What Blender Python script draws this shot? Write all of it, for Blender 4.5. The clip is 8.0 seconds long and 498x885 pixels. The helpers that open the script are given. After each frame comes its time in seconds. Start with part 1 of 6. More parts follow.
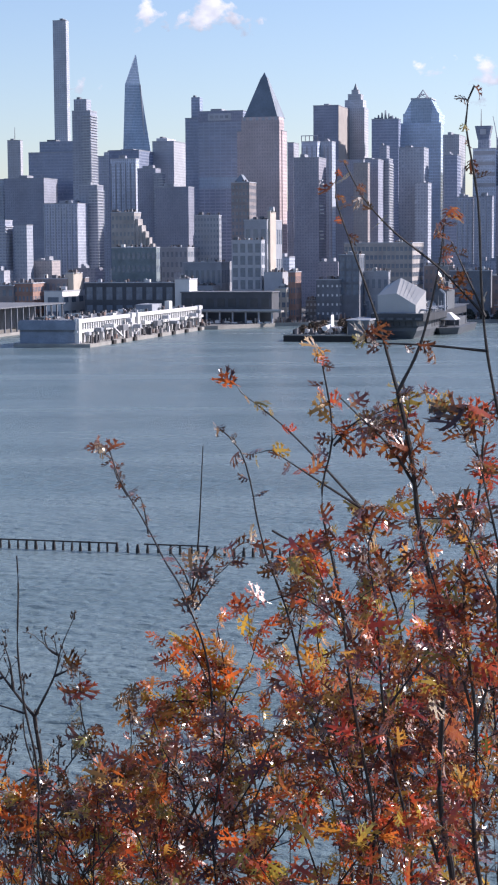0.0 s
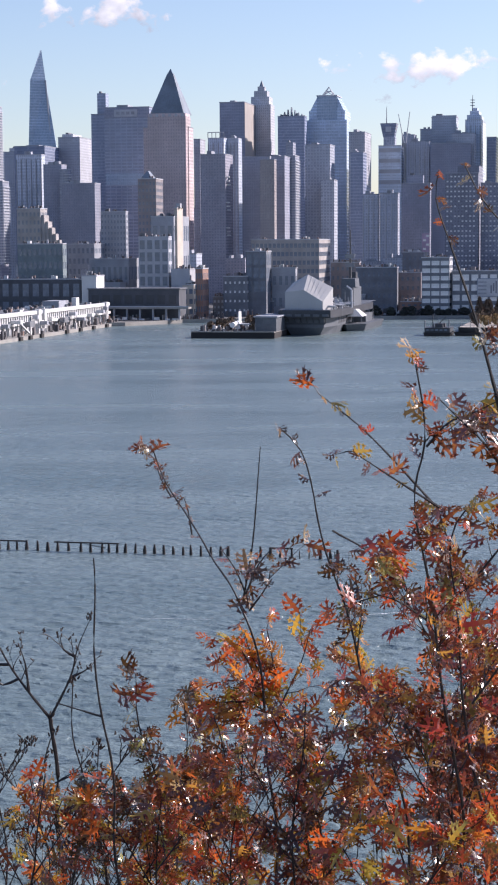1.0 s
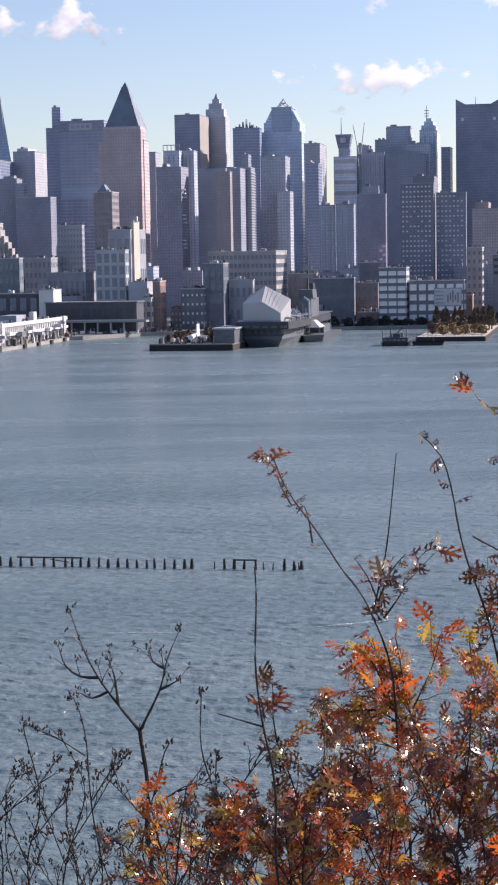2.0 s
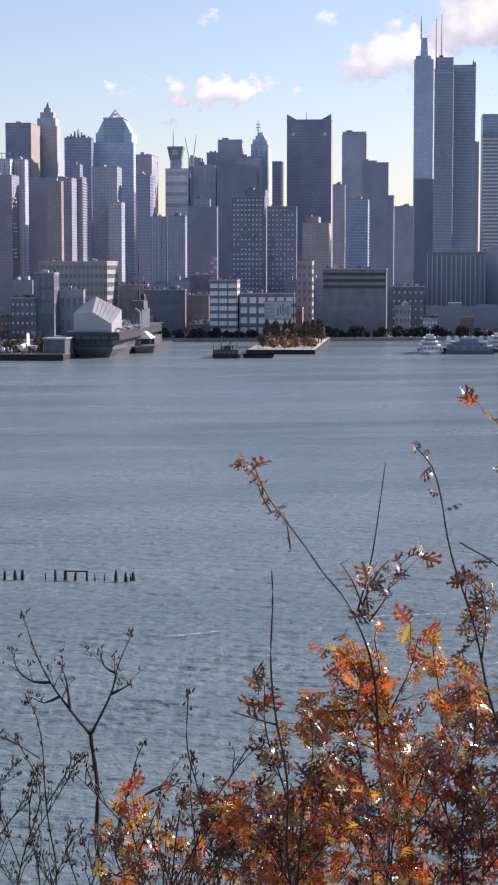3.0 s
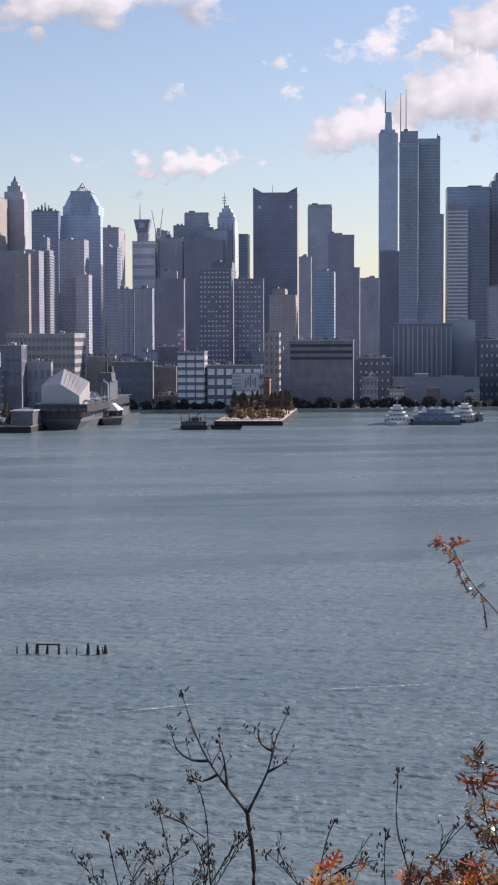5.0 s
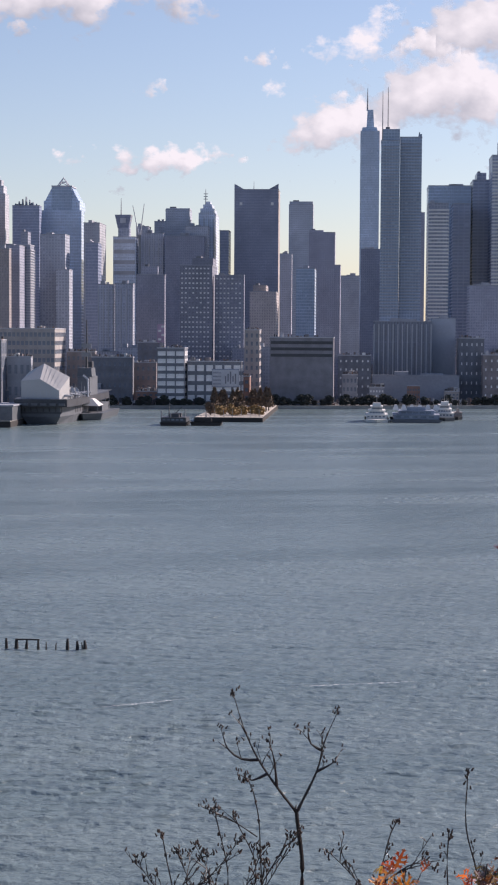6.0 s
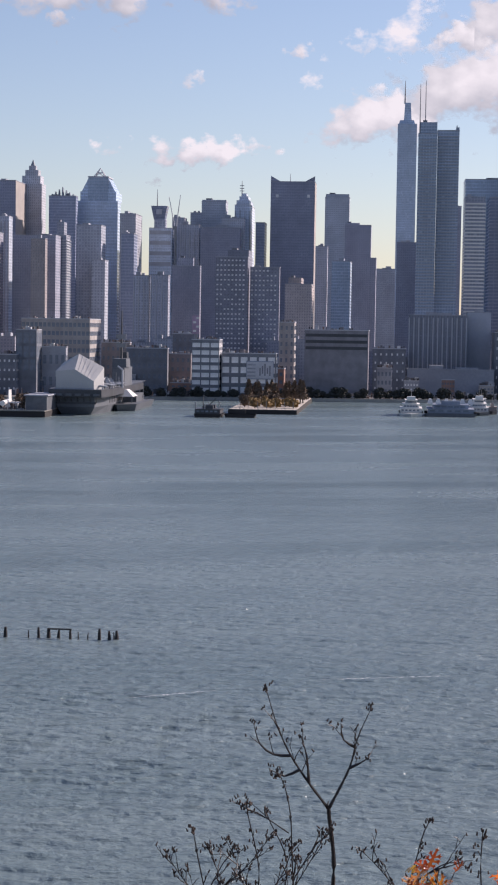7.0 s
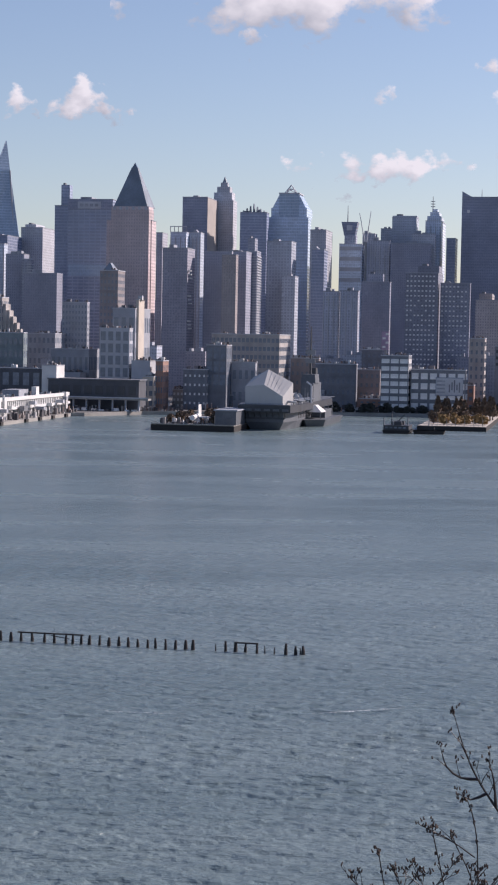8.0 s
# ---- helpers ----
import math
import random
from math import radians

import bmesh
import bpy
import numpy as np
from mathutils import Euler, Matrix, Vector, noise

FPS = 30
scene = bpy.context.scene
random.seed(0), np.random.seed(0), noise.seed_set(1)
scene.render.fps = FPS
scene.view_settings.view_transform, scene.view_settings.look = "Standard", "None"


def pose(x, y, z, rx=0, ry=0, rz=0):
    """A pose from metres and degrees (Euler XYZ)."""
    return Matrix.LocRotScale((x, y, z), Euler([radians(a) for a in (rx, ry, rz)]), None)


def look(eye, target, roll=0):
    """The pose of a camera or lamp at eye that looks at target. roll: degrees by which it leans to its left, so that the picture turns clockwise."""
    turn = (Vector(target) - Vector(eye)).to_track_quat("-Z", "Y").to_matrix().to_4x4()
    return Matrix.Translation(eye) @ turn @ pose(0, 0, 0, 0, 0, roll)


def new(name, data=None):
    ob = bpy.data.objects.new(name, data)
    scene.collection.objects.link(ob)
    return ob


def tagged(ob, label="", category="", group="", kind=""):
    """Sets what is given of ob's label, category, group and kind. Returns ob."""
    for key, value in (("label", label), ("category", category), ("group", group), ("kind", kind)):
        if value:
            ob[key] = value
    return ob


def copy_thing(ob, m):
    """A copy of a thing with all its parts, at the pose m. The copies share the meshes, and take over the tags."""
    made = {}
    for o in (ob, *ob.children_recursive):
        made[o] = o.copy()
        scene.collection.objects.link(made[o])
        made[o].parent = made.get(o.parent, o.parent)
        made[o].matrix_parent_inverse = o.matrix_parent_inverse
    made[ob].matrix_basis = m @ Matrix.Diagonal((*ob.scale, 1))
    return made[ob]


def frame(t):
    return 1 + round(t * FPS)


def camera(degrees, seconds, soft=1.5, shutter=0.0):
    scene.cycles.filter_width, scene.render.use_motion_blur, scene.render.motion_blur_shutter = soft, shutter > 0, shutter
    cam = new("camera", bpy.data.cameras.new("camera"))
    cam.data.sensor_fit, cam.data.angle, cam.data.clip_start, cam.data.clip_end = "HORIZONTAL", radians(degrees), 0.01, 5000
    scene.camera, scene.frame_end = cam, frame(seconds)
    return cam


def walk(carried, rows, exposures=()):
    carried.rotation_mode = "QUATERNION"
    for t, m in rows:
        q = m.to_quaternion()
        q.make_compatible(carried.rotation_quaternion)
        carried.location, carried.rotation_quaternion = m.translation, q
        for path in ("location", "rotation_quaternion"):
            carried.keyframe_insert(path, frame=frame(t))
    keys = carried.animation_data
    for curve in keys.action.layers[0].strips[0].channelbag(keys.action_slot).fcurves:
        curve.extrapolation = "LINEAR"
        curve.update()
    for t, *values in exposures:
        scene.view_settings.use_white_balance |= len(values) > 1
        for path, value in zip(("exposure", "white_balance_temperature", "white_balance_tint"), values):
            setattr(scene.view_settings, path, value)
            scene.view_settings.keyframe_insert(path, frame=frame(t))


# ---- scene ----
cam = camera(15.68, 8.0, soft=2.1)

# seconds, eye (m), heading to the right, tilt and lean (degrees)
PATH = [
    (0, -0.000, -0.000, 68.000, -0.000, -6.093, -0.411),
    (0.5, -0.331, -0.090, 67.997, 2.729, -6.539, -0.115),
    (1, -0.684, 0.019, 68.022, 2.956, -6.219, -0.345),
    (1.5, -1.095, 0.036, 68.017, 3.762, -6.005, -0.687),
    (2, -1.484, 0.114, 68.006, 4.277, -5.855, -0.982),
    (2.2, -1.646, 0.182, 68.024, 4.348, -5.676, -1.307),
    (3.3, -2.490, -0.114, 68.030, 10.812, -5.512, 0.398),
    (3.5, -2.615, -0.069, 68.052, 10.203, -5.393, 0.352),
    (4, -2.873, 0.048, 68.074, 7.663, -3.496, 1.373),
    (4.5, -3.192, 0.027, 68.077, 10.743, -3.306, 0.849),
    (4.7, -3.299, 0.018, 68.081, 10.817, -3.252, -0.220),
    (5.8, -3.908, 0.050, 68.112, 10.913, -3.411, 0.331),
    (6, -3.942, 0.102, 68.109, 11.449, -3.392, 0.343),
    (6.5, -3.983, 0.184, 68.101, 11.582, -3.575, 0.421),
    (7, -3.937, 0.191, 68.110, 10.383, -3.651, 0.891),
    (7.5, -3.916, 0.256, 68.112, 5.557, -3.694, 1.190),
    (8, -3.946, 0.164, 68.139, 4.406, -3.253, 1.082),
]


def aim(x, y, z, heading, tilt, lean):
    return pose(x, y, z, 0, 0, -heading) @ pose(0, 0, 0, 90 + tilt) @ pose(0, 0, 0, 0, 0, lean)


walk(cam, [(row[0], aim(*row[1:])) for row in PATH], [(0, 0.58, 6100, 22), (1.5, 0.58, 6400, 25), (2.2, 0.58, 6500, 25), (3.5, 0.53, 6650, 27), (4.5, 0.40, 6700, 24), (6.5, 0.35, 6750, 26), (8, 0.23, 6550, 25)])

# world, sun and sky
SUN_SIDE, SUN_UP = 72.0, 31.0          # degrees to the right of +y, degrees above the horizon
world = bpy.data.worlds.new("sky")
world.use_nodes = True
scene.world = world
wn = world.node_tree
sky = wn.nodes.new("ShaderNodeTexSky")
sky.sky_type, sky.sun_disc = "NISHITA", False
sky.sun_elevation, sky.sun_rotation = radians(SUN_UP), radians(SUN_SIDE)
sky.altitude, sky.air_density, sky.dust_density, sky.ozone_density = 0, 1.0, 0.5, 2.6
wn.links.new(sky.outputs[0], wn.nodes["Background"].inputs[0])
wn.nodes["Background"].inputs[1].default_value = 0.10
sun_dir = Vector((math.sin(radians(SUN_SIDE)) * math.cos(radians(SUN_UP)), math.cos(radians(SUN_SIDE)) * math.cos(radians(SUN_UP)), math.sin(radians(SUN_UP))))
sun_data = bpy.data.lights.new("sun", "SUN")
sun_data.energy, sun_data.angle, sun_data.color = 4.8, radians(0.5), (1.0, 0.93, 0.82)
sun = new("sun", sun_data)
sun.matrix_world = look((0, 0, 400), Vector((0, 0, 400)) - sun_dir)

GRID = 15.0                            # the streets of the far shore run this far to the right of +y
UX, UY = math.sin(radians(GRID)), math.cos(radians(GRID))
EYE = 68.0
rng = random.Random(7)


# ---- material helpers ----
def material(name):
    m = bpy.data.materials.new(name)
    m.use_nodes = True
    return m, m.node_tree, m.node_tree.nodes["Principled BSDF"]


def node(nt, kind, **values):
    n = nt.nodes.new("ShaderNode" + kind)
    for key, value in values.items():
        if key == "op":
            n.operation = value
        else:
            n.inputs[int(key[1:]) if key[0] == "i" and key[1:].isdigit() else key].default_value = value
    return n


def maths(nt, op, a, b=None):
    n = nt.nodes.new("ShaderNodeMath")
    n.operation = op
    for i, v in enumerate((a, b)):
        if v is None:
            continue
        if isinstance(v, (int, float)):
            n.inputs[i].default_value = v
        else:
            nt.links.new(v, n.inputs[i])
    return n.outputs[0]


def mixed(nt, fac, a, b, mode="MIX"):
    n = nt.nodes.new("ShaderNodeMix")
    n.data_type, n.blend_type = "RGBA", mode
    for i, v in ((0, fac), (6, a), (7, b)):
        if isinstance(v, (int, float)):
            n.inputs[i].default_value = v
        elif isinstance(v, tuple):
            n.inputs[i].default_value = (*v, 1.0)
        else:
            nt.links.new(v, n.inputs[i])
    return n.outputs[2]


def ramp(nt, fac, stops, constant=False):
    n = nt.nodes.new("ShaderNodeValToRGB")
    if constant:
        n.color_ramp.interpolation = "CONSTANT"
    while len(n.color_ramp.elements) < len(stops):
        n.color_ramp.elements.new(0.5)
    for e, (p, c) in zip(n.color_ramp.elements, stops):
        e.position, e.color = p, (*c, 1.0)
    nt.links.new(fac, n.inputs[0])
    return n.outputs[0]


def noise_of(nt, scale, detail=4.0, coords=None, rough=0.55):
    n = nt.nodes.new("ShaderNodeTexNoise")
    n.inputs["Scale"].default_value, n.inputs["Detail"].default_value, n.inputs["Roughness"].default_value = scale, detail, rough
    if coords is not None:
        nt.links.new(coords, n.inputs["Vector"])
    return n.outputs["Fac"]


def object_coords(nt):
    return nt.nodes.new("ShaderNodeTexCoord").outputs["Object"]


def bumped(nt, bsdf, height, strength, distance):
    b = nt.nodes.new("ShaderNodeBump")
    b.inputs["Strength"].default_value, b.inputs["Distance"].default_value = strength, distance
    nt.links.new(height, b.inputs["Height"])
    nt.links.new(b.outputs[0], bsdf.inputs["Normal"])


def plain(name, colour, rough=0.7, metal=0.0, scale=3.0, vary=0.35, bump=0.2, depth=0.02):
    """A surface of one colour with stains and grain at two scales."""
    m, nt, bsdf = material(name)
    co = object_coords(nt)
    big, fine = noise_of(nt, scale * 0.2, 5, co), noise_of(nt, scale * 3, 6, co, 0.7)
    both = maths(nt, "MULTIPLY", big, fine)
    lo, hi = tuple(c * (1 - vary) for c in colour), tuple(min(c * (1 + vary), 0.95) for c in colour)
    nt.links.new(ramp(nt, both, [(0.08, lo), (0.42, hi)]), bsdf.inputs["Base Color"])
    bsdf.inputs["Roughness"].default_value, bsdf.inputs["Metallic"].default_value = rough, metal
    if bump:
        bumped(nt, bsdf, fine, bump, depth)
    return m


def facade(name, wall, glass, px=3.2, pz=3.6, wx=0.55, wz=0.55, lit=0.12, rough=0.8):
    """A far facade: wall and glazing on a regular grid, with blinds and stains that differ from window to window."""
    m, nt, bsdf = material(name)
    co = object_coords(nt)
    sep = nt.nodes.new("ShaderNodeSeparateXYZ")
    nt.links.new(co, sep.inputs[0])
    s = maths(nt, "DIVIDE", maths(nt, "ADD", sep.outputs[0], sep.outputs[1]), px)
    z = maths(nt, "DIVIDE", sep.outputs[2], pz)
    inx = maths(nt, "LESS_THAN", maths(nt, "FRACT", s), wx)
    inz = maths(nt, "LESS_THAN", maths(nt, "FRACT", z), wz)
    win = maths(nt, "MULTIPLY", inx, inz)
    cell = nt.nodes.new("ShaderNodeCombineXYZ")
    nt.links.new(maths(nt, "FLOOR", s), cell.inputs[0])
    nt.links.new(maths(nt, "FLOOR", z), cell.inputs[2])
    info = nt.nodes.new("ShaderNodeObjectInfo")
    nt.links.new(maths(nt, "MULTIPLY", info.outputs["Random"], 50.0), cell.inputs[1])
    white = nt.nodes.new("ShaderNodeTexWhiteNoise")
    nt.links.new(cell.outputs[0], white.inputs[0])
    blind = maths(nt, "LESS_THAN", white.outputs["Value"], lit)
    pane = mixed(nt, maths(nt, "MULTIPLY", white.outputs["Value"], 0.5), glass, tuple(min(c * 1.5 + 0.02, 0.8) for c in glass))
    pane = mixed(nt, blind, pane, tuple(min(c * 1.05 + 0.04, 0.8) for c in wall))
    stain = noise_of(nt, 0.035, 5, co)
    grain = noise_of(nt, 0.5, 4, co)
    tone = ramp(nt, maths(nt, "MULTIPLY", stain, grain), [(0.1, tuple(c * 0.7 for c in wall)), (0.4, tuple(min(c * 1.2, 0.9) for c in wall))])
    own = maths(nt, "ADD", maths(nt, "MULTIPLY", info.outputs["Random"], 0.42), 1.06)
    grey = nt.nodes.new("ShaderNodeCombineColor")
    for i in range(3):
        nt.links.new(own, grey.inputs[i])
    tone = mixed(nt, 1.0, tone, grey.outputs[0], "MULTIPLY")
    # panes stay close to the wall tone: contrast lowered as haze would
    nt.links.new(mixed(nt, maths(nt, "MULTIPLY", win, 0.62), tone, pane), bsdf.inputs["Base Color"])
    clear = maths(nt, "MULTIPLY", win, maths(nt, "SUBTRACT", 1.0, blind))
    nt.links.new(maths(nt, "SUBTRACT", rough, maths(nt, "MULTIPLY", clear, rough - 0.18)), bsdf.inputs["Roughness"])
    bumped(nt, bsdf, maths(nt, "SUBTRACT", 1.0, win), 0.2, 0.2)
    return m


# wall and glass colours are raised and blued to stand in for distance haze
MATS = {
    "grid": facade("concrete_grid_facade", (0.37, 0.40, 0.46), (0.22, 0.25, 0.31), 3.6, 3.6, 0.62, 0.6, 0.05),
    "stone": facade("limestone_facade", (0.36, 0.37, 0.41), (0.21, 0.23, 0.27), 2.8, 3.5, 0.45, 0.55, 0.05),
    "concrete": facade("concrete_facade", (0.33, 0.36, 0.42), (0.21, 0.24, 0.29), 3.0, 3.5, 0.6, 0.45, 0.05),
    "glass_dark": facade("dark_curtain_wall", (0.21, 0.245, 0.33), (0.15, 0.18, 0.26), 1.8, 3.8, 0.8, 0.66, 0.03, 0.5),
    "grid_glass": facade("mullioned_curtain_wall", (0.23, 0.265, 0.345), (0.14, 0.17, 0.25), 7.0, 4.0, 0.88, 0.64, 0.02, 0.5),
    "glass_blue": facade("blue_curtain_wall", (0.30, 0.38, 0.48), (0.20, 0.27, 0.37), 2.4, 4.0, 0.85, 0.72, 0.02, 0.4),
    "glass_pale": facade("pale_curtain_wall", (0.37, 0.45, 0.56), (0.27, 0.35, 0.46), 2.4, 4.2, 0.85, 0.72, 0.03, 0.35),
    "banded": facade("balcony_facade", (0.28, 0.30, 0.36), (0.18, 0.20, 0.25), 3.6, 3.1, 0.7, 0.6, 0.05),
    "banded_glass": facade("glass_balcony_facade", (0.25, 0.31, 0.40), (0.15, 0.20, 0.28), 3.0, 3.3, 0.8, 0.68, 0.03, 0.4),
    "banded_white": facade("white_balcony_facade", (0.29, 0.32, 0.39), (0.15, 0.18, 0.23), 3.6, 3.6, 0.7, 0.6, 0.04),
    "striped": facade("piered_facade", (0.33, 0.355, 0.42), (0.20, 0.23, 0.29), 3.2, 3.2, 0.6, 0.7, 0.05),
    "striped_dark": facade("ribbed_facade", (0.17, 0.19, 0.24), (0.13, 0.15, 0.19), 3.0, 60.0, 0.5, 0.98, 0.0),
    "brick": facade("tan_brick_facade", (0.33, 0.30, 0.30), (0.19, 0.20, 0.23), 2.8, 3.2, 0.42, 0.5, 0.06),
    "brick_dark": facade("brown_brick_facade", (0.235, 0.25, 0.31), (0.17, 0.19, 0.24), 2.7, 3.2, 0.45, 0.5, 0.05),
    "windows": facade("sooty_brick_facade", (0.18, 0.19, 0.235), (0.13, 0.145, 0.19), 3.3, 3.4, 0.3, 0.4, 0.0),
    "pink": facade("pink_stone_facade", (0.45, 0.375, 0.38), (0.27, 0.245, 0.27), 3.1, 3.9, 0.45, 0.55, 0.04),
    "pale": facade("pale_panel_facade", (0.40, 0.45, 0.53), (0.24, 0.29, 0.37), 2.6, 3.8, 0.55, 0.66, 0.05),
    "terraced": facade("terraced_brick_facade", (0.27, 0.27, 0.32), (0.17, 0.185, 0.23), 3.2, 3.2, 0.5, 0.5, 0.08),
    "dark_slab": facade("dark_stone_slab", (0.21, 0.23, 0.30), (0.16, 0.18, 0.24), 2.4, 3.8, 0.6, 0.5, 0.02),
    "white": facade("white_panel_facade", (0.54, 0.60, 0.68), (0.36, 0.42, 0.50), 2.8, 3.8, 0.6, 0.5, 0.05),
    "plain_pale": plain("bare_pale_concrete", (0.38, 0.41, 0.47), 0.85, scale=0.12, vary=0.15),
    "plain_grey": plain("bare_grey_concrete", (0.27, 0.29, 0.335), 0.85, scale=0.12, vary=0.18),
}
ROOF = plain("roof_felt", (0.16, 0.17, 0.19), 0.9, scale=0.4)
COPPER = plain("dark_copper_roof", (0.17, 0.205, 0.25), 0.6, 0.0, scale=0.3)
STEEL = plain("painted_steel", (0.24, 0.25, 0.27), 0.5, 0.4, scale=0.5)
WHITE = plain("white_paint", (0.64, 0.64, 0.63), 0.6, scale=0.4, vary=0.15)
SLAB = plain("pale_concrete_slab", (0.42, 0.44, 0.48), 0.8, scale=0.4, vary=0.2)
# lighter, warmer colour that puts sunlight into the right-hand sides
SUN_TINT = plain("sun_tinted_wall", (0.36, 0.33, 0.31), 0.85, scale=0.2, vary=0.2)
WALL_GREY = plain("grey_render", (0.30, 0.32, 0.36), 0.85, scale=0.3)
PANE = plain("window_glass", (0.16, 0.195, 0.245), 0.12, scale=1.0, vary=0.4, bump=0)
# whitish colour stands in for bright sky reflected in window glass
SKY_PANE = plain("sky_pale_window", (0.74, 0.75, 0.77), 0.5, scale=0.7, vary=0.4, bump=0)
TIMBER = plain("wet_dark_timber", (0.028, 0.025, 0.025), 0.8, scale=4)
DECK = plain("pier_deck_concrete", (0.30, 0.29, 0.27), 0.9, scale=0.4)
HULL = plain("navy_grey_hull", (0.10, 0.112, 0.13), 0.6, scale=0.15, vary=0.3)
HULL_DARK = plain("black_hull_paint", (0.05, 0.054, 0.064), 0.5, scale=0.3)
RED_BRICK = plain("red_brick_wall", (0.32, 0.20, 0.165), 0.9, scale=0.6)
CREAM = plain("cream_wall", (0.50, 0.45, 0.39), 0.85, scale=0.4, vary=0.2)
TEAL = plain("green_grey_cladding", (0.17, 0.215, 0.235), 0.7, scale=0.4)


def clutter_material():
    m, nt, bsdf = material("mixed_rooftop_clutter")
    geo = nt.nodes.new("ShaderNodeNewGeometry")
    tone = ramp(nt, geo.outputs["Random Per Island"], [(0.0, (0.06, 0.06, 0.07)), (0.3, (0.16, 0.14, 0.14)), (0.55, (0.30, 0.29, 0.29)), (0.75, (0.30, 0.19, 0.15)), (0.86, (0.60, 0.60, 0.60))], True)
    nt.links.new(mixed(nt, maths(nt, "MULTIPLY", noise_of(nt, 1.5, 4, object_coords(nt)), 0.5), tone, (0.12, 0.11, 0.11)), bsdf.inputs["Base Color"])
    bsdf.inputs["Roughness"].default_value = 0.8
    return m


CLUTTER = clutter_material()


# ---- mesh helpers ----
def part(name, bm, mat, parent=None, label=""):
    mesh = bpy.data.meshes.new(name)
    bm.to_mesh(mesh)
    bm.free()
    if mat is not None:
        mesh.materials.append(mat)
    ob = new(name, mesh)
    if parent is not None:
        ob.parent = parent
    if label:
        ob["label"] = label
    return ob


def shared(name, mesh, parent, x, y, z, turn=0.0, scale=(1, 1, 1)):
    ob = new(name, mesh)
    ob.parent = parent
    ob.location, ob.rotation_euler, ob.scale = (x, y, z), (0, 0, turn), scale
    return ob


def add_box(bm, x0, x1, y0, y1, z0, z1, taper=0.0):
    """A box; taper draws its top in on all sides by that many metres."""
    t = taper
    low = [bm.verts.new(p) for p in ((x0, y0, z0), (x1, y0, z0), (x1, y1, z0), (x0, y1, z0))]
    high = [bm.verts.new(p) for p in ((x0 + t, y0 + t, z1), (x1 - t, y0 + t, z1), (x1 - t, y1 - t, z1), (x0 + t, y1 - t, z1))]
    bm.faces.new(low[::-1])
    bm.faces.new(high)
    for i in range(4):
        j = (i + 1) % 4
        bm.faces.new((low[i], low[j], high[j], high[i]))


def box_bm(*a, **k):
    bm = bmesh.new()
    add_box(bm, *a, **k)
    return bm


def add_prism(bm, outline, z0, z1, top=None):
    """An upright prism over an outline (counter-clockwise); top: another outline for its upper end."""
    top = top or outline
    low, high = [bm.verts.new((x, y, z0)) for x, y in outline], [bm.verts.new((x, y, z1)) for x, y in top]
    bm.faces.new(low[::-1])
    bm.faces.new(high)
    for i in range(len(low)):
        j = (i + 1) % len(low)
        bm.faces.new((low[i], low[j], high[j], high[i]))


def add_tube(bm, a, b, ra, rb, sides=6):
    a, b = Vector(a), Vector(b)
    way = (b - a)
    if way.length < 1e-6:
        return
    q = way.to_track_quat("Z", "Y").to_matrix()
    rings = []
    for p, r in ((a, ra), (b, rb)):
        rings.append([bm.verts.new(p + q @ Vector((r * math.cos(2 * math.pi * i / sides), r * math.sin(2 * math.pi * i / sides), 0))) for i in range(sides)])
    for i in range(sides):
        j = (i + 1) % sides
        bm.faces.new((rings[0][i], rings[0][j], rings[1][j], rings[1][i]))
    bm.faces.new(rings[0][::-1])
    bm.faces.new(rings[1])


def tube_bm(*a, **k):
    bm = bmesh.new()
    add_tube(bm, *a, **k)
    return bm


def empty(name, x=0.0, y=0.0, z=0.0, turn=0.0):
    ob = new(name)
    ob.location, ob.rotation_euler = (x, y, z), (0, 0, turn)
    return ob


STREET = -radians(GRID)               # turn of things that stand square to the far shore's streets


def grid_xy(x, y, a, b):
    """The world place a metres along the avenue and b metres up the street from (x, y)."""
    return x + a * UY + b * UX, y - a * UX + b * UY


# ---- water, banks ----
def water_material():
    m, nt, bsdf = material("river_water")
    geo = nt.nodes.new("ShaderNodeNewGeometry")
    def stretched(sx, sy):
        mp = nt.nodes.new("ShaderNodeMapping")
        mp.inputs["Scale"].default_value = (sx, sy, 1)
        nt.links.new(geo.outputs["Position"], mp.inputs[0])
        return mp.outputs[0]
    chop = noise_of(nt, 1.0, 5, stretched(0.34, 0.6), 0.6)
    swell = noise_of(nt, 1.0, 3, stretched(0.075, 0.17), 0.55)
    streak = noise_of(nt, 1.0, 4, stretched(0.0035, 0.016), 0.6)
    h = maths(nt, "ADD", maths(nt, "MULTIPLY", chop, 0.5), maths(nt, "MULTIPLY", swell, 0.8))
    nt.links.new(ramp(nt, streak, [(0.35, (0.118, 0.170, 0.182)), (0.65, (0.160, 0.214, 0.224))]), bsdf.inputs["Base Color"])
    nt.links.new(ramp(nt, streak, [(0.38, (0.17, 0.17, 0.17)), (0.6, (0.28, 0.28, 0.28))]), bsdf.inputs["Roughness"])
    bsdf.inputs["IOR"].default_value = 1.38
    bumped(nt, bsdf, h, 1.0, 1.7)
    return m


WATER = water_material()


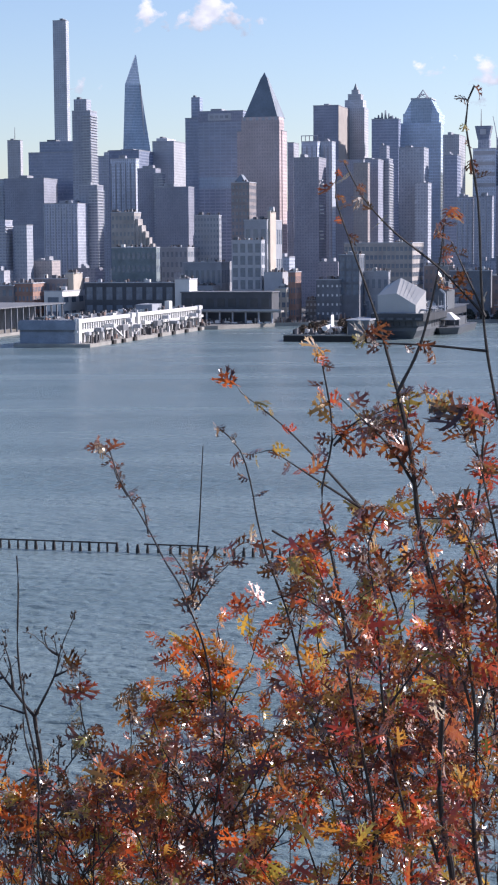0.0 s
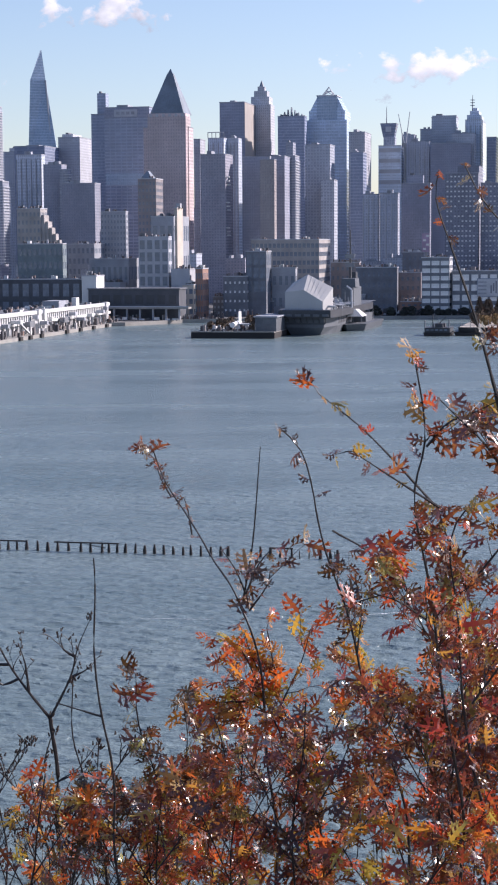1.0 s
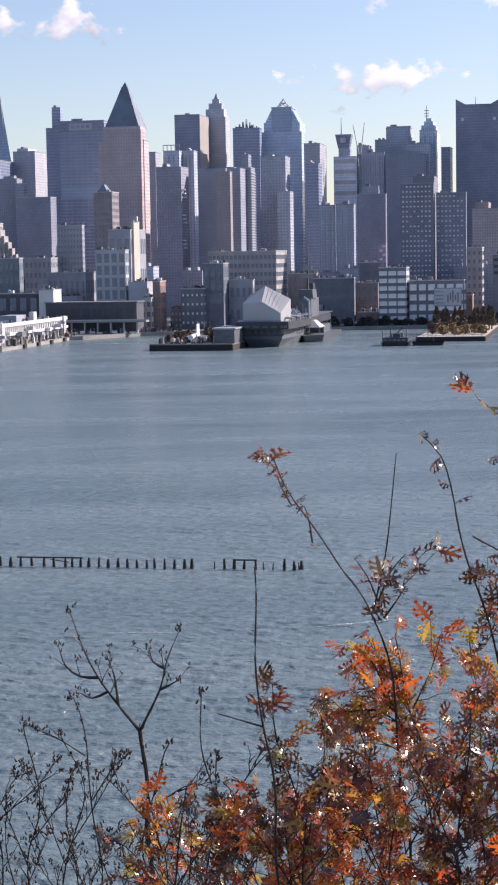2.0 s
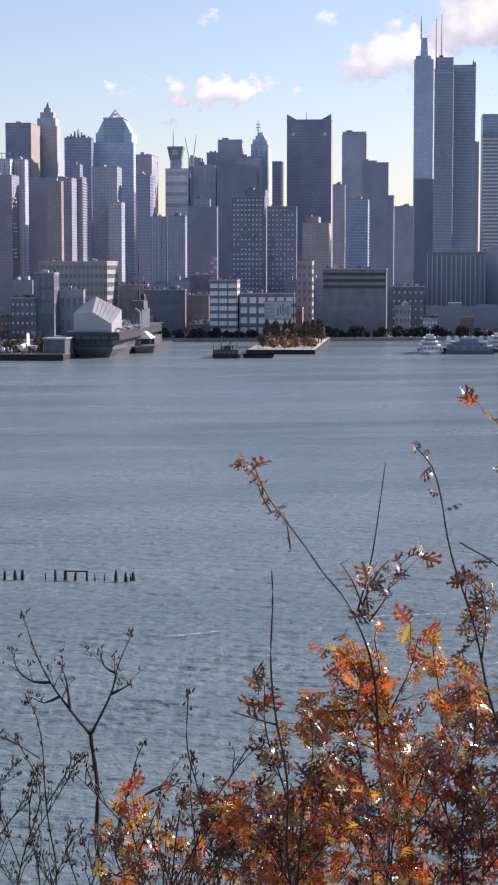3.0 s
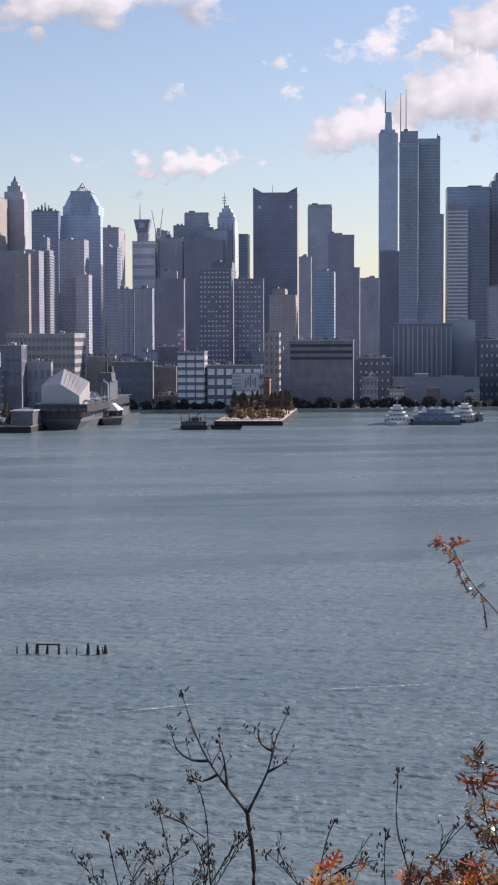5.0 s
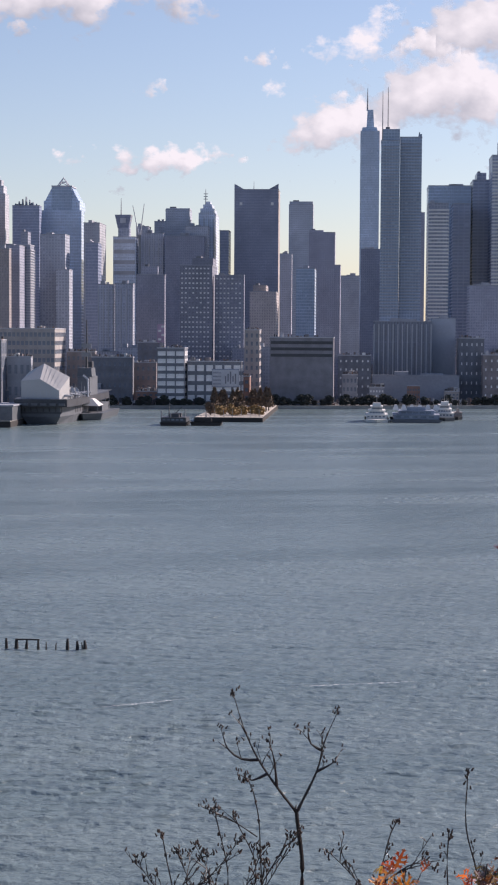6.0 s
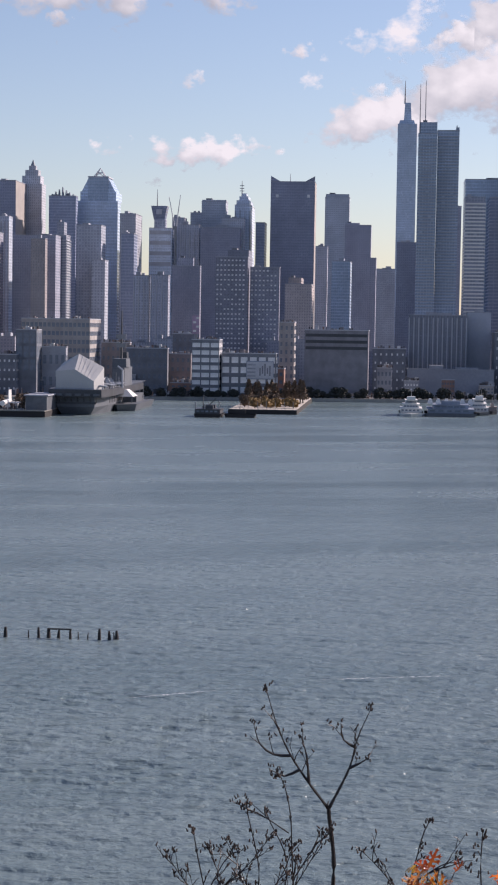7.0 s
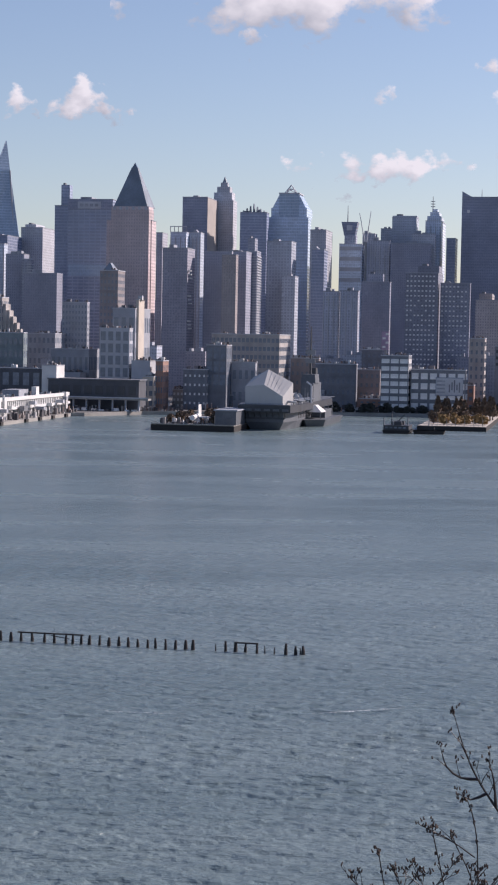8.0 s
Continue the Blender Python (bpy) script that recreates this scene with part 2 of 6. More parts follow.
def wave_sheet():
    """The river: a fan of quads with short wind waves where they can be made out, and flat outskirts."""
    rows_n, cols_n = 800, 340
    dist = EYE / np.linspace(EYE / 150.0, EYE / 1700.0, rows_n)
    slope = np.tan(np.radians(np.linspace(-10.0, 21.0, cols_n)))
    y = np.repeat(dist[:, None], cols_n, 1)
    x = y * slope[None, :]
    gap = np.gradient(dist)[:, None]
    wr = np.random.RandomState(9)
    z = np.zeros_like(x)
    gust = 0.75 + 0.25 * np.sin(x * 0.021 + y * 0.013 + 1.3 * np.sin(y * 0.031)) * np.sin(x * 0.009 - y * 0.027)
    for _ in range(34):
        lam = math.exp(wr.uniform(math.log(1.1), math.log(6.5)))
        turn = wr.normal(0.12, 0.7)
        kx, ky = 2 * math.pi / lam * math.sin(turn), 2 * math.pi / lam * math.cos(turn)
        seen = np.clip(lam / abs(math.cos(turn)) / (2.2 * gap) - 0.5, 0, 1)
        z += 0.053 * lam / (2 * math.pi) * seen * np.sin(kx * x + ky * y + wr.uniform(0, 6.28))
    z *= gust
    verts = np.stack([x, y, z], -1).reshape(-1, 3)
    i = np.arange(rows_n * cols_n).reshape(rows_n, cols_n)
    quads = np.stack([i[:-1, :-1], i[:-1, 1:], i[1:, 1:], i[1:, :-1]], -1).reshape(-1, 4)
    n = len(verts)
    outer = np.array([(-6000, -3000, -0.3), (6000, -3000, -0.3), (6000, 4900, -0.3), (-6000, 4900, -0.3)])
    mesh = bpy.data.meshes.new("water")
    mesh.from_pydata(np.concatenate([verts, outer]).tolist(), [], quads.tolist() + [[n, n + 1, n + 2, n + 3]])
    mesh.polygons.foreach_set("use_smooth", [True] * len(mesh.polygons))
    mesh.materials.append(WATER)
    return new("water", mesh)


tagged(wave_sheet(), "wide blue-grey rippled river with faint wind streaks", "river", kind="structure")

LAND = plain("city_ground", (0.12, 0.12, 0.12), 0.9, scale=0.05)
bm = bmesh.new()
shore = [(-2600, 1350), (-700, 1501), (-26, 1553), (24, 1607), (228, 1651), (415, 1633), (900, 1641), (4000, 1641), (4000, 4850), (-4000, 4850)]
add_prism(bm, shore, -1.0, 2.6)
tagged(part("ground", bm, LAND), "paved grey city ground along the far waterfront", "ground", kind="structure")

SOIL = plain("leaf_litter_soil", (0.10, 0.075, 0.05), 0.95, scale=5.0, vary=0.55, bump=0.8, depth=0.05)
bm = bmesh.new()
profile = [(-400, 66.5), (-1.5, 66.4), (1.2, 66.35), (3.0, 65.4), (6.0, 63.9), (9.0, 62.6), (12.0, 61.6), (16.0, 57.0), (26.0, 40.0), (60.0, 2.0), (110.0, -2.0)]
slope_y = [-400, -120, -40, -12] + [-4 + 0.5 * i for i in range(42)] + [18, 20, 23, 26, 33, 42, 52, 60, 80, 110]
slope_x = [-900, -200, -60, -30] + [-14 + 0.5 * i for i in range(57)] + [30, 60, 200, 900]
rows_ = []
for y in slope_y:
    z = float(np.interp(y, [p[0] for p in profile], [p[1] for p in profile]))
    rough_ = 0.16 if -4 < y < 30 else 0.0
    rows_.append([bm.verts.new((x, y, z + rough_ * (noise.noise((x * 0.55, y * 0.55, 0)) + 0.4 * noise.noise((x * 1.9, y * 1.9, 4))) - 0.05)) for x in slope_x])
for a, b in zip(rows_, rows_[1:]):
    for i in range(len(a) - 1):
        bm.faces.new((a[i], a[i + 1], b[i + 1], b[i])).smooth = True
tagged(part("hillside", bm, SOIL), "steep brown wooded hillside dropping to the river", "hillside", kind="structure")


# ---- towers ----
def tower(kind, label, x, y, w, d, h, style, top="flat", top_h=0.0, crown=None, mast=0.0, sign=False, terraces=False, spikes=False, poles=()):
    """A far building: its front-left corner, front width, depth up the street and height above the river."""
    g = 2.6
    h -= g
    root = empty(kind, x, y, g, STREET)
    tagged(root, label, "building")
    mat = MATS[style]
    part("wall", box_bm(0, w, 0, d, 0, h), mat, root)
    if top in ("flat", "frame", "antenna", "fins", "signbox"):
        bm = bmesh.new()
        rim = 0.8
        add_box(bm, -0.3, w + 0.3, -0.3, 0.3, h, h + rim)
        add_box(bm, -0.3, w + 0.3, d - 0.3, d + 0.3, h, h + rim)
        add_box(bm, -0.3, 0.3, 0.3, d - 0.3, h, h + rim)
        add_box(bm, w - 0.3, w + 0.3, 0.3, d - 0.3, h, h + rim)
        part("parapet", bm, SLAB if style in ("banded", "white", "pale") else WALL_GREY, root)
    if crown:
        a, b, ch = crown
        part("roof_box", box_bm(a * w, b * w, d * 0.15, d * 0.85, h, h + ch), mat, root)
        part("roof_tank", box_bm((a + 0.15 * (b - a)) * w, (a + 0.4 * (b - a)) * w, d * 0.3, d * 0.6, h + ch, h + ch + 2.5), ROOF, root)
    elif top == "flat" and w > 14:
        r = random.Random(int(abs(x) * 7 + h))
        for _ in range(2):
            a = r.uniform(0.1, 0.6)
            part("roof_box", box_bm(a * w, (a + r.uniform(0.12, 0.3)) * w, d * 0.25, d * 0.7, h, h + r.uniform(2, 5)), WALL_GREY, root)
    if mast:
        part("mast", tube_bm((w * 0.5, d * 0.5, h), (w * 0.5, d * 0.5, h + mast + 6), 0.7, 0.3), STEEL, root)
    if style in ("banded", "banded_glass", "banded_white"):
        step = {"banded": 3.1, "banded_glass": 3.3, "banded_white": 4.2}[style]
        sheet = bpy.data.meshes.new("balcony")
        bm = bmesh.new()
        if style == "banded":
            add_box(bm, w * 0.55, w + 1.3, -0.9, 0.0, 0, 0.95)
            add_box(bm, w, w + 1.3, 0.0, d, 0, 0.95)
        elif style == "banded_white":
            add_box(bm, 0.3, w + 1.0, -0.9, 0.0, 0, 1.7)
            add_box(bm, w, w + 1.0, 0.0, d, 0, 1.7)
        else:
            add_box(bm, 0.6, w - 0.6, -0.9, 0.0, 0, 0.8)
        bm.to_mesh(sheet)
        bm.free()
        sheet.materials.append({"banded": SLAB, "banded_glass": WALL_GREY, "banded_white": WHITE}[style])
        for i in range(2, int(min(h, 190) / step)):
            shared("balcony", sheet, root, 0, 0, h - i * step)
    if style in ("striped", "striped_dark", "pale"):
        n = max(3, int(w / (6.0 if style != "striped_dark" else 5.0)))
        fin = bpy.data.meshes.new("pier")
        bm = box_bm(-0.55, 0.55, -0.7, 0.0, 0, h * 0.97)
        bm.to_mesh(fin)
        bm.free()
        fin.materials.append(WALL_GREY if style == "pale" else SLAB)
        for i in range(n + 1):
            shared("pier", fin, root, 0.6 + (w - 1.2) * i / n, 0, 0)
    if style == "windows":
        pane = bpy.data.meshes.new("window")
        bm = box_bm(0, 1.9, -0.12, 0.0, 0, 1.5)
        bm.to_mesh(pane)
        bm.free()
        pane.materials.append(SKY_PANE)
        r = random.Random(int(x))
        cols = int(w / 3.9)
        for i in range(cols):
            for j in range(int(h / 5.1)):
                if r.random() < 0.8:
                    shared("window", pane, root, 1.2 + (w - 2.4) * i / cols, 0, h - 4.0 - j * 5.1)

    # thin sheet over the sunny side, its sunlight painted as a tan tone
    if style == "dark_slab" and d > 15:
        part("sun_tinted_side", box_bm(w, w + 0.25, 0.4, d - 0.4, 0, h - 0.5), SUN_TINT, root, "side wall tinted tan for sunlight")
    if top == "pyramid":
        part("roof_tier", box_bm(0.5, w - 0.5, 0.5, d - 0.5, h, h + 4), mat, root)
        part("pyramid_roof", box_bm(w * 0.07, w - 2.4, 0.6, w * 0.87, h + 4, h + top_h - 6, taper=w * 0.432 - 3.2), COPPER, root, "dark copper pyramid roof")
        part("glass_tip", box_bm(w * 0.509 - 3, w * 0.509 + 3, w * 0.44 - 3, w * 0.44 + 3, h + top_h - 6, h + top_h, taper=2.9), PANE, root)
        for i in range(6):
            part("dormer", box_bm(w * (i + 0.3) / 6, w * (i + 0.7) / 6, -0.4, 0.8, h, h + 3.2), SLAB, root)
    if top == "steps":
        for i, (k, z0, z1) in enumerate(((0.08, 0, 0.35), (0.2, 0.35, 0.62), (0.34, 0.62, 0.82))):
            part("roof_tier", box_bm(w * k, w * (1 - k), d * k, d * (1 - k), h + top_h * z0, h + top_h * z1), mat, root)
        part("finial", tube_bm((w / 2, d / 2, h + top_h * 0.82), (w / 2, d / 2, h + top_h * 1.1), w * 0.12, 0.3, sides=8), COPPER, root)
    if top == "lattice":
        part("upper_tier", box_bm(w * 0.05, w * 0.95, w * 0.04, w * 0.94, h, h + top_h * 0.28), mat, root)
        bm = bmesh.new()
        add_prism(bm, [(w * 0.08, w * 0.06), (w * 0.92, w * 0.06), (w * 0.92, w * 0.92), (w * 0.08, w * 0.92)], h + top_h * 0.28, h + top_h * 0.68,
                  [(w * 0.25, w * 0.07), (w * 0.75, w * 0.07), (w * 0.75, w * 0.75), (w * 0.25, w * 0.75)])
        part("chamfered_top", bm, mat, root)
        part("front_panel", box_bm(w * 0.25, w * 0.75, w * 0.03, w * 0.065, h - top_h * 0.5, h + top_h * 0.7), MATS["glass_blue"], root, "deeper blue glass centre panel")
        part("roof_rim", box_bm(w * 0.24, w * 0.76, w * 0.02, w * 0.76, h + top_h * 0.7, h + top_h * 0.735), SLAB, root)
        z0, z1 = h + top_h * 0.735, h + top_h
        ends = [(w * 0.36, w * 0.2), (w * 0.64, w * 0.2), (w * 0.64, w * 0.48), (w * 0.36, w * 0.48)]
        for p in ends:
            part("lattice_bar", tube_bm((*p, z0), (w / 2, w * 0.34, z1), 0.7, 0.5), SLAB, root)
        for p, q in zip(ends, ends[1:] + ends[:1]):
            mid = [(0.5 * (c[0] + w / 2), 0.5 * (c[1] + w * 0.34)) for c in (p, q)]
            part("lattice_ring", tube_bm((*mid[0], (z0 + z1) / 2), (*mid[1], (z0 + z1) / 2), 0.5, 0.5), SLAB, root)
            part("lattice_brace", tube_bm((*p, z0), (*mid[1], (z0 + z1) / 2), 0.5, 0.5), SLAB, root)
    if top == "taper_spire":
        part("crown_tier", box_bm(w * 0.3, w * 0.72, d * 0.2, d * 0.8, h, h + top_h, taper=w * 0.06), mat, root)
        part("shoulder", box_bm(w * 0.05, w * 0.9, d * 0.1, d * 0.9, h, h + 7, taper=w * 0.06), mat, root)
        part("spire", tube_bm((w * 0.36, d / 2, h + top_h), (w * 0.36, d / 2, h + top_h * 2.05), 1.6, 0.5), STEEL, root)
    if top == "signbox":
        part("neck", box_bm(w * 0.2, w * 0.7, d * 0.2, d * 0.8, h, h + top_h * 0.4), MATS["striped"], root)
        bm = bmesh.new()
        add_prism(bm, [(w * 0.18, d * 0.2), (w * 0.66, d * 0.2), (w * 0.66, d * 0.8), (w * 0.18, d * 0.8)], h + top_h * 0.4, h + top_h,
                  [(w * 0.06, d * 0.1), (w * 0.78, d * 0.1), (w * 0.78, d * 0.9), (w * 0.06, d * 0.9)])
        part("sign_box", bm, MATS["glass_dark"], root, "flared dark sign box")
        part("sign_panel", box_bm(w * 0.3, w * 0.55, d * 0.1 - 0.6, d * 0.1 - 0.3, h + top_h * 0.62, h + top_h * 0.85), SLAB, root)
        part("mast", tube_bm((w * 0.3, d / 2, h + top_h), (w * 0.3, d / 2, h + top_h * 1.75), 0.8, 0.3), STEEL, root)
        for i in range(4):
            part("white_band", box_bm(1, w - 1, -0.4, 0, h - 8 - i * 14, h - 3 - i * 14), SLAB, root)
    if top == "antenna":
        for i, (k, z0, z1) in enumerate(((0.08, 0, 0.3), (0.22, 0.3, 0.55), (0.36, 0.55, 0.75))):
            part("roof_tier", box_bm(w * k, w * (1 - k), d * k, d * (1 - k), h + top_h * z0, h + top_h * z1), mat, root)
        mast_ob = part("mast", tube_bm((w * 0.3, d / 2, h + top_h * 0.5), (w * 0.3, d / 2, h + top_h * 1.5), 0.9, 0.3), STEEL, root)
        for k in (0.9, 1.05, 1.2):
            part("antenna_arm", box_bm(w * 0.3 - 3, w * 0.3 + 3, d / 2 - 0.4, d / 2 + 0.4, h + top_h * k, h + top_h * k + 0.9), STEEL, mast_ob)
    if top == "frame":
        for i in range(5):
            part("frame_post", box_bm(w * i / 4 - 0.4, w * i / 4 + 0.4, 0, 0.8, h, h + 7), STEEL, root)
        part("frame_beam", box_bm(-0.4, w + 0.4, 0, 0.8, h + 7, h + 8), SLAB, root)
    if top == "fins":
        for x0, x1, flip in ((0.0, 0.24, False), (0.76, 1.0, True)):
            bm = bmesh.new()
            a, b = w * x0, w * x1
            tip = (b, h + 8) if flip else (a, h + 8)
            vs = [bm.verts.new((p[0], yy, p[1])) for yy in (0.0, 1.5) for p in ((a, h), (b, h), tip)]
            bm.faces.new((vs[0], vs[1], vs[2]))
            bm.faces.new((vs[5], vs[4], vs[3]))
            for i in range(3):
                j = (i + 1) % 3
                bm.faces.new((vs[i], vs[i + 3], vs[j + 3], vs[j]))
            part("corner_fin", bm, mat, root)
        part("mast", tube_bm((w * 0.42, d / 2, h), (w * 0.42, d / 2, h + 13), 0.6, 0.2), STEEL, root)
        for a in (0.12, 0.83):
            part("bright_louvre", box_bm(w * a, w * (a + 0.06), -0.3, 0, h - 21, h - 17), WHITE, root)
    if sign:
        part("roof_fascia", box_bm(0, w, -0.8, 0, h - 12, h), MATS["dark_slab"], root)
        part("sign_panel", box_bm(w * 0.22, w * 0.74, -1.2, -0.8, h - 11, h - 2.5), SLAB, root, "pale roof sign")
        for i in range(4):
            part("sign_bar", box_bm(w * (0.27 + i * 0.11), w * (0.345 + i * 0.11), -1.35, -1.2, h - 8.5, h - 5), WALL_GREY, root)
        part("mechanical_band", box_bm(0.5, w - 0.5, -0.4, 0, h * 0.60, h * 0.66), MATS["glass_blue"], root)
    if terraces:
        for i in range(9):
            part("terrace", box_bm(w - 2, w + 3.5, d * 0.1 - 1.5 + (i % 3) * 2.5, d * 0.1 + 3 + (i % 3) * 2.5, h - 26 - i * 4.2 - (i // 3) * 16, h - 24.6 - i * 4.2 - (i // 3) * 16), WHITE, root)
    for a, ph in poles:
        part("antenna_pole", tube_bm((a * w, d * 0.4, h), (a * w, d * 0.4, h + ph), 0.7, 0.3), STEEL, root)
    if spikes:
        for i in range(7):
            part("roof_spike", box_bm(w * (0.08 + i * 0.13), w * (0.14 + i * 0.13), 0, d * 0.5, h, h + (3, 6, 9, 12, 8, 5, 3)[i], taper=w * 0.02), COPPER, root)
    return root


tower("skyscraper", "extremely slender pale concrete residential tower with square window grid", -320, 3050, 23.0, 14, 446.4, "grid", top="flat")
tower("skyscraper", "pale stepped office tower with a thin rooftop pole", -356, 2720, 20.7, 9, 231.2, "stone", mast=14)
tower("skyscraper", "grey slab tower among the hazy skyline", -345, 2240, 49.1, 14, 154.8, "concrete")
tower("skyscraper", "wide dark slab office tower with a stepped roof", -269, 2252, 60.6, 45, 187.8, "glass_dark", crown=(0.2, 1.0, 14))
tower("skyscraper", "dark tower with white balcony bands on its sunny side", -202, 2120, 22.2, 23, 228.2, "banded", crown=(0.05, 0.75, 14))
tower("skyscraper", "broad brown slab block in shade", -290, 2180, 50.4, 45, 153.5, "brick_dark")
tower("apartment_building", "grey apartment slab with pale vertical stripes", -218, 1952, 38.5, 60, 117.9, "striped")
tower("apartment_building", "dark apartment tower with a pale sunlit side", -182, 1976, 20.7, 20, 137.7, "banded")
tower("apartment_building", "apartment block with white balcony bands", -269, 1850, 24.6, 19, 98.7, "banded")
tower("apartment_building", "grey apartment block with a sunlit side wall", -237, 1850, 13.5, 17, 93.9, "concrete")
tower("skyscraper", "grey stone office tower with a low roof box", -198, 2420, 20.5, 60, 191.7, "stone", crown=(0.3, 0.9, 6))
tower("skyscraper", "dark office slab behind a pale tower", -179, 2372, 40.9, 60, 196.4, "glass_dark")
tower("skyscraper", "pale blue-grey office tower with vertical piers", -163, 2180, 31.9, 13, 176.0, "pale")
tower("skyscraper", "dark brown block between taller towers", -129, 2150, 22.3, 20, 163.1, "brick_dark")
tower("skyscraper", "grey masonry tower with a paler wing", -125, 2420, 29.7, 56, 210.4, "stone", crown=(0.1, 0.6, 5))
tower("apartment_building", "small tower with cream balcony bands", -109, 2132, 10.4, 11, 156.9, "banded")
tower("apartment_building", "dark brick apartment tower with a bright side wall", -101, 2012, 37.7, 22, 136.5, "brick_dark")
tower("skyscraper", "dark glass office slab with a roof box", -76, 2264, 18.1, 18, 229.2, "glass_dark", crown=(0.4, 1.0, 26))
tower("skyscraper", "wide dark glass office tower with a pale roof sign", -59, 2240, 56.5, 60, 235.5, "grid_glass", sign=True)
tower("skyscraper", "pink-brown stone shoulder block of a pyramid-roofed tower", -11.5, 2160, 55, 22, 206.0, "pink")
tower("skyscraper", "pink-brown stone tower with a dark copper pyramid roof", -6.5, 2148, 46, 24, 218.0, "pink", top="pyramid", top_h=57)
tower("skyscraper", "narrow stone tower with a sunlit side", 52, 2348, 8.2, 29, 203.5, "stone")
tower("skyscraper", "pale office tower with an open steel roof frame", 69, 2312, 20.6, 26, 202.6, "pale", top="frame")
tower("skyscraper", "pale glass office tower with a flat roof", 93, 2324, 15.5, 21, 203.1, "pale")
tower("skyscraper", "brown hotel tower with terraces catching the sun", 53, 2072, 29.0, 39, 170.5, "terraced", terraces=True)
tower("skyscraper", "plain dark office slab with one side tinted tan for sunlight", 88, 2420, 33.8, 70, 255.6, "dark_slab")
tower("skyscraper", "stone tower with a stepped crown and finial", 130, 2480, 29.9, 28, 257.4, "stone", top="steps", top_h=30)
tower("skyscraper", "dark glass tower with spiky roof parapet", 165, 2420, 36.0, 17, 237.3, "glass_dark", spikes=True)
tower("skyscraper", "blue glass tower with a chamfered top and open lattice pyramid", 206, 2450, 54.1, 25, 234.2, "glass_pale", top="lattice", top_h=45)
tower("apartment_building", "grey grid-fronted apartment tower with a pale side wall", 181, 2180, 30.3, 34, 186.8, "grid")
tower("apartment_building", "lower grid-fronted wing with a pale side wall", 198, 2156, 15.7, 25, 144.3, "grid")
tower("skyscraper", "pale stone office slab with a tan sunlit side", 253, 2360, 20.9, 58, 212.6, "stone")
tower("apartment_building", "slim tower with white balcony bands and a setback top", 148, 2120, 16.8, 26, 171.0, "banded", crown=(0.3, 0.8, 16))
tower("skyscraper", "broad dark brick tower in shade", 102, 2096, 49.2, 60, 168.9, "brick_dark")
tower("apartment_building", "brick tower set in front of darker blocks", 120, 2060, 16.4, 13, 163.8, "brick")
tower("skyscraper", "dark narrow office tower", 237, 2192, 15.2, 29, 178.5, "glass_dark")
tower("skyscraper", "white office tower with a flared sign box and a mast", 299, 2420, 30.5, 24, 198.3, "white", top="signbox", top_h=30)
tower("skyscraper", "grey striped office tower", 335, 2456, 17.0, 26, 214.8, "striped")
tower("skyscraper", "grey tower with vertical piers", 335, 2420, 31.9, 14, 203.7, "striped")
tower("apartment_building", "slender grey apartment slab with pale stripes", 238, 2072, 18.3, 14, 124.9, "striped")
tower("apartment_building", "grey apartment slab with pale vertical stripes", 256, 2060, 20.8, 15, 125.6, "striped")
tower("apartment_building", "dark brown apartment block with a stepped top", 289, 2120, 33.4, 12, 138.4, "brick_dark", crown=(0.2, 0.75, 10))
tower("skyscraper", "grey concrete office tower", 368, 2510, 19.7, 15, 225.6, "concrete")
tower("skyscraper", "grey office tower with a flat louvred top", 379, 2480, 33.4, 33, 239.6, "concrete", crown=(0.0, 1.0, 3))
tower("skyscraper", "broad brown office slab", 365, 2396, 52.6, 17, 199.3, "brick_dark")
tower("skyscraper", "grey office tower with a flat roof", 395, 2408, 30.2, 27, 213.5, "stone")
tower("skyscraper", "pale stepped tower with a tall antenna mast", 417, 2432, 21.3, 75, 232.8, "pale", top="antenna", top_h=24)
tower("skyscraper", "narrow dark glass office tower", 444, 2420, 12.1, 42, 209.2, "glass_dark")
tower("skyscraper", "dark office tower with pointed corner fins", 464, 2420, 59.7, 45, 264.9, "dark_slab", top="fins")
tower("skyscraper", "grey concrete office slab with a dark roof line", 661, 2960, 40.5, 35, 285.7, "concrete", crown=(0.02, 0.98, 6))
tower("skyscraper", "brown stepped tower with pale roof columns", 625, 2660, 39.0, 57, 223.0, "brick_dark", crown=(0.0, 0.55, 4))
tower("skyscraper", "lower step of a brown stone tower", 662, 2648, 8.5, 71, 174.1, "brick_dark")
tower("skyscraper", "grey tower behind taller ones", 605, 2780, 20.4, 18, 195.7, "stone")
tower("skyscraper", "pale blue glass slab with a bright edge", 523, 2300, 24.2, 75, 155.0, "glass_blue")
tower("skyscraper", "low grey block at the end of a street", 720, 2840, 30.9, 28, 164.7, "concrete")
tower("apartment_building", "tan brick stepped building with sunlit edges", 407, 2030, 29.7, 75, 117.7, "brick", crown=(0.1, 0.6, 8))
tower("skyscraper", "tall tapering glass tower with a thin spire", 815, 3080, 33.4, 60, 425.5, "glass_pale", top="taper_spire", top_h=38)
tower("apartment_building", "slim grey-blue apartment tower with fine balcony bands and a roof box", 519, 1880, 19.8, 26, 276.2, "banded_glass", crown=(0.1, 1.0, 13), poles=((0.07, 54), (0.36, 58)))
tower("apartment_building", "slim grey-blue apartment tower with fine balcony bands", 542, 1886, 23.0, 26, 281.1, "banded_glass", crown=(0.85, 1.0, 4))
tower("office_building", "windowless block with tall dark vertical fins", 496, 1820, 60.2, 40, 83.1, "striped_dark")
tower("office_building", "plain windowless grey concrete block", 560, 1823, 24.7, 40, 86.7, "plain_pale")
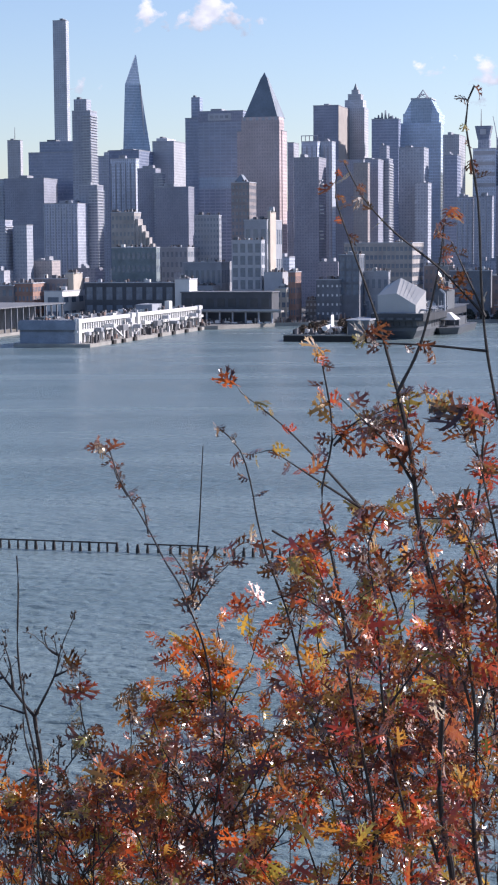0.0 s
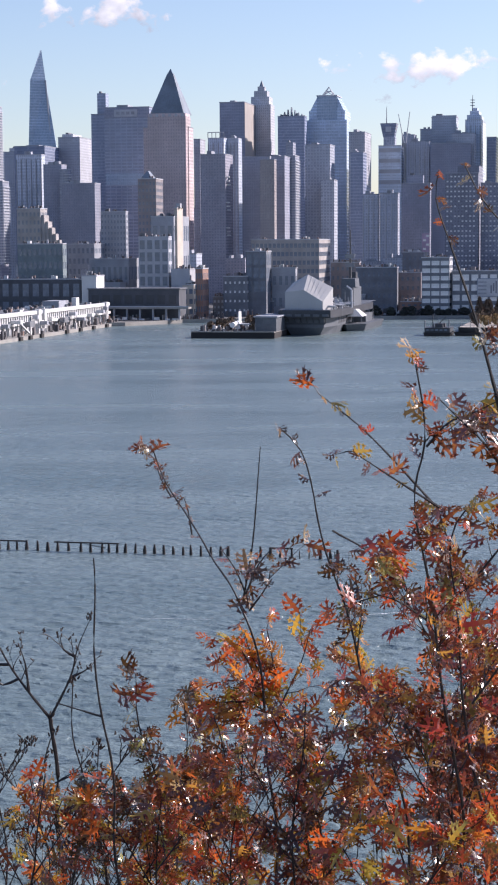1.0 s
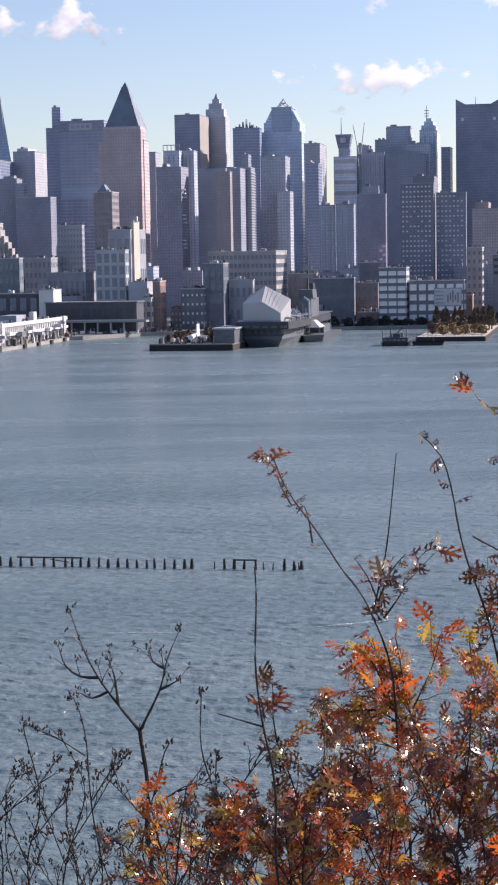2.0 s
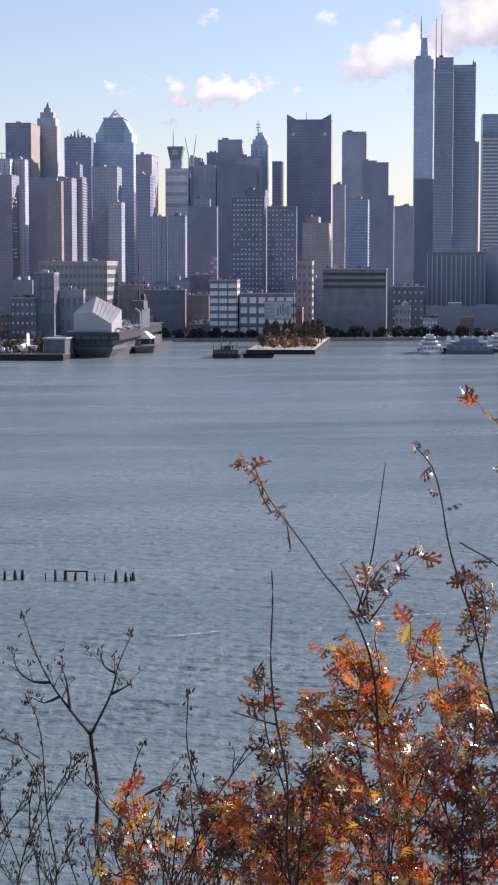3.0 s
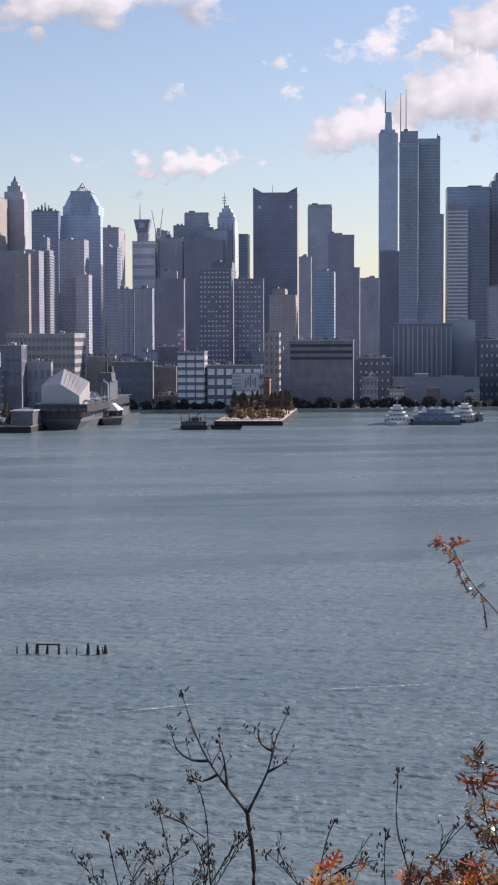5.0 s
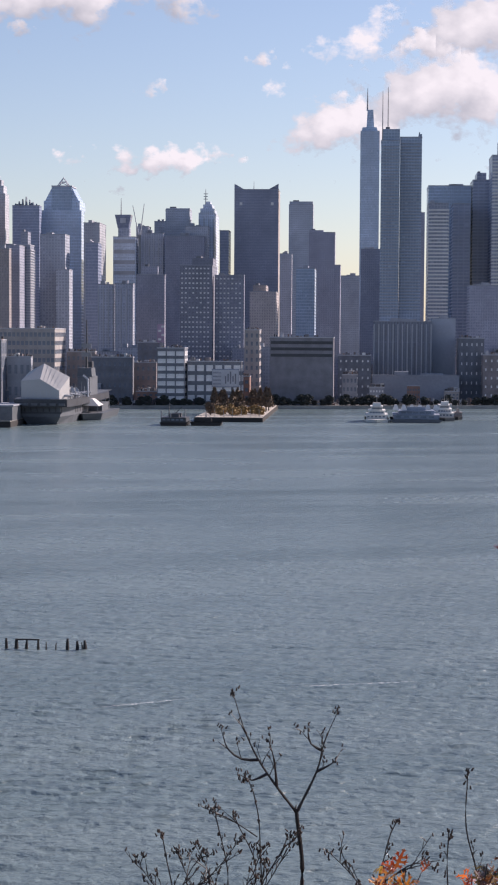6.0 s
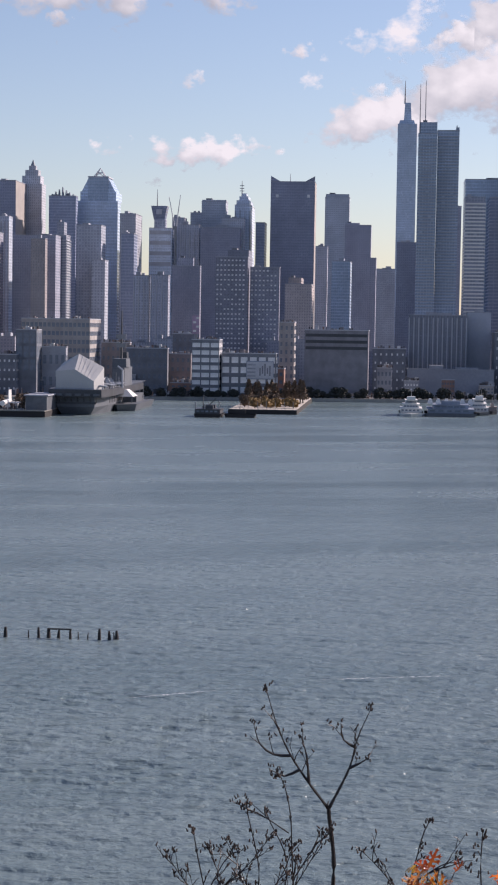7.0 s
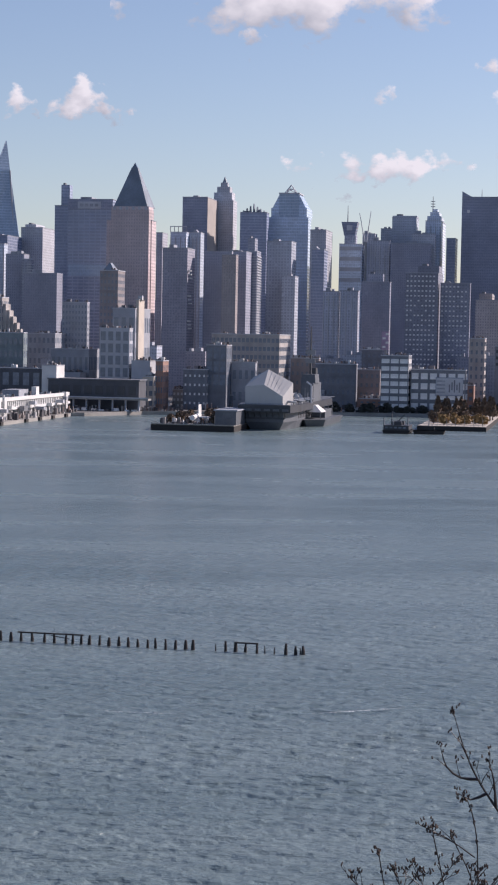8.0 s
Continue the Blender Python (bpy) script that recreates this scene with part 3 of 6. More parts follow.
tower("office_building", "low grey concrete podium near the waterfront", 477, 1754, 86.8, 30, 28.3, "plain_grey")
tower("skyscraper", "blue-grey glass office tower with a slanted top", 664, 2180, 53.2, 60, 255.3, "glass_blue")
tower("apartment_building", "tower with bright white balcony bands", 624, 2048, 23.1, 60, 223.6, "banded_white")
tower("skyscraper", "glass tower with pale floor lines", 677, 2120, 21.2, 60, 229.0, "grid_glass")
tower("skyscraper", "dark glass tower with a pale roof box", 712, 2150, 25.7, 60, 261.0, "grid_glass", crown=(0.2, 0.65, 10))
tower("apartment_building", "tall tower with white balcony bands and setbacks", 716, 2090, 46.5, 60, 285.9, "banded_white", crown=(0.2, 1.0, 20))
tower("apartment_building", "dark brown block near the waterfront", 639, 1940, 47.7, 43, 124.8, "brick_dark")
tower("apartment_building", "dark brick tower with scattered sunlit windows", 600, 2264, 25.4, 23, 179.5, "brick_dark")
tower("apartment_building", "dark brick apartment tower with rows of pale windows", 302, 1880, 33.9, 60, 140.9, "windows", crown=(0.35, 1.0, 8))
tower("apartment_building", "dark brick apartment tower with rows of pale windows", 339, 1880, 31.0, 9, 130.7, "windows")
tower("skyscraper", "narrow dark brick tower seen between glass towers", 721, 2440, 17, 30, 240.0, "brick_dark")
tower_wedge = empty("skyscraper", -180, 2650, 2.6, 0)
tagged(tower_wedge, "tapering blue glass tower with a sharp faceted tip", "building")
bm = bmesh.new()
add_prism(bm, [(0, 0), (45, 0), (45, 30), (0, 30)], 0, 190, [(0, 0), (43, 4), (43, 30), (0, 30)])
add_prism(bm, [(0, 0), (43, 4), (43, 30), (0, 30)], 190, 304, [(4.5, 3), (26, 10), (24, 26), (5, 26)])
add_prism(bm, [(4.5, 3), (26, 10), (24, 26), (5, 26)], 304, 347, [(19, 14), (20.5, 15), (20, 18), (19, 18)])
part("wall", bm, MATS["glass_blue"], tower_wedge)
bm = bmesh.new()
for k in (-0.5, 0.5):
    add_tube(bm, (44 + k, -0.5, 60), (26 + k, 9, 304), 0.7, 0.6)
part("edge_truss", bm, SLAB, tower_wedge, "pale sunlit corner truss")

for x, y, z, tip in ((331, 2400, 200, (322, 2395, 239)), (333, 2404, 200, (338, 2400, 242))):
    crane = empty("tower_crane", x, y, 150)
    tagged(crane, "thin luffing construction crane above the rooftops", "crane", "cranes on the skyline")
    part("mast", box_bm(-0.7, 0.7, -0.7, 0.7, 0, z - 150), STEEL, crane)
    part("jib", tube_bm((0, 0, z - 152), (tip[0] - x, tip[1] - y, tip[2] - 150), 0.8, 0.4), SLAB, crane)
    part("counterweight", box_bm(-3, 1, -1.5, 1.5, z - 153, z - 149), STEEL, crane)

WALL_BROWN = plain("brown_brick_wall", (0.25, 0.225, 0.23), 0.9, scale=0.5)
WALL_TAN = plain("tan_brick_wall", (0.36, 0.34, 0.33), 0.9, scale=0.5)
# dark wall colour raised and blued to stand in for distance haze
WALL_DARK = plain("sooty_dark_wall", (0.165, 0.18, 0.21), 0.9, scale=0.5)
DARK_HALL = plain("dark_corrugated_hall", (0.085, 0.092, 0.108), 0.8, scale=0.5)
WALL_DUSK = plain("dusky_grey_brick", (0.22, 0.215, 0.24), 0.9, scale=0.5)
BLUE_GREY = plain("blue_grey_panels", (0.22, 0.26, 0.33), 0.7, scale=0.5)


def block(kind, label, x, y, w, d, h, mat, cols, rows, pane=None, fx=0.6, fz=0.5, reach=0.92, billboard=False, strips=0, peak=0.0, ledges=0, clutter=False):
    """A nearer building with each of its front and side windows built."""
    g = 2.6
    h -= g
    root = empty(kind, x, y, g, STREET)
    tagged(root, label, "building")
    part("wall", box_bm(0, w, 0, d, 0, h), mat, root)
    bm = bmesh.new()
    add_box(bm, -0.35, w + 0.35, -0.35, 0.25, h, h + 0.9)
    add_box(bm, w - 0.25, w + 0.35, 0.25, d, h, h + 0.9)
    part("parapet", bm, SLAB, root)
    if cols:
        cw, rh = w / cols, h * reach / rows
        mesh = bpy.data.meshes.new("window")
        bm = box_bm(-cw * fx / 2, cw * fx / 2, -0.14, 0.0, -rh * fz / 2, rh * fz / 2)
        bm.to_mesh(mesh)
        bm.free()
        mesh.materials.append(pane)
        for i in range(cols):
            for j in range(rows):
                shared("window", mesh, root, cw * (i + 0.5), 0, h - 1.2 - rh * (j + 0.5))
        n = max(2, int(d / max(cw, 3.5)))
        for i in range(0 if clutter else n):
            for j in range(rows):
                shared("window", mesh, root, w, d * (i + 0.5) / n, h - 1.2 - rh * (j + 0.5), radians(90), (min(1, d / n / cw), 1, 1))
        if rows > 2:
            for j in range(rows):
                part("sill_course", box_bm(-0.2, w + 0.2, -0.2, -0.02, h - 1.2 - rh * (j + 1) - 0.15, h - 1.2 - rh * (j + 1) + 0.15), mat, root)
    for i in range(strips):
        part("window_strip", box_bm(1, w - 1, -0.2, 0, h - 6 - i * 6, h - 3.2 - i * 6), HULL_DARK, root)
    r = random.Random(int(x * 3 + w))
    for _ in range(7 if clutter else 3):
        a, s = r.uniform(0.05, 0.8), r.uniform(1.5, 4.5)
        part("roof_unit", box_bm(a * w, a * w + s, d * 0.2, d * 0.2 + s, h, h + r.uniform(1.5, 4.5)), r.choice((SLAB, ROOF, WHITE, WALL_BROWN)), root)
    bm = bmesh.new()
    for _ in range(45 if clutter else 16):
        a, e, t = r.uniform(0.02, 0.94) * w, r.uniform(0.05, 0.8) * d, r.uniform(0.4, 2.2)
        add_box(bm, a, a + t, e, e + t, h - 0.1, h + r.uniform(0.6, 3.6))
    tagged(part("roof_clutter", bm, CLUTTER, root), kind="stuff")
    if billboard:
        board = part("billboard", box_bm(w * 0.46, w * 0.96, -1.2, -0.6, h * 0.42, h * 0.84), BLUE_GREY, root, "wide pale painted billboard")
        face = part("poster", box_bm(w * 0.47, w * 0.95, -1.3, -1.2, h * 0.44, h * 0.82), SLAB, board)
        for i in range(4):
            part("text_bar", box_bm(w * 0.48, w * 0.63, -1.4, -1.3, h * (0.48 + i * 0.085), h * (0.515 + i * 0.085)), WALL_GREY, board)
        for i in range(5):
            part("picture_shape", box_bm(w * (0.70 + i * 0.045), w * (0.725 + i * 0.045), -1.4, -1.3, h * (0.5 + 0.05 * (i % 2)), h * (0.68 + 0.05 * (i % 3))), WALL_DARK, board)
    if peak:
        part("peaked_roof", box_bm(w * 0.1, w * 0.75, d * 0.1, d * 0.8, h, h + peak, taper=w * 0.3), COPPER, root)
    for i in range(ledges):
        part("setback", box_bm(w, w + 3.2 * (i + 1), d * 0.1 + i * 2, d * 0.8, 0, h - 6 - i * 6), mat, root)
    return root


block("office_building", "blue-grey waterfront office block with white window bands", 246, 1667, 25.6, 30, 55.5, WALL_DARK, 3, 7, SKY_PANE, 0.86, 0.58)
block("office_building", "low blue-grey waterfront block with a wide painted billboard", 274, 1667, 51.2, 28, 43.2, WALL_DARK, 6, 4, SKY_PANE, 0.74, 0.6, billboard=True)
block("warehouse", "plain grey warehouse with dark window strips under its roof", 355, 1676, 60.3, 40, 66.1, WALL_DUSK, 0, 0, strips=3)
block("office_building", "pale concrete-framed loft building", -15, 1700, 28.8, 13, 76.1, SLAB, 4, 6, PANE, 0.66, 0.74)
block("office_building", "grey upper block with roof tanks", -3, 1730, 22.1, 60, 95.3, WALL_GREY, 3, 3, PANE, 0.6, 0.5)
block("apartment_building", "narrow apartment slab with a bright cream side wall", 19, 1730, 2.8, 22, 103.8, CREAM, 0, 0)
block("apartment_building", "brown stepped apartment tower with a peaked roof", -17, 1940, 19.9, 29, 138.5, WALL_BROWN, 5, 18, PANE, 0.5, 0.5, peak=9)
block("office_building", "dark building with tall framed windows, pale side", 84, 1679, 19.3, 24, 62.2, WALL_DARK, 3, 3, PANE, 0.7, 0.8, 0.62)
block("office_building", "long tan brick loft building with rows of wide windows", 92, 1736, 66.0, 63, 72.9, WALL_TAN, 16, 8, PANE, 0.7, 0.5)
block("office_building", "low pale grey building near the pier", 109, 1694, 22.6, 9, 46.7, WALL_GREY, 4, 2, PANE, 0.5, 0.4)
block("office_building", "plain pale concrete box building near the waterfront", 15, 1685, 17.8, 60, 46.2, SLAB, 0, 0)
block("apartment_building", "small cream building with sunlit windows", 25, 1661, 10.6, 60, 32.2, CREAM, 2, 3, PANE, 0.6, 0.5)
block("apartment_building", "narrow red brick building with a bright side wall", 37, 1667, 6.9, 23, 46.8, RED_BRICK, 3, 4, PANE, 0.5, 0.5)
block("apartment_building", "low dark building with a few bright windows", 63, 1676, 21.9, 60, 39.4, WALL_DARK, 5, 4, SKY_PANE, 0.35, 0.25)
block("warehouse", "plain bright white shed beside the passenger terminal", -66, 1640, 13.7, 25, 41.3, WHITE, 0, 0)
block("warehouse", "orange brick warehouse with rows of windows", -215, 1670, 18.3, 60, 38.2, RED_BRICK, 5, 4, PANE, 0.5, 0.5)
block("warehouse", "dark brown brick waterfront warehouse", -239, 1673, 24.6, 60, 36.2, WALL_BROWN, 4, 3, PANE, 0.5, 0.5)
block("office_building", "small white building with dark bands", -187, 1664, 17.7, 60, 30.9, WHITE, 1, 2, PANE, 0.6, 0.4)
block("apartment_building", "tan stuccoed building with a sunlit side", -170, 1694, 7.8, 24, 46.9, CREAM, 0, 0)
block("apartment_building", "brown brick block near the waterfront", -200, 1700, 32.6, 60, 41.8, WALL_BROWN, 6, 3, PANE, 0.5, 0.5)
block("office_building", "green-grey clad mid-rise building with ribbon windows", -130, 1736, 44.7, 12, 70.2, TEAL, 9, 5, PANE, 0.6, 0.5)
block("apartment_building", "beige stepped apartment building with sunlit ledges", -134, 1790, 24.0, 21, 104.5, WALL_TAN, 6, 12, PANE, 0.5, 0.5, ledges=5)
block("warehouse", "long dark pier building with tall bays", -150, 1667, 86.4, 60, 38.3, DARK_HALL, 9, 2, PANE, 0.6, 0.7)
block("apartment_building", "grey mid-rise concrete apartment block", -88, 1850, 28.2, 60, 70.0, WALL_GREY, 6, 6, PANE, 0.5, 0.5)
block("apartment_building", "grey mid-rise concrete apartment tower", -55, 1880, 26.7, 9, 102.8, WALL_GREY, 8, 16, PANE, 0.5, 0.5)
block("apartment_building", "low grey loft with a white roof edge", -62, 1760, 38.1, 60, 55.6, WALL_GREY, 7, 2, PANE, 0.5, 0.5)
block("warehouse", "low dark shed by the pier", 130, 1652, 26.2, 60, 17.7, WALL_DARK, 5, 1, PANE, 0.5, 0.5)
block("apartment_building", "dark low-rise row with roof clutter", 191, 1718, 39.1, 9, 46.2, WALL_DARK, 8, 4, PANE, 0.4, 0.4, clutter=True)
block("apartment_building", "brown low-rise row with roof clutter", 215, 1736, 40.5, 10, 41.0, WALL_BROWN, 8, 4, PANE, 0.4, 0.4, clutter=True)
block("apartment_building", "brown brick walk-up row", 171, 1760, 27.9, 11, 50.8, WALL_BROWN, 6, 5, PANE, 0.4, 0.4, clutter=True)
block("apartment_building", "dark mid-rise brick apartment block", 245, 1790, 20.3, 10, 60.2, WALL_DARK, 4, 6, PANE, 0.4, 0.4)
block("apartment_building", "tan mid-rise with a sunlit stair", 353, 1790, 15.4, 31, 73.2, WALL_TAN, 3, 8, PANE, 0.4, 0.5)
block("apartment_building", "dark mid-rise block beside a street", 443, 1760, 32.8, 60, 48.4, WALL_DARK, 6, 5, SKY_PANE, 0.25, 0.25)
block("apartment_building", "dark mid-rise brick apartment block", 570, 1760, 25.1, 60, 66.2, WALL_DARK, 5, 6, SKY_PANE, 0.2, 0.3)
block("apartment_building", "brown mid-rise brick apartment block", 585, 1730, 34.8, 60, 49.5, WALL_BROWN, 6, 5, SKY_PANE, 0.25, 0.3)

# hazy blocks that close the view between the towers
fill_rng = random.Random(77)
for i in range(44):
    tower("office_building", "distant hazy grey block between the towers", -420 + i * 38 + fill_rng.uniform(-8, 8), 2950 + fill_rng.uniform(0, 150), fill_rng.uniform(34, 48), 30, fill_rng.uniform(112, 142), fill_rng.choice(("concrete", "stone", "brick_dark", "grid")))
for i in range(30):
    tower("apartment_building", "mid-rise block behind the waterfront rows", -330 + i * 36 + fill_rng.uniform(-10, 10), 1830 + fill_rng.uniform(0, 90), fill_rng.uniform(16, 30), 24, fill_rng.uniform(38, 62), fill_rng.choice(("brick", "brick_dark", "concrete", "terraced", "stone")))

# low rows of houses between the larger buildings
row_rng = random.Random(31)
low_styles = [WALL_BROWN, WALL_DARK, WALL_GREY, WALL_TAN, RED_BRICK, SLAB]
for i in range(30):
    gx = -300 + i * 35 + row_rng.uniform(-6, 6)
    block("row_house", row_rng.choice(("small brick waterfront house with a flat cluttered roof", "low flat-roofed commercial house near the waterfront", "narrow walk-up house with rows of windows")),
          gx, 1700 + row_rng.uniform(-8, 60), row_rng.uniform(12, 24), 20, row_rng.uniform(13, 34), row_rng.choice(low_styles), row_rng.randint(4, 5), 3,
          row_rng.choice((PANE, PANE, SKY_PANE)), 0.5, 0.45, clutter=True)

# ---- waterfront ----
bm = bmesh.new()
wall_pts = [(-700, 1500), (-26, 1552), (24, 1606), (228, 1650), (415, 1632), (900, 1640)]
for a, b in zip(wall_pts, wall_pts[1:]):
    add_prism(bm, [a, b, (b[0], b[1] + 1.2), (a[0], a[1] + 1.2)], -1, 3.2)
tagged(part("seawall", bm, DECK), "low grey concrete seawall along the far shore", "seawall", kind="structure")

# passenger ship terminal: a long two-storey white pier shed
TX, TY = -163, 1295
terminal = empty("pier_terminal", TX, TY, 0, STREET)
tagged(terminal, "long white two-storey passenger terminal on a pier", "building")
TW_, TL_ = 42.0, 315.0
part("pier_deck", box_bm(-3, TW_ + 13, -6, TL_ + 12, -1, 2.4), DECK, terminal)
part("wall", box_bm(1.5, TW_ - 1.5, 0.5, TL_, 2.4, 17.5), WALL_GREY, terminal)
part("end_wall", box_bm(0, TW_ - 0.5, -1.0, 0.4, 2.4, 19.0), BLUE_GREY, terminal, "blue-grey end wall")
part("end_band", box_bm(0, TW_ - 0.5, -1.3, -1.02, 10.5, 12.0), WALL_DARK, terminal)
part("end_beam", box_bm(-1, TW_ + 1, -2.2, -1.32, 12.1, 18.0), BLUE_GREY, terminal)
part("roof_edge", box_bm(TW_ - 1.4, TW_ + 1.2, -1, TL_, 16.6, 19.4), WHITE, terminal, "white roof edge")
part("floor_edge", box_bm(TW_ - 1.4, TW_ + 1.8, -1, TL_, 9.6, 11.6), WHITE, terminal, "white floor edge")
part("roof", box_bm(-0.5, TW_ - 1.4, 0, TL_, 17.5, 18.2), ROOF, terminal)
mesh = bpy.data.meshes.new("column")
bm = box_bm(-0.5, 0.8, -0.8, 0.8, 0, 5.0)
bm.to_mesh(mesh)
bm.free()
mesh.materials.append(WHITE)
pane_mesh = bpy.data.meshes.new("window")
bm = box_bm(0, 0.15, -1.6, 1.6, 0, 4.2)
bm.to_mesh(pane_mesh)
bm.free()
pane_mesh.materials.append(PANE)
for i in range(62):
    shared("column", mesh, terminal, TW_ - 0.6, 2 + i * 5.05, 11.6)
    shared("window", pane_mesh, terminal, TW_ - 1.5, 4.4 + i * 5.05, 12)
    if i % 2:
        shared("column", mesh, terminal, TW_ - 0.6, 2 + i * 5.05, 2.4, 0, (1, 1, 1.45))
        shared("window", pane_mesh, terminal, TW_ - 1.5, 4.4 + i * 5.05, 3.5, 0, (1, 1, 1.1))
for yy in (0, 118, 132, 300):
    part("stair_tower", box_bm(TW_ - 1, TW_ + 2.6, yy, yy + 6, 2.4, 20), WHITE, terminal)
for i, yy in enumerate((40, 62, 88, 150, 186, 222, 260)):
    part("fender", box_bm(TW_ + 12.8, TW_ + 14.6, yy, yy + 6, -1, 2.8), TIMBER, terminal)
part("roof_plant", box_bm(20, 34, 200, 226, 18.2, 24), WALL_GREY, terminal)
part("roof_hut", box_bm(36, 40, 228, 236, 18.2, 26), WHITE, terminal)
bm = bmesh.new()
for i in range(110):
    a, b, t = row_rng.uniform(1, 38), row_rng.uniform(2, TL_ - 4), row_rng.uniform(0.6, 2.6)
    add_box(bm, a, a + t, b, b + t, 18.1, 18.3 + row_rng.uniform(0.6, 3.2))
tagged(part("roof_clutter", bm, CLUTTER, terminal), kind="stuff")
bm = bmesh.new()
for i in range(70):
    a, b, t = row_rng.uniform(TW_ + 2, TW_ + 11), row_rng.uniform(2, TL_ - 4), row_rng.uniform(0.5, 2.2)
    add_box(bm, a, a + t, b, b + t * 1.6, 2.3, 2.5 + row_rng.uniform(0.8, 6))
tagged(part("apron_clutter", bm, CLUTTER, terminal), kind="stuff")
for i, yy in enumerate((14, 34, 56, 104, 120, 142, 196, 214, 246, 272, 292)):
    high, out = 5.0 + (i * 37 % 7), 3.0 + (i * 17 % 5)
    bridge = part("boarding_bridge", box_bm(TW_ + 1.9, TW_ + 2.2 + out, yy, yy + 4.5, 2.4 + high, 5.2 + high), (SLAB, WALL_GREY, WHITE)[i % 3], terminal)
    for a in (0.4, out - 0.4):
        for b in (0.4, 4.0):
            part("bridge_leg", box_bm(TW_ + 1.9 + a, TW_ + 2.2 + a, yy + b, yy + b + 0.3, 2.4, 2.4 + high), STEEL, bridge)
    part("bridge_brace", tube_bm((TW_ + 2.4, yy + 0.5, 2.6), (TW_ + 1.8 + out, yy + 0.5, 2.4 + high), 0.14, 0.14, sides=5), STEEL, bridge)
part("gangway", tube_bm((TW_ + 1, 70, 14), (TW_ + 9, 76, 4), 0.9, 0.9), STEEL, terminal)
part("gangway_frame", box_bm(TW_ + 3, TW_ + 7, 84, 96, 8, 12), STEEL, terminal)
part("gangway_frame", box_bm(TW_ + 3, TW_ + 7, 168, 178, 8, 12), STEEL, terminal)
CAR_PAINT = [plain("car_paint_white", (0.7, 0.7, 0.7), 0.3, vary=0.1), plain("car_paint_dark", (0.05, 0.05, 0.06), 0.3, vary=0.2), plain("car_paint_silver", (0.4, 0.42, 0.44), 0.3, 0.4, vary=0.15)]
GLASS_CAR = plain("car_glass", (0.03, 0.04, 0.05), 0.1, bump=0)


def parked_van(x, y, z, turn, paint, long=6.0, high=2.6, label="parked van on a flat rooftop", name="van"):
    root = empty(name, x, y, z, turn)
    tagged(root, label, "vehicle", "parked vehicles")
    part("body", box_bm(-1, 1, -long / 2, long / 2, 0.5, high, taper=0.12), paint, root)
    part("windscreen", box_bm(-0.85, 0.85, -long / 2 - 0.03, -long / 2 + 0.2, high * 0.55, high * 0.88), GLASS_CAR, root)
    for sx in (-1, 1):
        for sy in (-0.32, 0.32):
            part("wheel", tube_bm((sx * 0.78, sy * long, 0.35), (sx * 1.02, sy * long, 0.35), 0.38, 0.38, sides=10), HULL_DARK, root)
    return root


for i in range(26):
    px, py = grid_xy(TX, TY, row_rng.uniform(3, 36), 8 + i * 11 + row_rng.uniform(-3, 3))
    parked_van(px, py, 18.2, STREET + row_rng.uniform(-0.2, 0.2) + (1.57 if i % 3 else 0), row_rng.choice(CAR_PAINT), row_rng.uniform(4.5, 8), row_rng.uniform(1.8, 3.2))

# second pier shed behind, with roof poles
shed = empty("pier_shed", -268, 1420, 0, STREET)
tagged(shed, "dark open pier shed with a thin pale roof edge", "building")
part("pier_deck", box_bm(-60, 62, 0, 190, -1, 2.2), DECK, shed)
part("wall", box_bm(-58, 34, 3, 186, 2.2, 22), WALL_DARK, shed)
for i in range(15):
    part("column", box_bm(58.6, 59.8, 4 + i * 13, 5.2 + i * 13, 2.2, 22), WALL_DARK, shed)
part("roof", box_bm(-59, 61, 0.6, 190, 22, 23), ROOF, shed)
part("roof_edge", box_bm(-59, 61, 0, 0.6, 22, 23.6), SLAB, shed)
for i in range(9):
    part("roof_pole", tube_bm((-50 + i * 13, 1, 8), (-50 + i * 13, 1, 30), 0.4, 0.3), STEEL, shed)

# roadway and dark hall behind the basin
hall = empty("pier_hall", -60, 1636, 2.6, STREET)
tagged(hall, "long dark waterfront hall behind an elevated roadway", "building")
part("wall", box_bm(0, 84, 0, 26, 0, 27), DARK_HALL, hall)
part("roof", box_bm(-1, 85, -1, 27, 27, 28), ROOF, hall)
part("roadway", box_bm(-6, 96, -14, -3, 10, 11.6), DECK, hall)
part("roadway_rail", box_bm(-6, 96, -14.2, -13.9, 11.6, 12.6), SLAB, hall)
for i in range(8):
    part("road_pillar", box_bm(2 + i * 12, 3.4 + i * 12, -11, -9, 0, 10), SLAB, hall)
    part("bay", box_bm(3 + i * 10.2, 10 + i * 10.2, -0.2, 0, 14, 22), HULL_DARK, hall)
for i in range(12):
    px, py = grid_xy(-60, 1636, 2 + i * 7.5 + row_rng.uniform(-2, 2), -20)
    parked_van(px, py, 2.6, STREET + 1.57, row_rng.choice(CAR_PAINT), row_rng.uniform(4.2, 7), row_rng.uniform(1.6, 3), "vehicle on the waterfront road", "car")
for i in range(44):
    gx = 190 + i * 12 + row_rng.uniform(-4, 4)
    parked_van(gx, 1660 - (gx - 228) * 0.05 + row_rng.uniform(0, 10), 2.6, 1.57 + row_rng.uniform(-0.1, 0.1), row_rng.choice(CAR_PAINT), row_rng.uniform(4.2, 8), row_rng.uniform(1.6, 3.2), "vehicle on the waterfront road", "car")

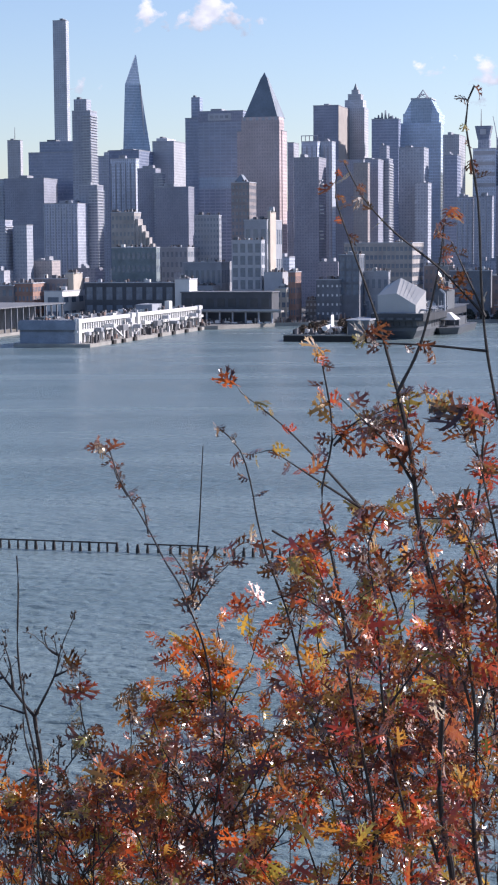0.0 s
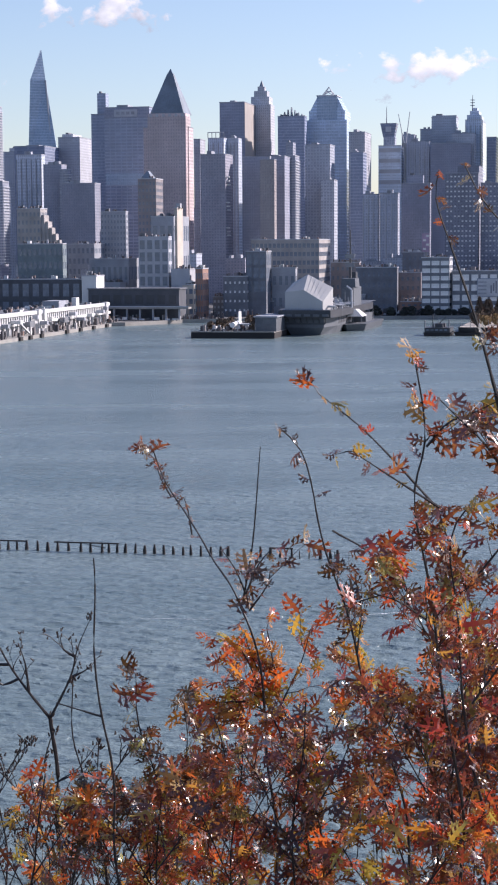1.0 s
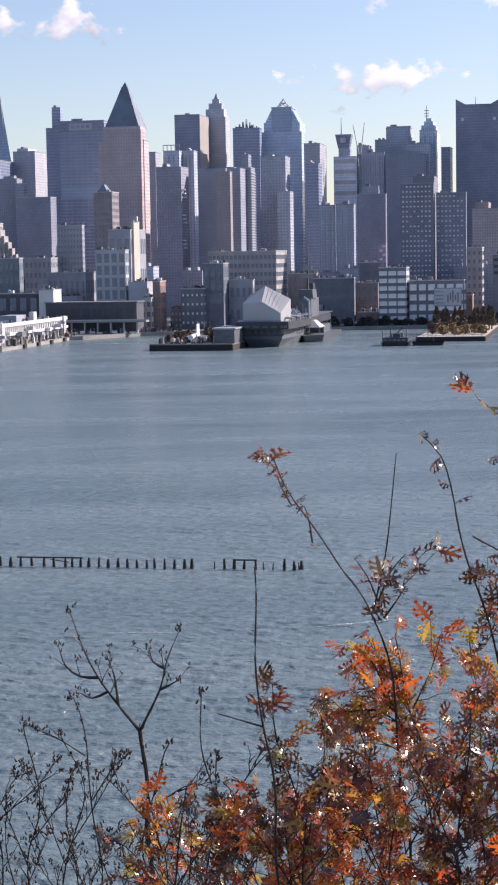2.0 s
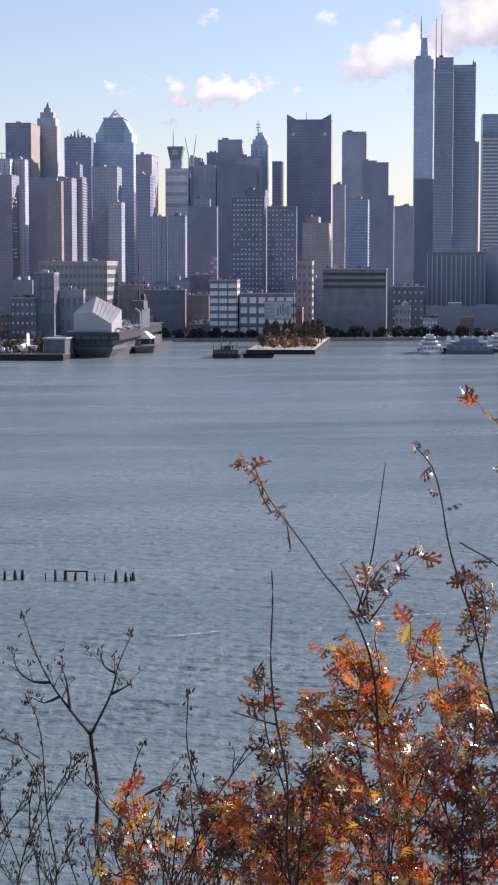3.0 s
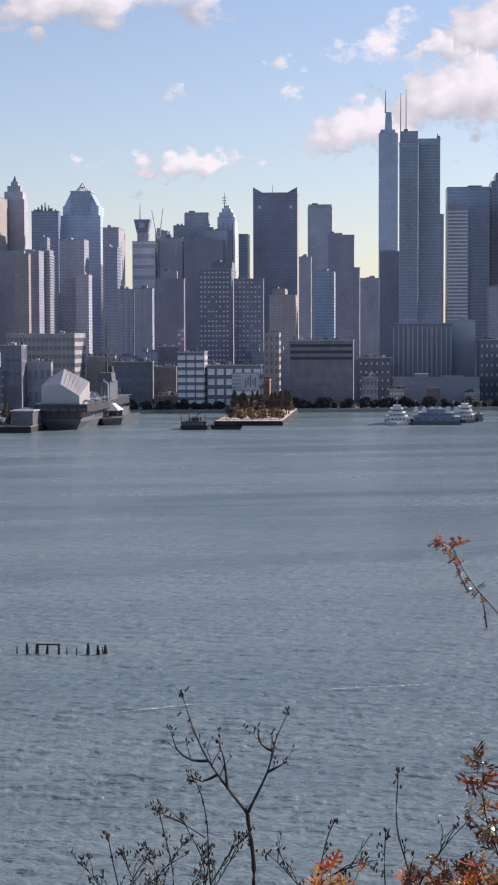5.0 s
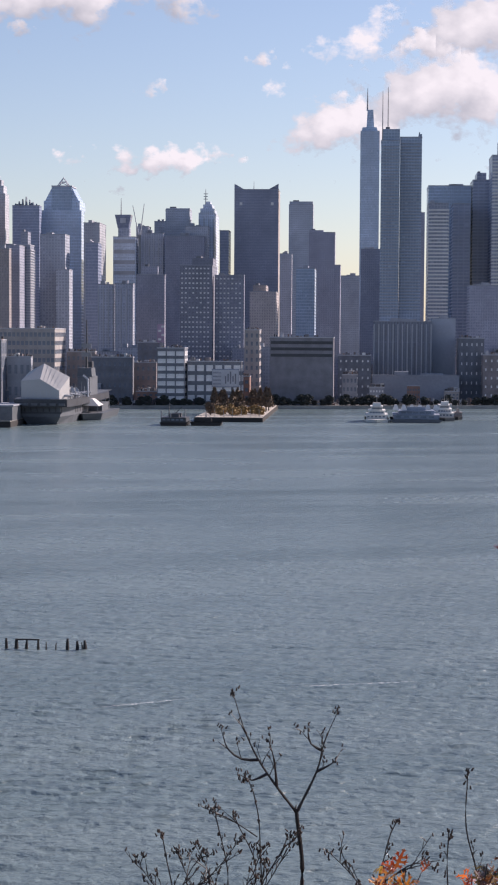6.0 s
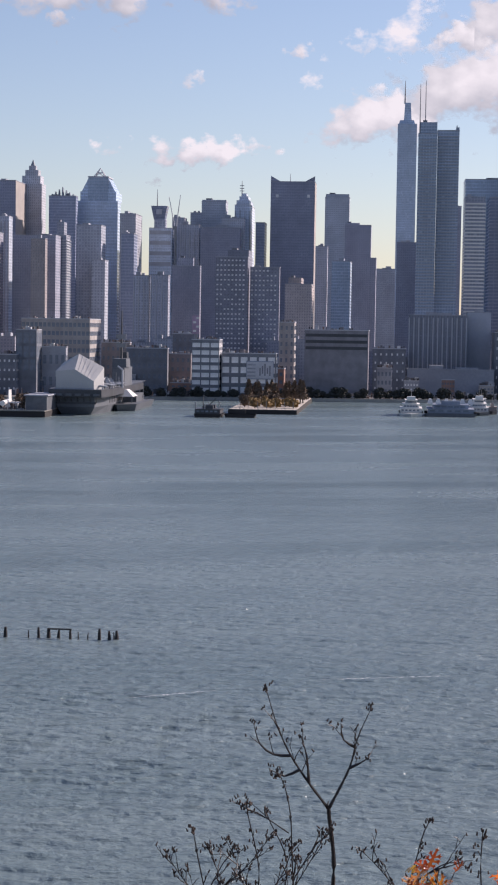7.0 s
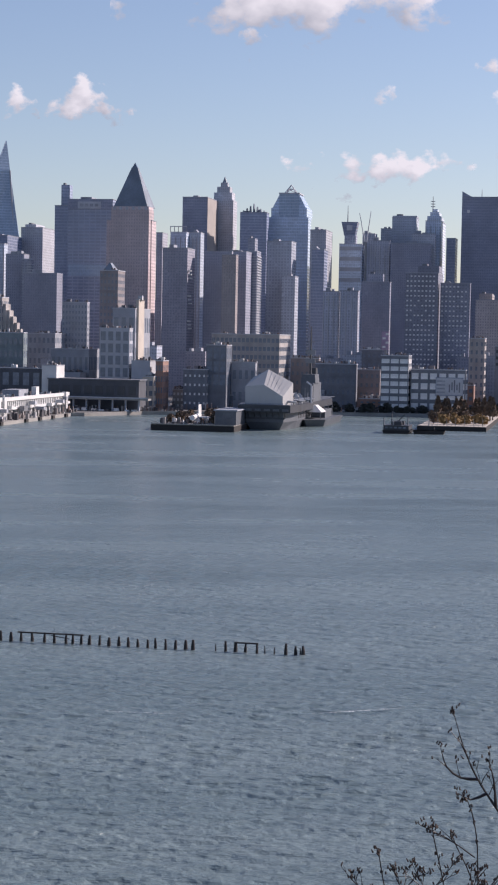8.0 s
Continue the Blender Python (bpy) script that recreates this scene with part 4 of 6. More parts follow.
# museum pier with clutter
pier = empty("museum_pier", 26, 1340, 0, STREET)
tagged(pier, "low dark museum pier with sheds and exhibits", "pier")
part("deck", box_bm(0, 63, 0, 262, -0.6, 4.2), TIMBER, pier)
part("deck_top", box_bm(0.5, 62.5, 0.5, 262, 4.2, 4.5), DECK, pier)
part("kerb", box_bm(0, 63, -0.2, 0.6, 4.5, 5.2), DECK, pier)
part("shed", box_bm(46, 62, 12, 60, 4.5, 15), HULL, pier, "grey pier shed")
part("shed_roof", box_bm(45, 63, 11, 61, 15, 16), WALL_GREY, pier)
bm = bmesh.new()
for i in range(120):
    a, b, s = row_rng.uniform(2, 44), row_rng.uniform(4, 120), row_rng.uniform(1.0, 3.5)
    add_box(bm, a, a + s, b, b + s, 4.5, 4.5 + row_rng.uniform(1.0, 5))
tagged(part("pier_clutter", bm, CLUTTER, pier), kind="stuff")
for i in range(9):
    a, b = row_rng.uniform(4, 44), row_rng.uniform(4, 90)
    tent = part("tent", box_bm(a, a + 5, b, b + 5, 4.5, 8.5, taper=1.4), WHITE, pier, "white peaked tent")
for i in range(12):
    a = 3 + i * 5
    part("lamp_pole", tube_bm((a, 2 + (i % 3) * 14, 4.5), (a, 2 + (i % 3) * 14, 11), 0.15, 0.1), STEEL, pier)
part("airliner_body", tube_bm((30, 6, 9.5), (24, 60, 9.5), 1.9, 1.6, sides=12), WHITE, pier, "white retired airliner")
part("airliner_wing", box_bm(16, 38, 34, 46, 8.5, 9.1), WHITE, pier)
part("airliner_fin", box_bm(25.5, 26.3, 46, 56, 10.5, 18, taper=0.2), WHITE, pier)

# aircraft carrier seen from the stern
ship = empty("aircraft_carrier", 90, 1372, 0, STREET)
tagged(ship, "grey museum aircraft carrier moored beside the pier", "ship")
W_, L_ = 46.0, 245.0
bm = bmesh.new()
add_prism(bm, [(13, 4), (34, 4), (40, 40), (40, 190), (23, L_), (6, 190), (6, 40)], -1, 6, [(9, 0), (38, 0), (42, 40), (42, 190), (23, L_ + 6), (4, 190), (4, 40)])
add_prism(bm, [(9, 0), (38, 0), (42, 40), (42, 190), (23, L_ + 6), (4, 190), (4, 40)], 6, 13.5)
part("hull", bm, HULL, ship)
part("hull_band", box_bm(8, 39, -0.4, 2, 8.2, 9.6), HULL_DARK, ship)
bm = bmesh.new()
add_prism(bm, [(4, -5), (44, -5), (47, 30), (47, 200), (36, L_ + 8), (10, L_ + 8), (-1, 200), (-1, 30)], 13.5, 19.0)
part("flight_deck", bm, HULL_DARK, ship, "dark flight deck edge")
part("deck_surface", box_bm(5, 43, -4, L_, 19.0, 19.3), HULL, ship)
for i in range(8):
    part("gallery_strut", tube_bm((6 + i * 4.8, -3.5, 13.6), (7 + i * 4.6, 0.5, 9), 0.35, 0.3), HULL_DARK, ship)
for i in range(6):
    part("gun_tub", box_bm(3 + i * 7, 7.5 + i * 7, -6.6, -4.6, 14.5, 16.2), HULL, ship)
pav = empty("pavilion", *grid_xy(90, 1372, 8.2, 0.5), 19.3, STREET)
tagged(pav, "white angular tented pavilion on the flight deck", "pavilion")
bm = bmesh.new()
corner = [bm.verts.new(p) for p in ((0, 0, 0), (29, 0, 0), (29, 0, 6.2), (14.5, 0, 15), (0, 0, 13.5), (15.2, 14, 26.5), (34.5, 14, 16.5), (34.5, 14, 0), (1, 14, 0), (3.5, 14, 20.0))]
for f in ((0, 1, 2, 3, 4), (4, 3, 5, 9), (2, 6, 5, 3), (1, 7, 6, 2), (0, 4, 9, 8), (8, 9, 5, 6, 7)):
    bm.faces.new([corner[i] for i in f])
bmesh.ops.recalc_face_normals(bm, faces=bm.faces)
FABRIC = plain("white_tent_fabric", (0.43, 0.43, 0.43), 0.6, scale=0.3, vary=0.08)
part("shell", bm, FABRIC, pav)
for k in range(1, 6):
    f = k / 6
    part("roof_seam", tube_bm((29 - 14.5 * f, -0.05, 6.25 + 8.8 * f), (34.5 - 19.3 * f, 13.95, 16.55 + 10.0 * f), 0.12, 0.12, sides=4), SLAB, pav)
    part("wall_seam", box_bm(29 * f - 0.1, 29 * f + 0.1, -0.1, 0, 0, 6.0), SLAB, pav)
part("base_trim", box_bm(-0.3, 29.3, -0.3, -0.02, 0, 1.0), WALL_GREY, pav)
isl = part("island", box_bm(36, 46, 96, 138, 19, 34), HULL, ship, "grey bridge island")
part("bridge", box_bm(35, 47, 100, 122, 34, 41, taper=0.6), HULL, isl)
part("funnel", box_bm(38, 44, 124, 136, 34, 46, taper=0.8), HULL_DARK, isl)
part("mast", tube_bm((41, 112, 41), (41, 112, 80), 1.1, 0.4), HULL_DARK, isl)
for z, s in ((52, 6), (60, 4), (67, 3)):
    part("yard", box_bm(41 - s, 41 + s, 111.6, 112.4, z, z + 0.7), STEEL, isl)
for z in (50, 57):
    part("radar", box_bm(37, 45, 109, 110, z, z + 3.5), STEEL, isl)
def museum_aircraft(x, y, turn, mat):
    """A parked jet: tapered fuselage, swept wings, tailplane and fin, in one mesh."""
    bm = bmesh.new()
    add_tube(bm, (0, -7, 2.2), (0, -2, 2.4), 0.25, 0.9, 8)
    add_tube(bm, (0, -2, 2.4), (0, 6, 2.5), 0.9, 0.7, 8)
    for sx in (-1, 1):
        wing = [(0.5 * sx, -1.5), (5.2 * sx, 2.5), (5.2 * sx, 4.0), (0.5 * sx, 3.0)]
        add_prism(bm, wing if sx > 0 else wing[::-1], 2.1, 2.35)
        tail = [(0.4 * sx, 4.5), (2.4 * sx, 6.2), (2.4 * sx, 7.0), (0.4 * sx, 6.2)]
        add_prism(bm, tail if sx > 0 else tail[::-1], 2.6, 2.8)
        add_box(bm, sx * 1.4 - 0.15, sx * 1.4 + 0.15, 1.0, 1.4, 0, 2.2)
    add_prism(bm, [(-0.12, 3.2), (0.12, 3.2), (0.12, 6.6), (-0.12, 6.6)], 3.0, 6.4, [(-0.08, 5.6), (0.08, 5.6), (0.08, 7.2), (-0.08, 7.2)])
    add_box(bm, -0.15, 0.15, -4.4, -4.0, 0, 1.7)
    ob = part("aircraft", bm, mat, ship, "parked museum jet")
    ob.location, ob.rotation_euler = (x, y, 19.3), (0, 0, turn)


for i in range(10):
    museum_aircraft(row_rng.uniform(39, 44), 8 + i * 9.5, radians(row_rng.uniform(20, 120)), (SLAB, WHITE, HULL)[i % 3])
for i in range(7):
    part("deck_mast", tube_bm((45, 14 + i * 15, 19), (45, 14 + i * 15, 25 + (i * 5) % 9), 0.3, 0.15), STEEL if i % 2 else SLAB, ship)
for i in range(12):
    part("hangar_opening", box_bm(42.02, 42.2, 46 + i * 12, 53 + i * 12, 7.5, 12), HULL_DARK, ship)
part("arch_frame", tube_bm((50, 60, 19), (50, 60, 33), 0.8, 0.8), SLAB, ship)
part("arch_frame", tube_bm((50, 60, 33), (46, 60, 36), 0.8, 0.8), SLAB, ship)

sub = empty("moored_vessel", 142, 1432, 0, STREET)
tagged(sub, "small grey moored vessel with a white peaked canopy", "boat")
bm = bmesh.new()
add_prism(bm, [(0, 10), (10, 0), (22, 10), (22, 110), (0, 110)], -0.6, 5.5, [(-1, 8), (10, -6), (24, 8), (24, 112), (-1, 112)])
part("hull", bm, HULL, sub)
part("canopy", box_bm(2, 20, 14, 40, 11, 16.5, taper=6), WHITE, sub, "white peaked canopy")
for a, b in ((3, 15), (19, 15), (3, 39), (19, 39)):
    part("canopy_post", box_bm(a - 0.3, a + 0.3, b - 0.3, b + 0.3, 5.5, 11), STEEL, sub)
part("cabin", box_bm(4, 18, 44, 90, 5.5, 12), HULL, sub)
part("mast", tube_bm((11, 60, 12), (11, 60, 34), 0.5, 0.2), STEEL, sub)
for i in range(10):
    part("deck_gear", tube_bm((2 + i * 2, 20 + i * 8, 5.5), (2 + i * 2.1, 20 + i * 8, 9 + (i * 37 % 9)), 0.3, 0.2), STEEL, sub)

# park pier with trees
park = empty("park_pier", *grid_xy(288, 1388, -54, 0), 0, STREET)
tagged(park, "flat pale park pier with golden shrubs and dark trees", "pier")
part("deck", box_bm(0, 54, 0, 252, -0.6, 3.4), TIMBER, park)
part("paving", box_bm(0.6, 53.4, 0.6, 252, 3.4, 3.7), CREAM, park, "pale sandy paving")
part("rail", box_bm(0, 54, 0.1, 0.35, 4.6, 4.8), STEEL, park)
for i in range(19):
    part("rail_post", box_bm(i * 3 - 0.1, i * 3 + 0.1, 0.1, 0.35, 3.7, 4.7), STEEL, park)
for i in range(8):
    part("lamp_pole", tube_bm((2 + i * 7, 3, 3.7), (2 + i * 7, 3, 10), 0.18, 0.12), STEEL, park)


def boat(x, y, turn, w, l, kind, label, hull_mat, decks, top_mat, bow=True):
    root = empty(kind, x, y, 0, turn)
    tagged(root, label, "boat", "moored boats")
    bm = bmesh.new()
    nose = 0.35 * w if bow else 0.02 * w
    add_prism(bm, [(0.06 * w, nose), (w / 2, 0), (0.94 * w, nose), (0.94 * w, l), (0.06 * w, l)], -0.6, 2.6, [(0, nose), (w / 2, -0.15 * w if bow else 0), (w, nose), (w, l), (0, l)])
    part("hull", bm, hull_mat, root)
    part("rubbing_strake", box_bm(-0.1, w + 0.1, nose, l, 2.2, 2.6), HULL_DARK, root)
    z = 2.6
    for i in range(decks):
        k = 0.06 + 0.1 * i
        part("deck_house", box_bm(w * k, w * (1 - k), nose + l * 0.06 * (i + 1), l * (0.95 - 0.1 * i), z, z + 3.2), top_mat, root)
        for j in range(5):
            a = w * (k + 0.04) + j * w * (0.92 - 2 * k) / 5
            part("window", box_bm(a, a + w * 0.1, nose + l * 0.06 * (i + 1) - 0.12, nose + l * 0.06 * (i + 1), z + 1.3, z + 2.5), PANE, root)
        z += 3.2
        part("deck_edge", box_bm(w * k - 0.5, w * (1 - k) + 0.5, nose + l * 0.06 * (i + 1) - 0.6, l * (0.96 - 0.1 * i), z, z + 0.35), top_mat, root)
    part("wheelhouse", box_bm(w * 0.32, w * 0.68, l * 0.18, l * 0.34, z + 0.35, z + 3.2, taper=0.3), top_mat, root)
    part("mast", tube_bm((w / 2, l * 0.3, z + 3), (w / 2, l * 0.3, z + 8), 0.25, 0.1), STEEL, root)
    return root


boat(367, 1374, STREET, 19, 48, "ferry", "white sightseeing ferry moored bow out", WHITE, 3, WHITE)
barge = boat(388, 1374, STREET, 41, 50, "barge", "long grey landing barge with a pale cabin", HULL, 2, BLUE_GREY, bow=False)
boat(431, 1396, STREET, 17, 52, "ferry", "white ferry moored beside a landing barge", HULL, 3, WHITE)
boat(453, 1416, STREET, 8, 18, "tugboat", "small dark moored tugboat", HULL_DARK, 1, WALL_BROWN)
boat(199, 1341, STREET, 21, 30, "crane_barge", "dark work barge with a wheelhouse and spuds", TIMBER, 1, HULL_DARK, bow=False)
boat(222, 1340, STREET, 24, 12, "barge", "flat dark moored barge", TIMBER, 0, TIMBER, bow=False)
boat(498, 1590, STREET, 10, 16, "motorboat", "small white motorboat by the seawall", WHITE, 1, WHITE)
boat(318, 1600, STREET, 14, 16, "motorboat", "small dark launch by the seawall", HULL_DARK, 1, SLAB)
for i, (a, tall) in enumerate(((1, 9), (19, 10), (8, 7))):
    px, py = grid_xy(199, 1341, a, 4)
    part("spud", tube_bm((px, py, -1), (px, py, 2.6 + tall), 0.5, 0.5), STEEL, bpy.data.objects["crane_barge"]).matrix_parent_inverse = bpy.data.objects["crane_barge"].matrix_basis.inverted()

work_barge = bpy.data.objects["crane_barge"]
part("derrick_mast", tube_bm((6, 12, 2.6), (6, 12, 16), 0.5, 0.3), HULL_DARK, work_barge)
part("derrick_boom", tube_bm((6, 12, 4), (16, 8, 14), 0.4, 0.3), HULL_DARK, work_barge)
part("winch_house", box_bm(8, 15, 14, 22, 2.6, 9), HULL_DARK, work_barge)
bm = bmesh.new()
for i in range(30):
    a, b, t = row_rng.uniform(1, 18), row_rng.uniform(1, 26), row_rng.uniform(0.5, 2)
    add_box(bm, a, a + t, b, b + t, 2.5, 2.6 + row_rng.uniform(0.5, 4))
tagged(part("deck_clutter", bm, HULL_DARK, work_barge), kind="stuff")
landing = barge
bm = bmesh.new()
for i in range(6):
    add_box(bm, 2 + i * 6.4, 7 + i * 6.4, 20, 26, 9.3, 13.5, taper=1.6)
tagged(part("tent_roofs", bm, WHITE, landing), kind="stuff")

# bright street sign between the blocks
px, py = 260, 1760
street_sign = empty("street_sign", px, py, 2.6, STREET)
tagged(street_sign, "tall narrow pink and white street billboard", "sign")
part("post", box_bm(3, 5, 0.5, 1.5, 0, 58), STEEL, street_sign)
part("panel", box_bm(0, 7, 0, 0.5, 58, 76), plain("pink_sign_paint", (0.34, 0.25, 0.35), 0.5, scale=0.6), street_sign)
for i in range(4):
    part("panel_bar", box_bm(1 + (i % 2) * 3, 4 + (i % 2) * 3, -0.15, 0, 60 + i * 4.2, 62 + i * 4.2), WHITE, street_sign)

# stalls, poles and small sheds along the waterfront road
bm = bmesh.new()
for i in range(420):
    a, t = row_rng.uniform(30, 620), row_rng.uniform(0.5, 2.6)
    b = 1662 + row_rng.uniform(-4, 28) - max(0, a - 228) * 0.05
    add_box(bm, a, a + t, b, b + t, 2.5, 2.6 + row_rng.uniform(0.8, 7))
for i in range(160):
    a, t = row_rng.uniform(-60, 60), row_rng.uniform(0.5, 2.2)
    b = 1612 + row_rng.uniform(0, 14) + max(0, a - 24) * 0.2
    add_box(bm, a, a + t, b, b + t, 2.5, 2.6 + row_rng.uniform(0.8, 5))
tagged(part("street_clutter", bm, CLUTTER), "small sheds, stalls and crates along the waterfront road", "clutter", kind="stuff")

# wakes
FOAM = plain("foam", (0.55, 0.58, 0.60), 0.8, scale=0.6, vary=0.4)
for ax, ay, bx, by, wide in ((-24, 1468, 34, 1459, 4.5), (33, 324.0, 52, 329.6, 0.6), (72, 337.4, 99, 338.6, 0.55), (-5, 326, 9, 323.4, 0.4)):
    bm = bmesh.new()
    n, last = 60, None
    for i in range(n + 1):
        f = i / n
        x, y = ax + (bx - ax) * f, ay + (by - ay) * f + wide * noise.noise((i * 0.33, ax, 0))
        h = wide * (0.1 + 1.1 * max(0.0, noise.noise((i * 0.9, ay, 3)))) * math.sin(math.pi * f) ** 0.5
        pair = (bm.verts.new((x, y - h, 0.42)), bm.verts.new((x, y + h, 0.42)))
        if last:
            bm.faces.new((last[0], pair[0], pair[1], last[1]))
        last = pair
    tagged(part("wake", bm, FOAM), "thin white foam line left on the water", "foam", kind="stuff")

# old pier piles
piles = empty("ruined_pier", -28, 404.3, 0, math.atan2(-17.39, 66.74))
tagged(piles, "dark rotted timber posts of a ruined pier in the river", "pier")
S_ = 69.0 / 540
spots = [-340 + i * 17 for i in range(20)] + [3, 22, 40, 60, 82, 100, 121, 133, 148, 163, 181, 198, 216, 233, 250, 267, 281, 299, 316, 334, 347, 386, 404, 421, 438, 458, 472, 488, 508, 525, 533, 538]
pr = random.Random(5)
for sx in spots:
    r0, hh = pr.uniform(0.26, 0.42), pr.uniform(1.8, 2.3)
    if sx in (386, 472, 488, 533):
        r0, hh = 0.15, hh * 0.8
    if sx in (508, 404):
        hh += 0.35
    bm = bmesh.new()
    lean = Vector((pr.uniform(-0.12, 0.12), pr.uniform(-0.1, 0.1), hh))
    add_tube(bm, (0, 0, -1), (lean.x * 0.3, lean.y * 0.3, hh * 0.5), r0 * 1.25, r0, 8)
    add_tube(bm, (lean.x * 0.3, lean.y * 0.3, hh * 0.5), lean, r0, r0 * pr.uniform(0.45, 0.7), 8)
    ob = part("post", bm, TIMBER, piles)
    ob.location = (sx * S_, pr.uniform(-0.25, 0.25), 0)
for a, b, z in ((36, 150, 1.95), (421, 458, 1.95), (-340, -20, 1.95)):
    part("cap_beam", box_bm(a * S_ - 0.3, b * S_ + 0.3, -0.15, 0.15, z - 0.02, z + 0.28), TIMBER, piles)
part("fallen_plank", tube_bm((95 * S_, -0.2, 1.7), (128 * S_, -0.3, 1.1), 0.1, 0.08), TIMBER, piles)

# far trees
FAR_DARK = plain("far_dark_foliage", (0.05, 0.055, 0.05), 0.9, scale=1.0, vary=0.5, bump=0)
FAR_GOLD = plain("far_golden_foliage", (0.30, 0.20, 0.09), 0.9, scale=1.0, vary=0.5, bump=0)
FAR_RUST = plain("far_rusty_foliage", (0.15, 0.11, 0.08), 0.9, scale=1.0, vary=0.5, bump=0)
BARK_FAR = plain("far_bark", (0.10, 0.085, 0.07), 0.9)


def far_tree(seed, mat, tall, wide, label, pointed=False):
    r = random.Random(seed)
    root = empty("tree")
    tagged(root, label, "tree", "waterfront trees")
    bm = bmesh.new()
    add_tube(bm, (0, 0, -0.3), (0.1, 0, tall * 0.55), wide * 0.05 + 0.1, 0.08, 7)
    for i in range(7):
        a, z = r.uniform(0, 6.28), tall * r.uniform(0.25, 0.55)
        add_tube(bm, (0, 0, z), (math.cos(a) * wide * 0.33, math.sin(a) * wide * 0.33, z + tall * 0.2), 0.12, 0.05, 5)
    part("trunk", bm, BARK_FAR, root)
    bm = bmesh.new()
    for i in range(420):
        z = r.random()
        span = (1 - z) ** 0.8 if pointed else math.sqrt(max(0.0, 1 - (2 * z - 0.9) ** 2 / 1.25))
        a, q = r.uniform(0, 6.28), wide / 2 * span * r.uniform(0.35, 1.0) * (0.8 + 0.35 * math.sin(3 * a_shift(seed, i)))
        c = Vector((q * math.cos(a), q * math.sin(a), tall * (0.2 + 0.8 * z)))
        s = wide * r.uniform(0.05, 0.12)
        e = Euler((r.uniform(0, 6), r.uniform(0, 6), r.uniform(0, 6))).to_matrix()
        vs = [bm.verts.new(c + e @ Vector(p)) for p in ((-s, -s * 0.6, 0), (s, -s * 0.5, s * 0.2), (s * 0.8, s, 0), (-s * 0.7, s * 0.8, -s * 0.2))]
        bm.faces.new(vs)
    part("crown", bm, mat, root)
    return root


def a_shift(seed, i):
    return (seed * 1.7 + i * 0.013) % 6.28


protos = [far_tree(1, FAR_DARK, 12, 12, "dark waterfront tree in shade"), far_tree(2, FAR_RUST, 19, 11, "tall pointed dark tree on the park pier", True),
          far_tree(3, FAR_GOLD, 7, 9, "round golden autumn shrub on the park pier"), far_tree(4, FAR_RUST, 9, 8, "rusty brown autumn tree")]
used = [False] * 4


def plant(k, x, y, z, s, turn):
    m = Matrix.LocRotScale((x, y, z), Euler((0, 0, turn)), Vector((s, s, s * 0.95)))
    if not used[k]:
        used[k] = True
        protos[k].matrix_basis = m
        return
    copy_thing(protos[k], m)


tr = random.Random(12)
for i in range(92):
    gx = 176 + i * 5.4 + tr.uniform(-5, 5)
    plant(0, gx, 1655 + tr.uniform(-5, 4) - max(0, gx - 228) * 0.04, 2.6, tr.uniform(0.45, 1.1), tr.uniform(0, 6))
for i in range(11):
    plant(1, *grid_xy(288, 1388, -48 + i * 4.6 + tr.uniform(-2, 2), 130 + tr.uniform(-30, 60)), 3.7, tr.uniform(0.88, 1.08), tr.uniform(0, 6))
for i in range(13):
    plant(2, *grid_xy(288, 1388, -40 + i * 2.9 + tr.uniform(-2, 2), 34 + tr.uniform(-10, 50)), 3.7, tr.uniform(0.88, 1.08), tr.uniform(0, 6))
for i in range(10):
    plant(3, *grid_xy(288, 1388, -50 + i * 3.0, 40 + tr.uniform(-10, 80)), 3.7, tr.uniform(0.88, 1.08), tr.uniform(0, 6))
for i in range(18):
    plant(3, *grid_xy(26, 1340, 8 + i * 2.4, 30 + tr.uniform(-20, 120)), 4.5, tr.uniform(0.85, 1.1), tr.uniform(0, 6))
for i in range(4):
    plant(2, *grid_xy(26, 1340, 34 + i * 5, 150 + tr.uniform(-20, 60)), 4.5, tr.uniform(0.85, 1.1), tr.uniform(0, 6))


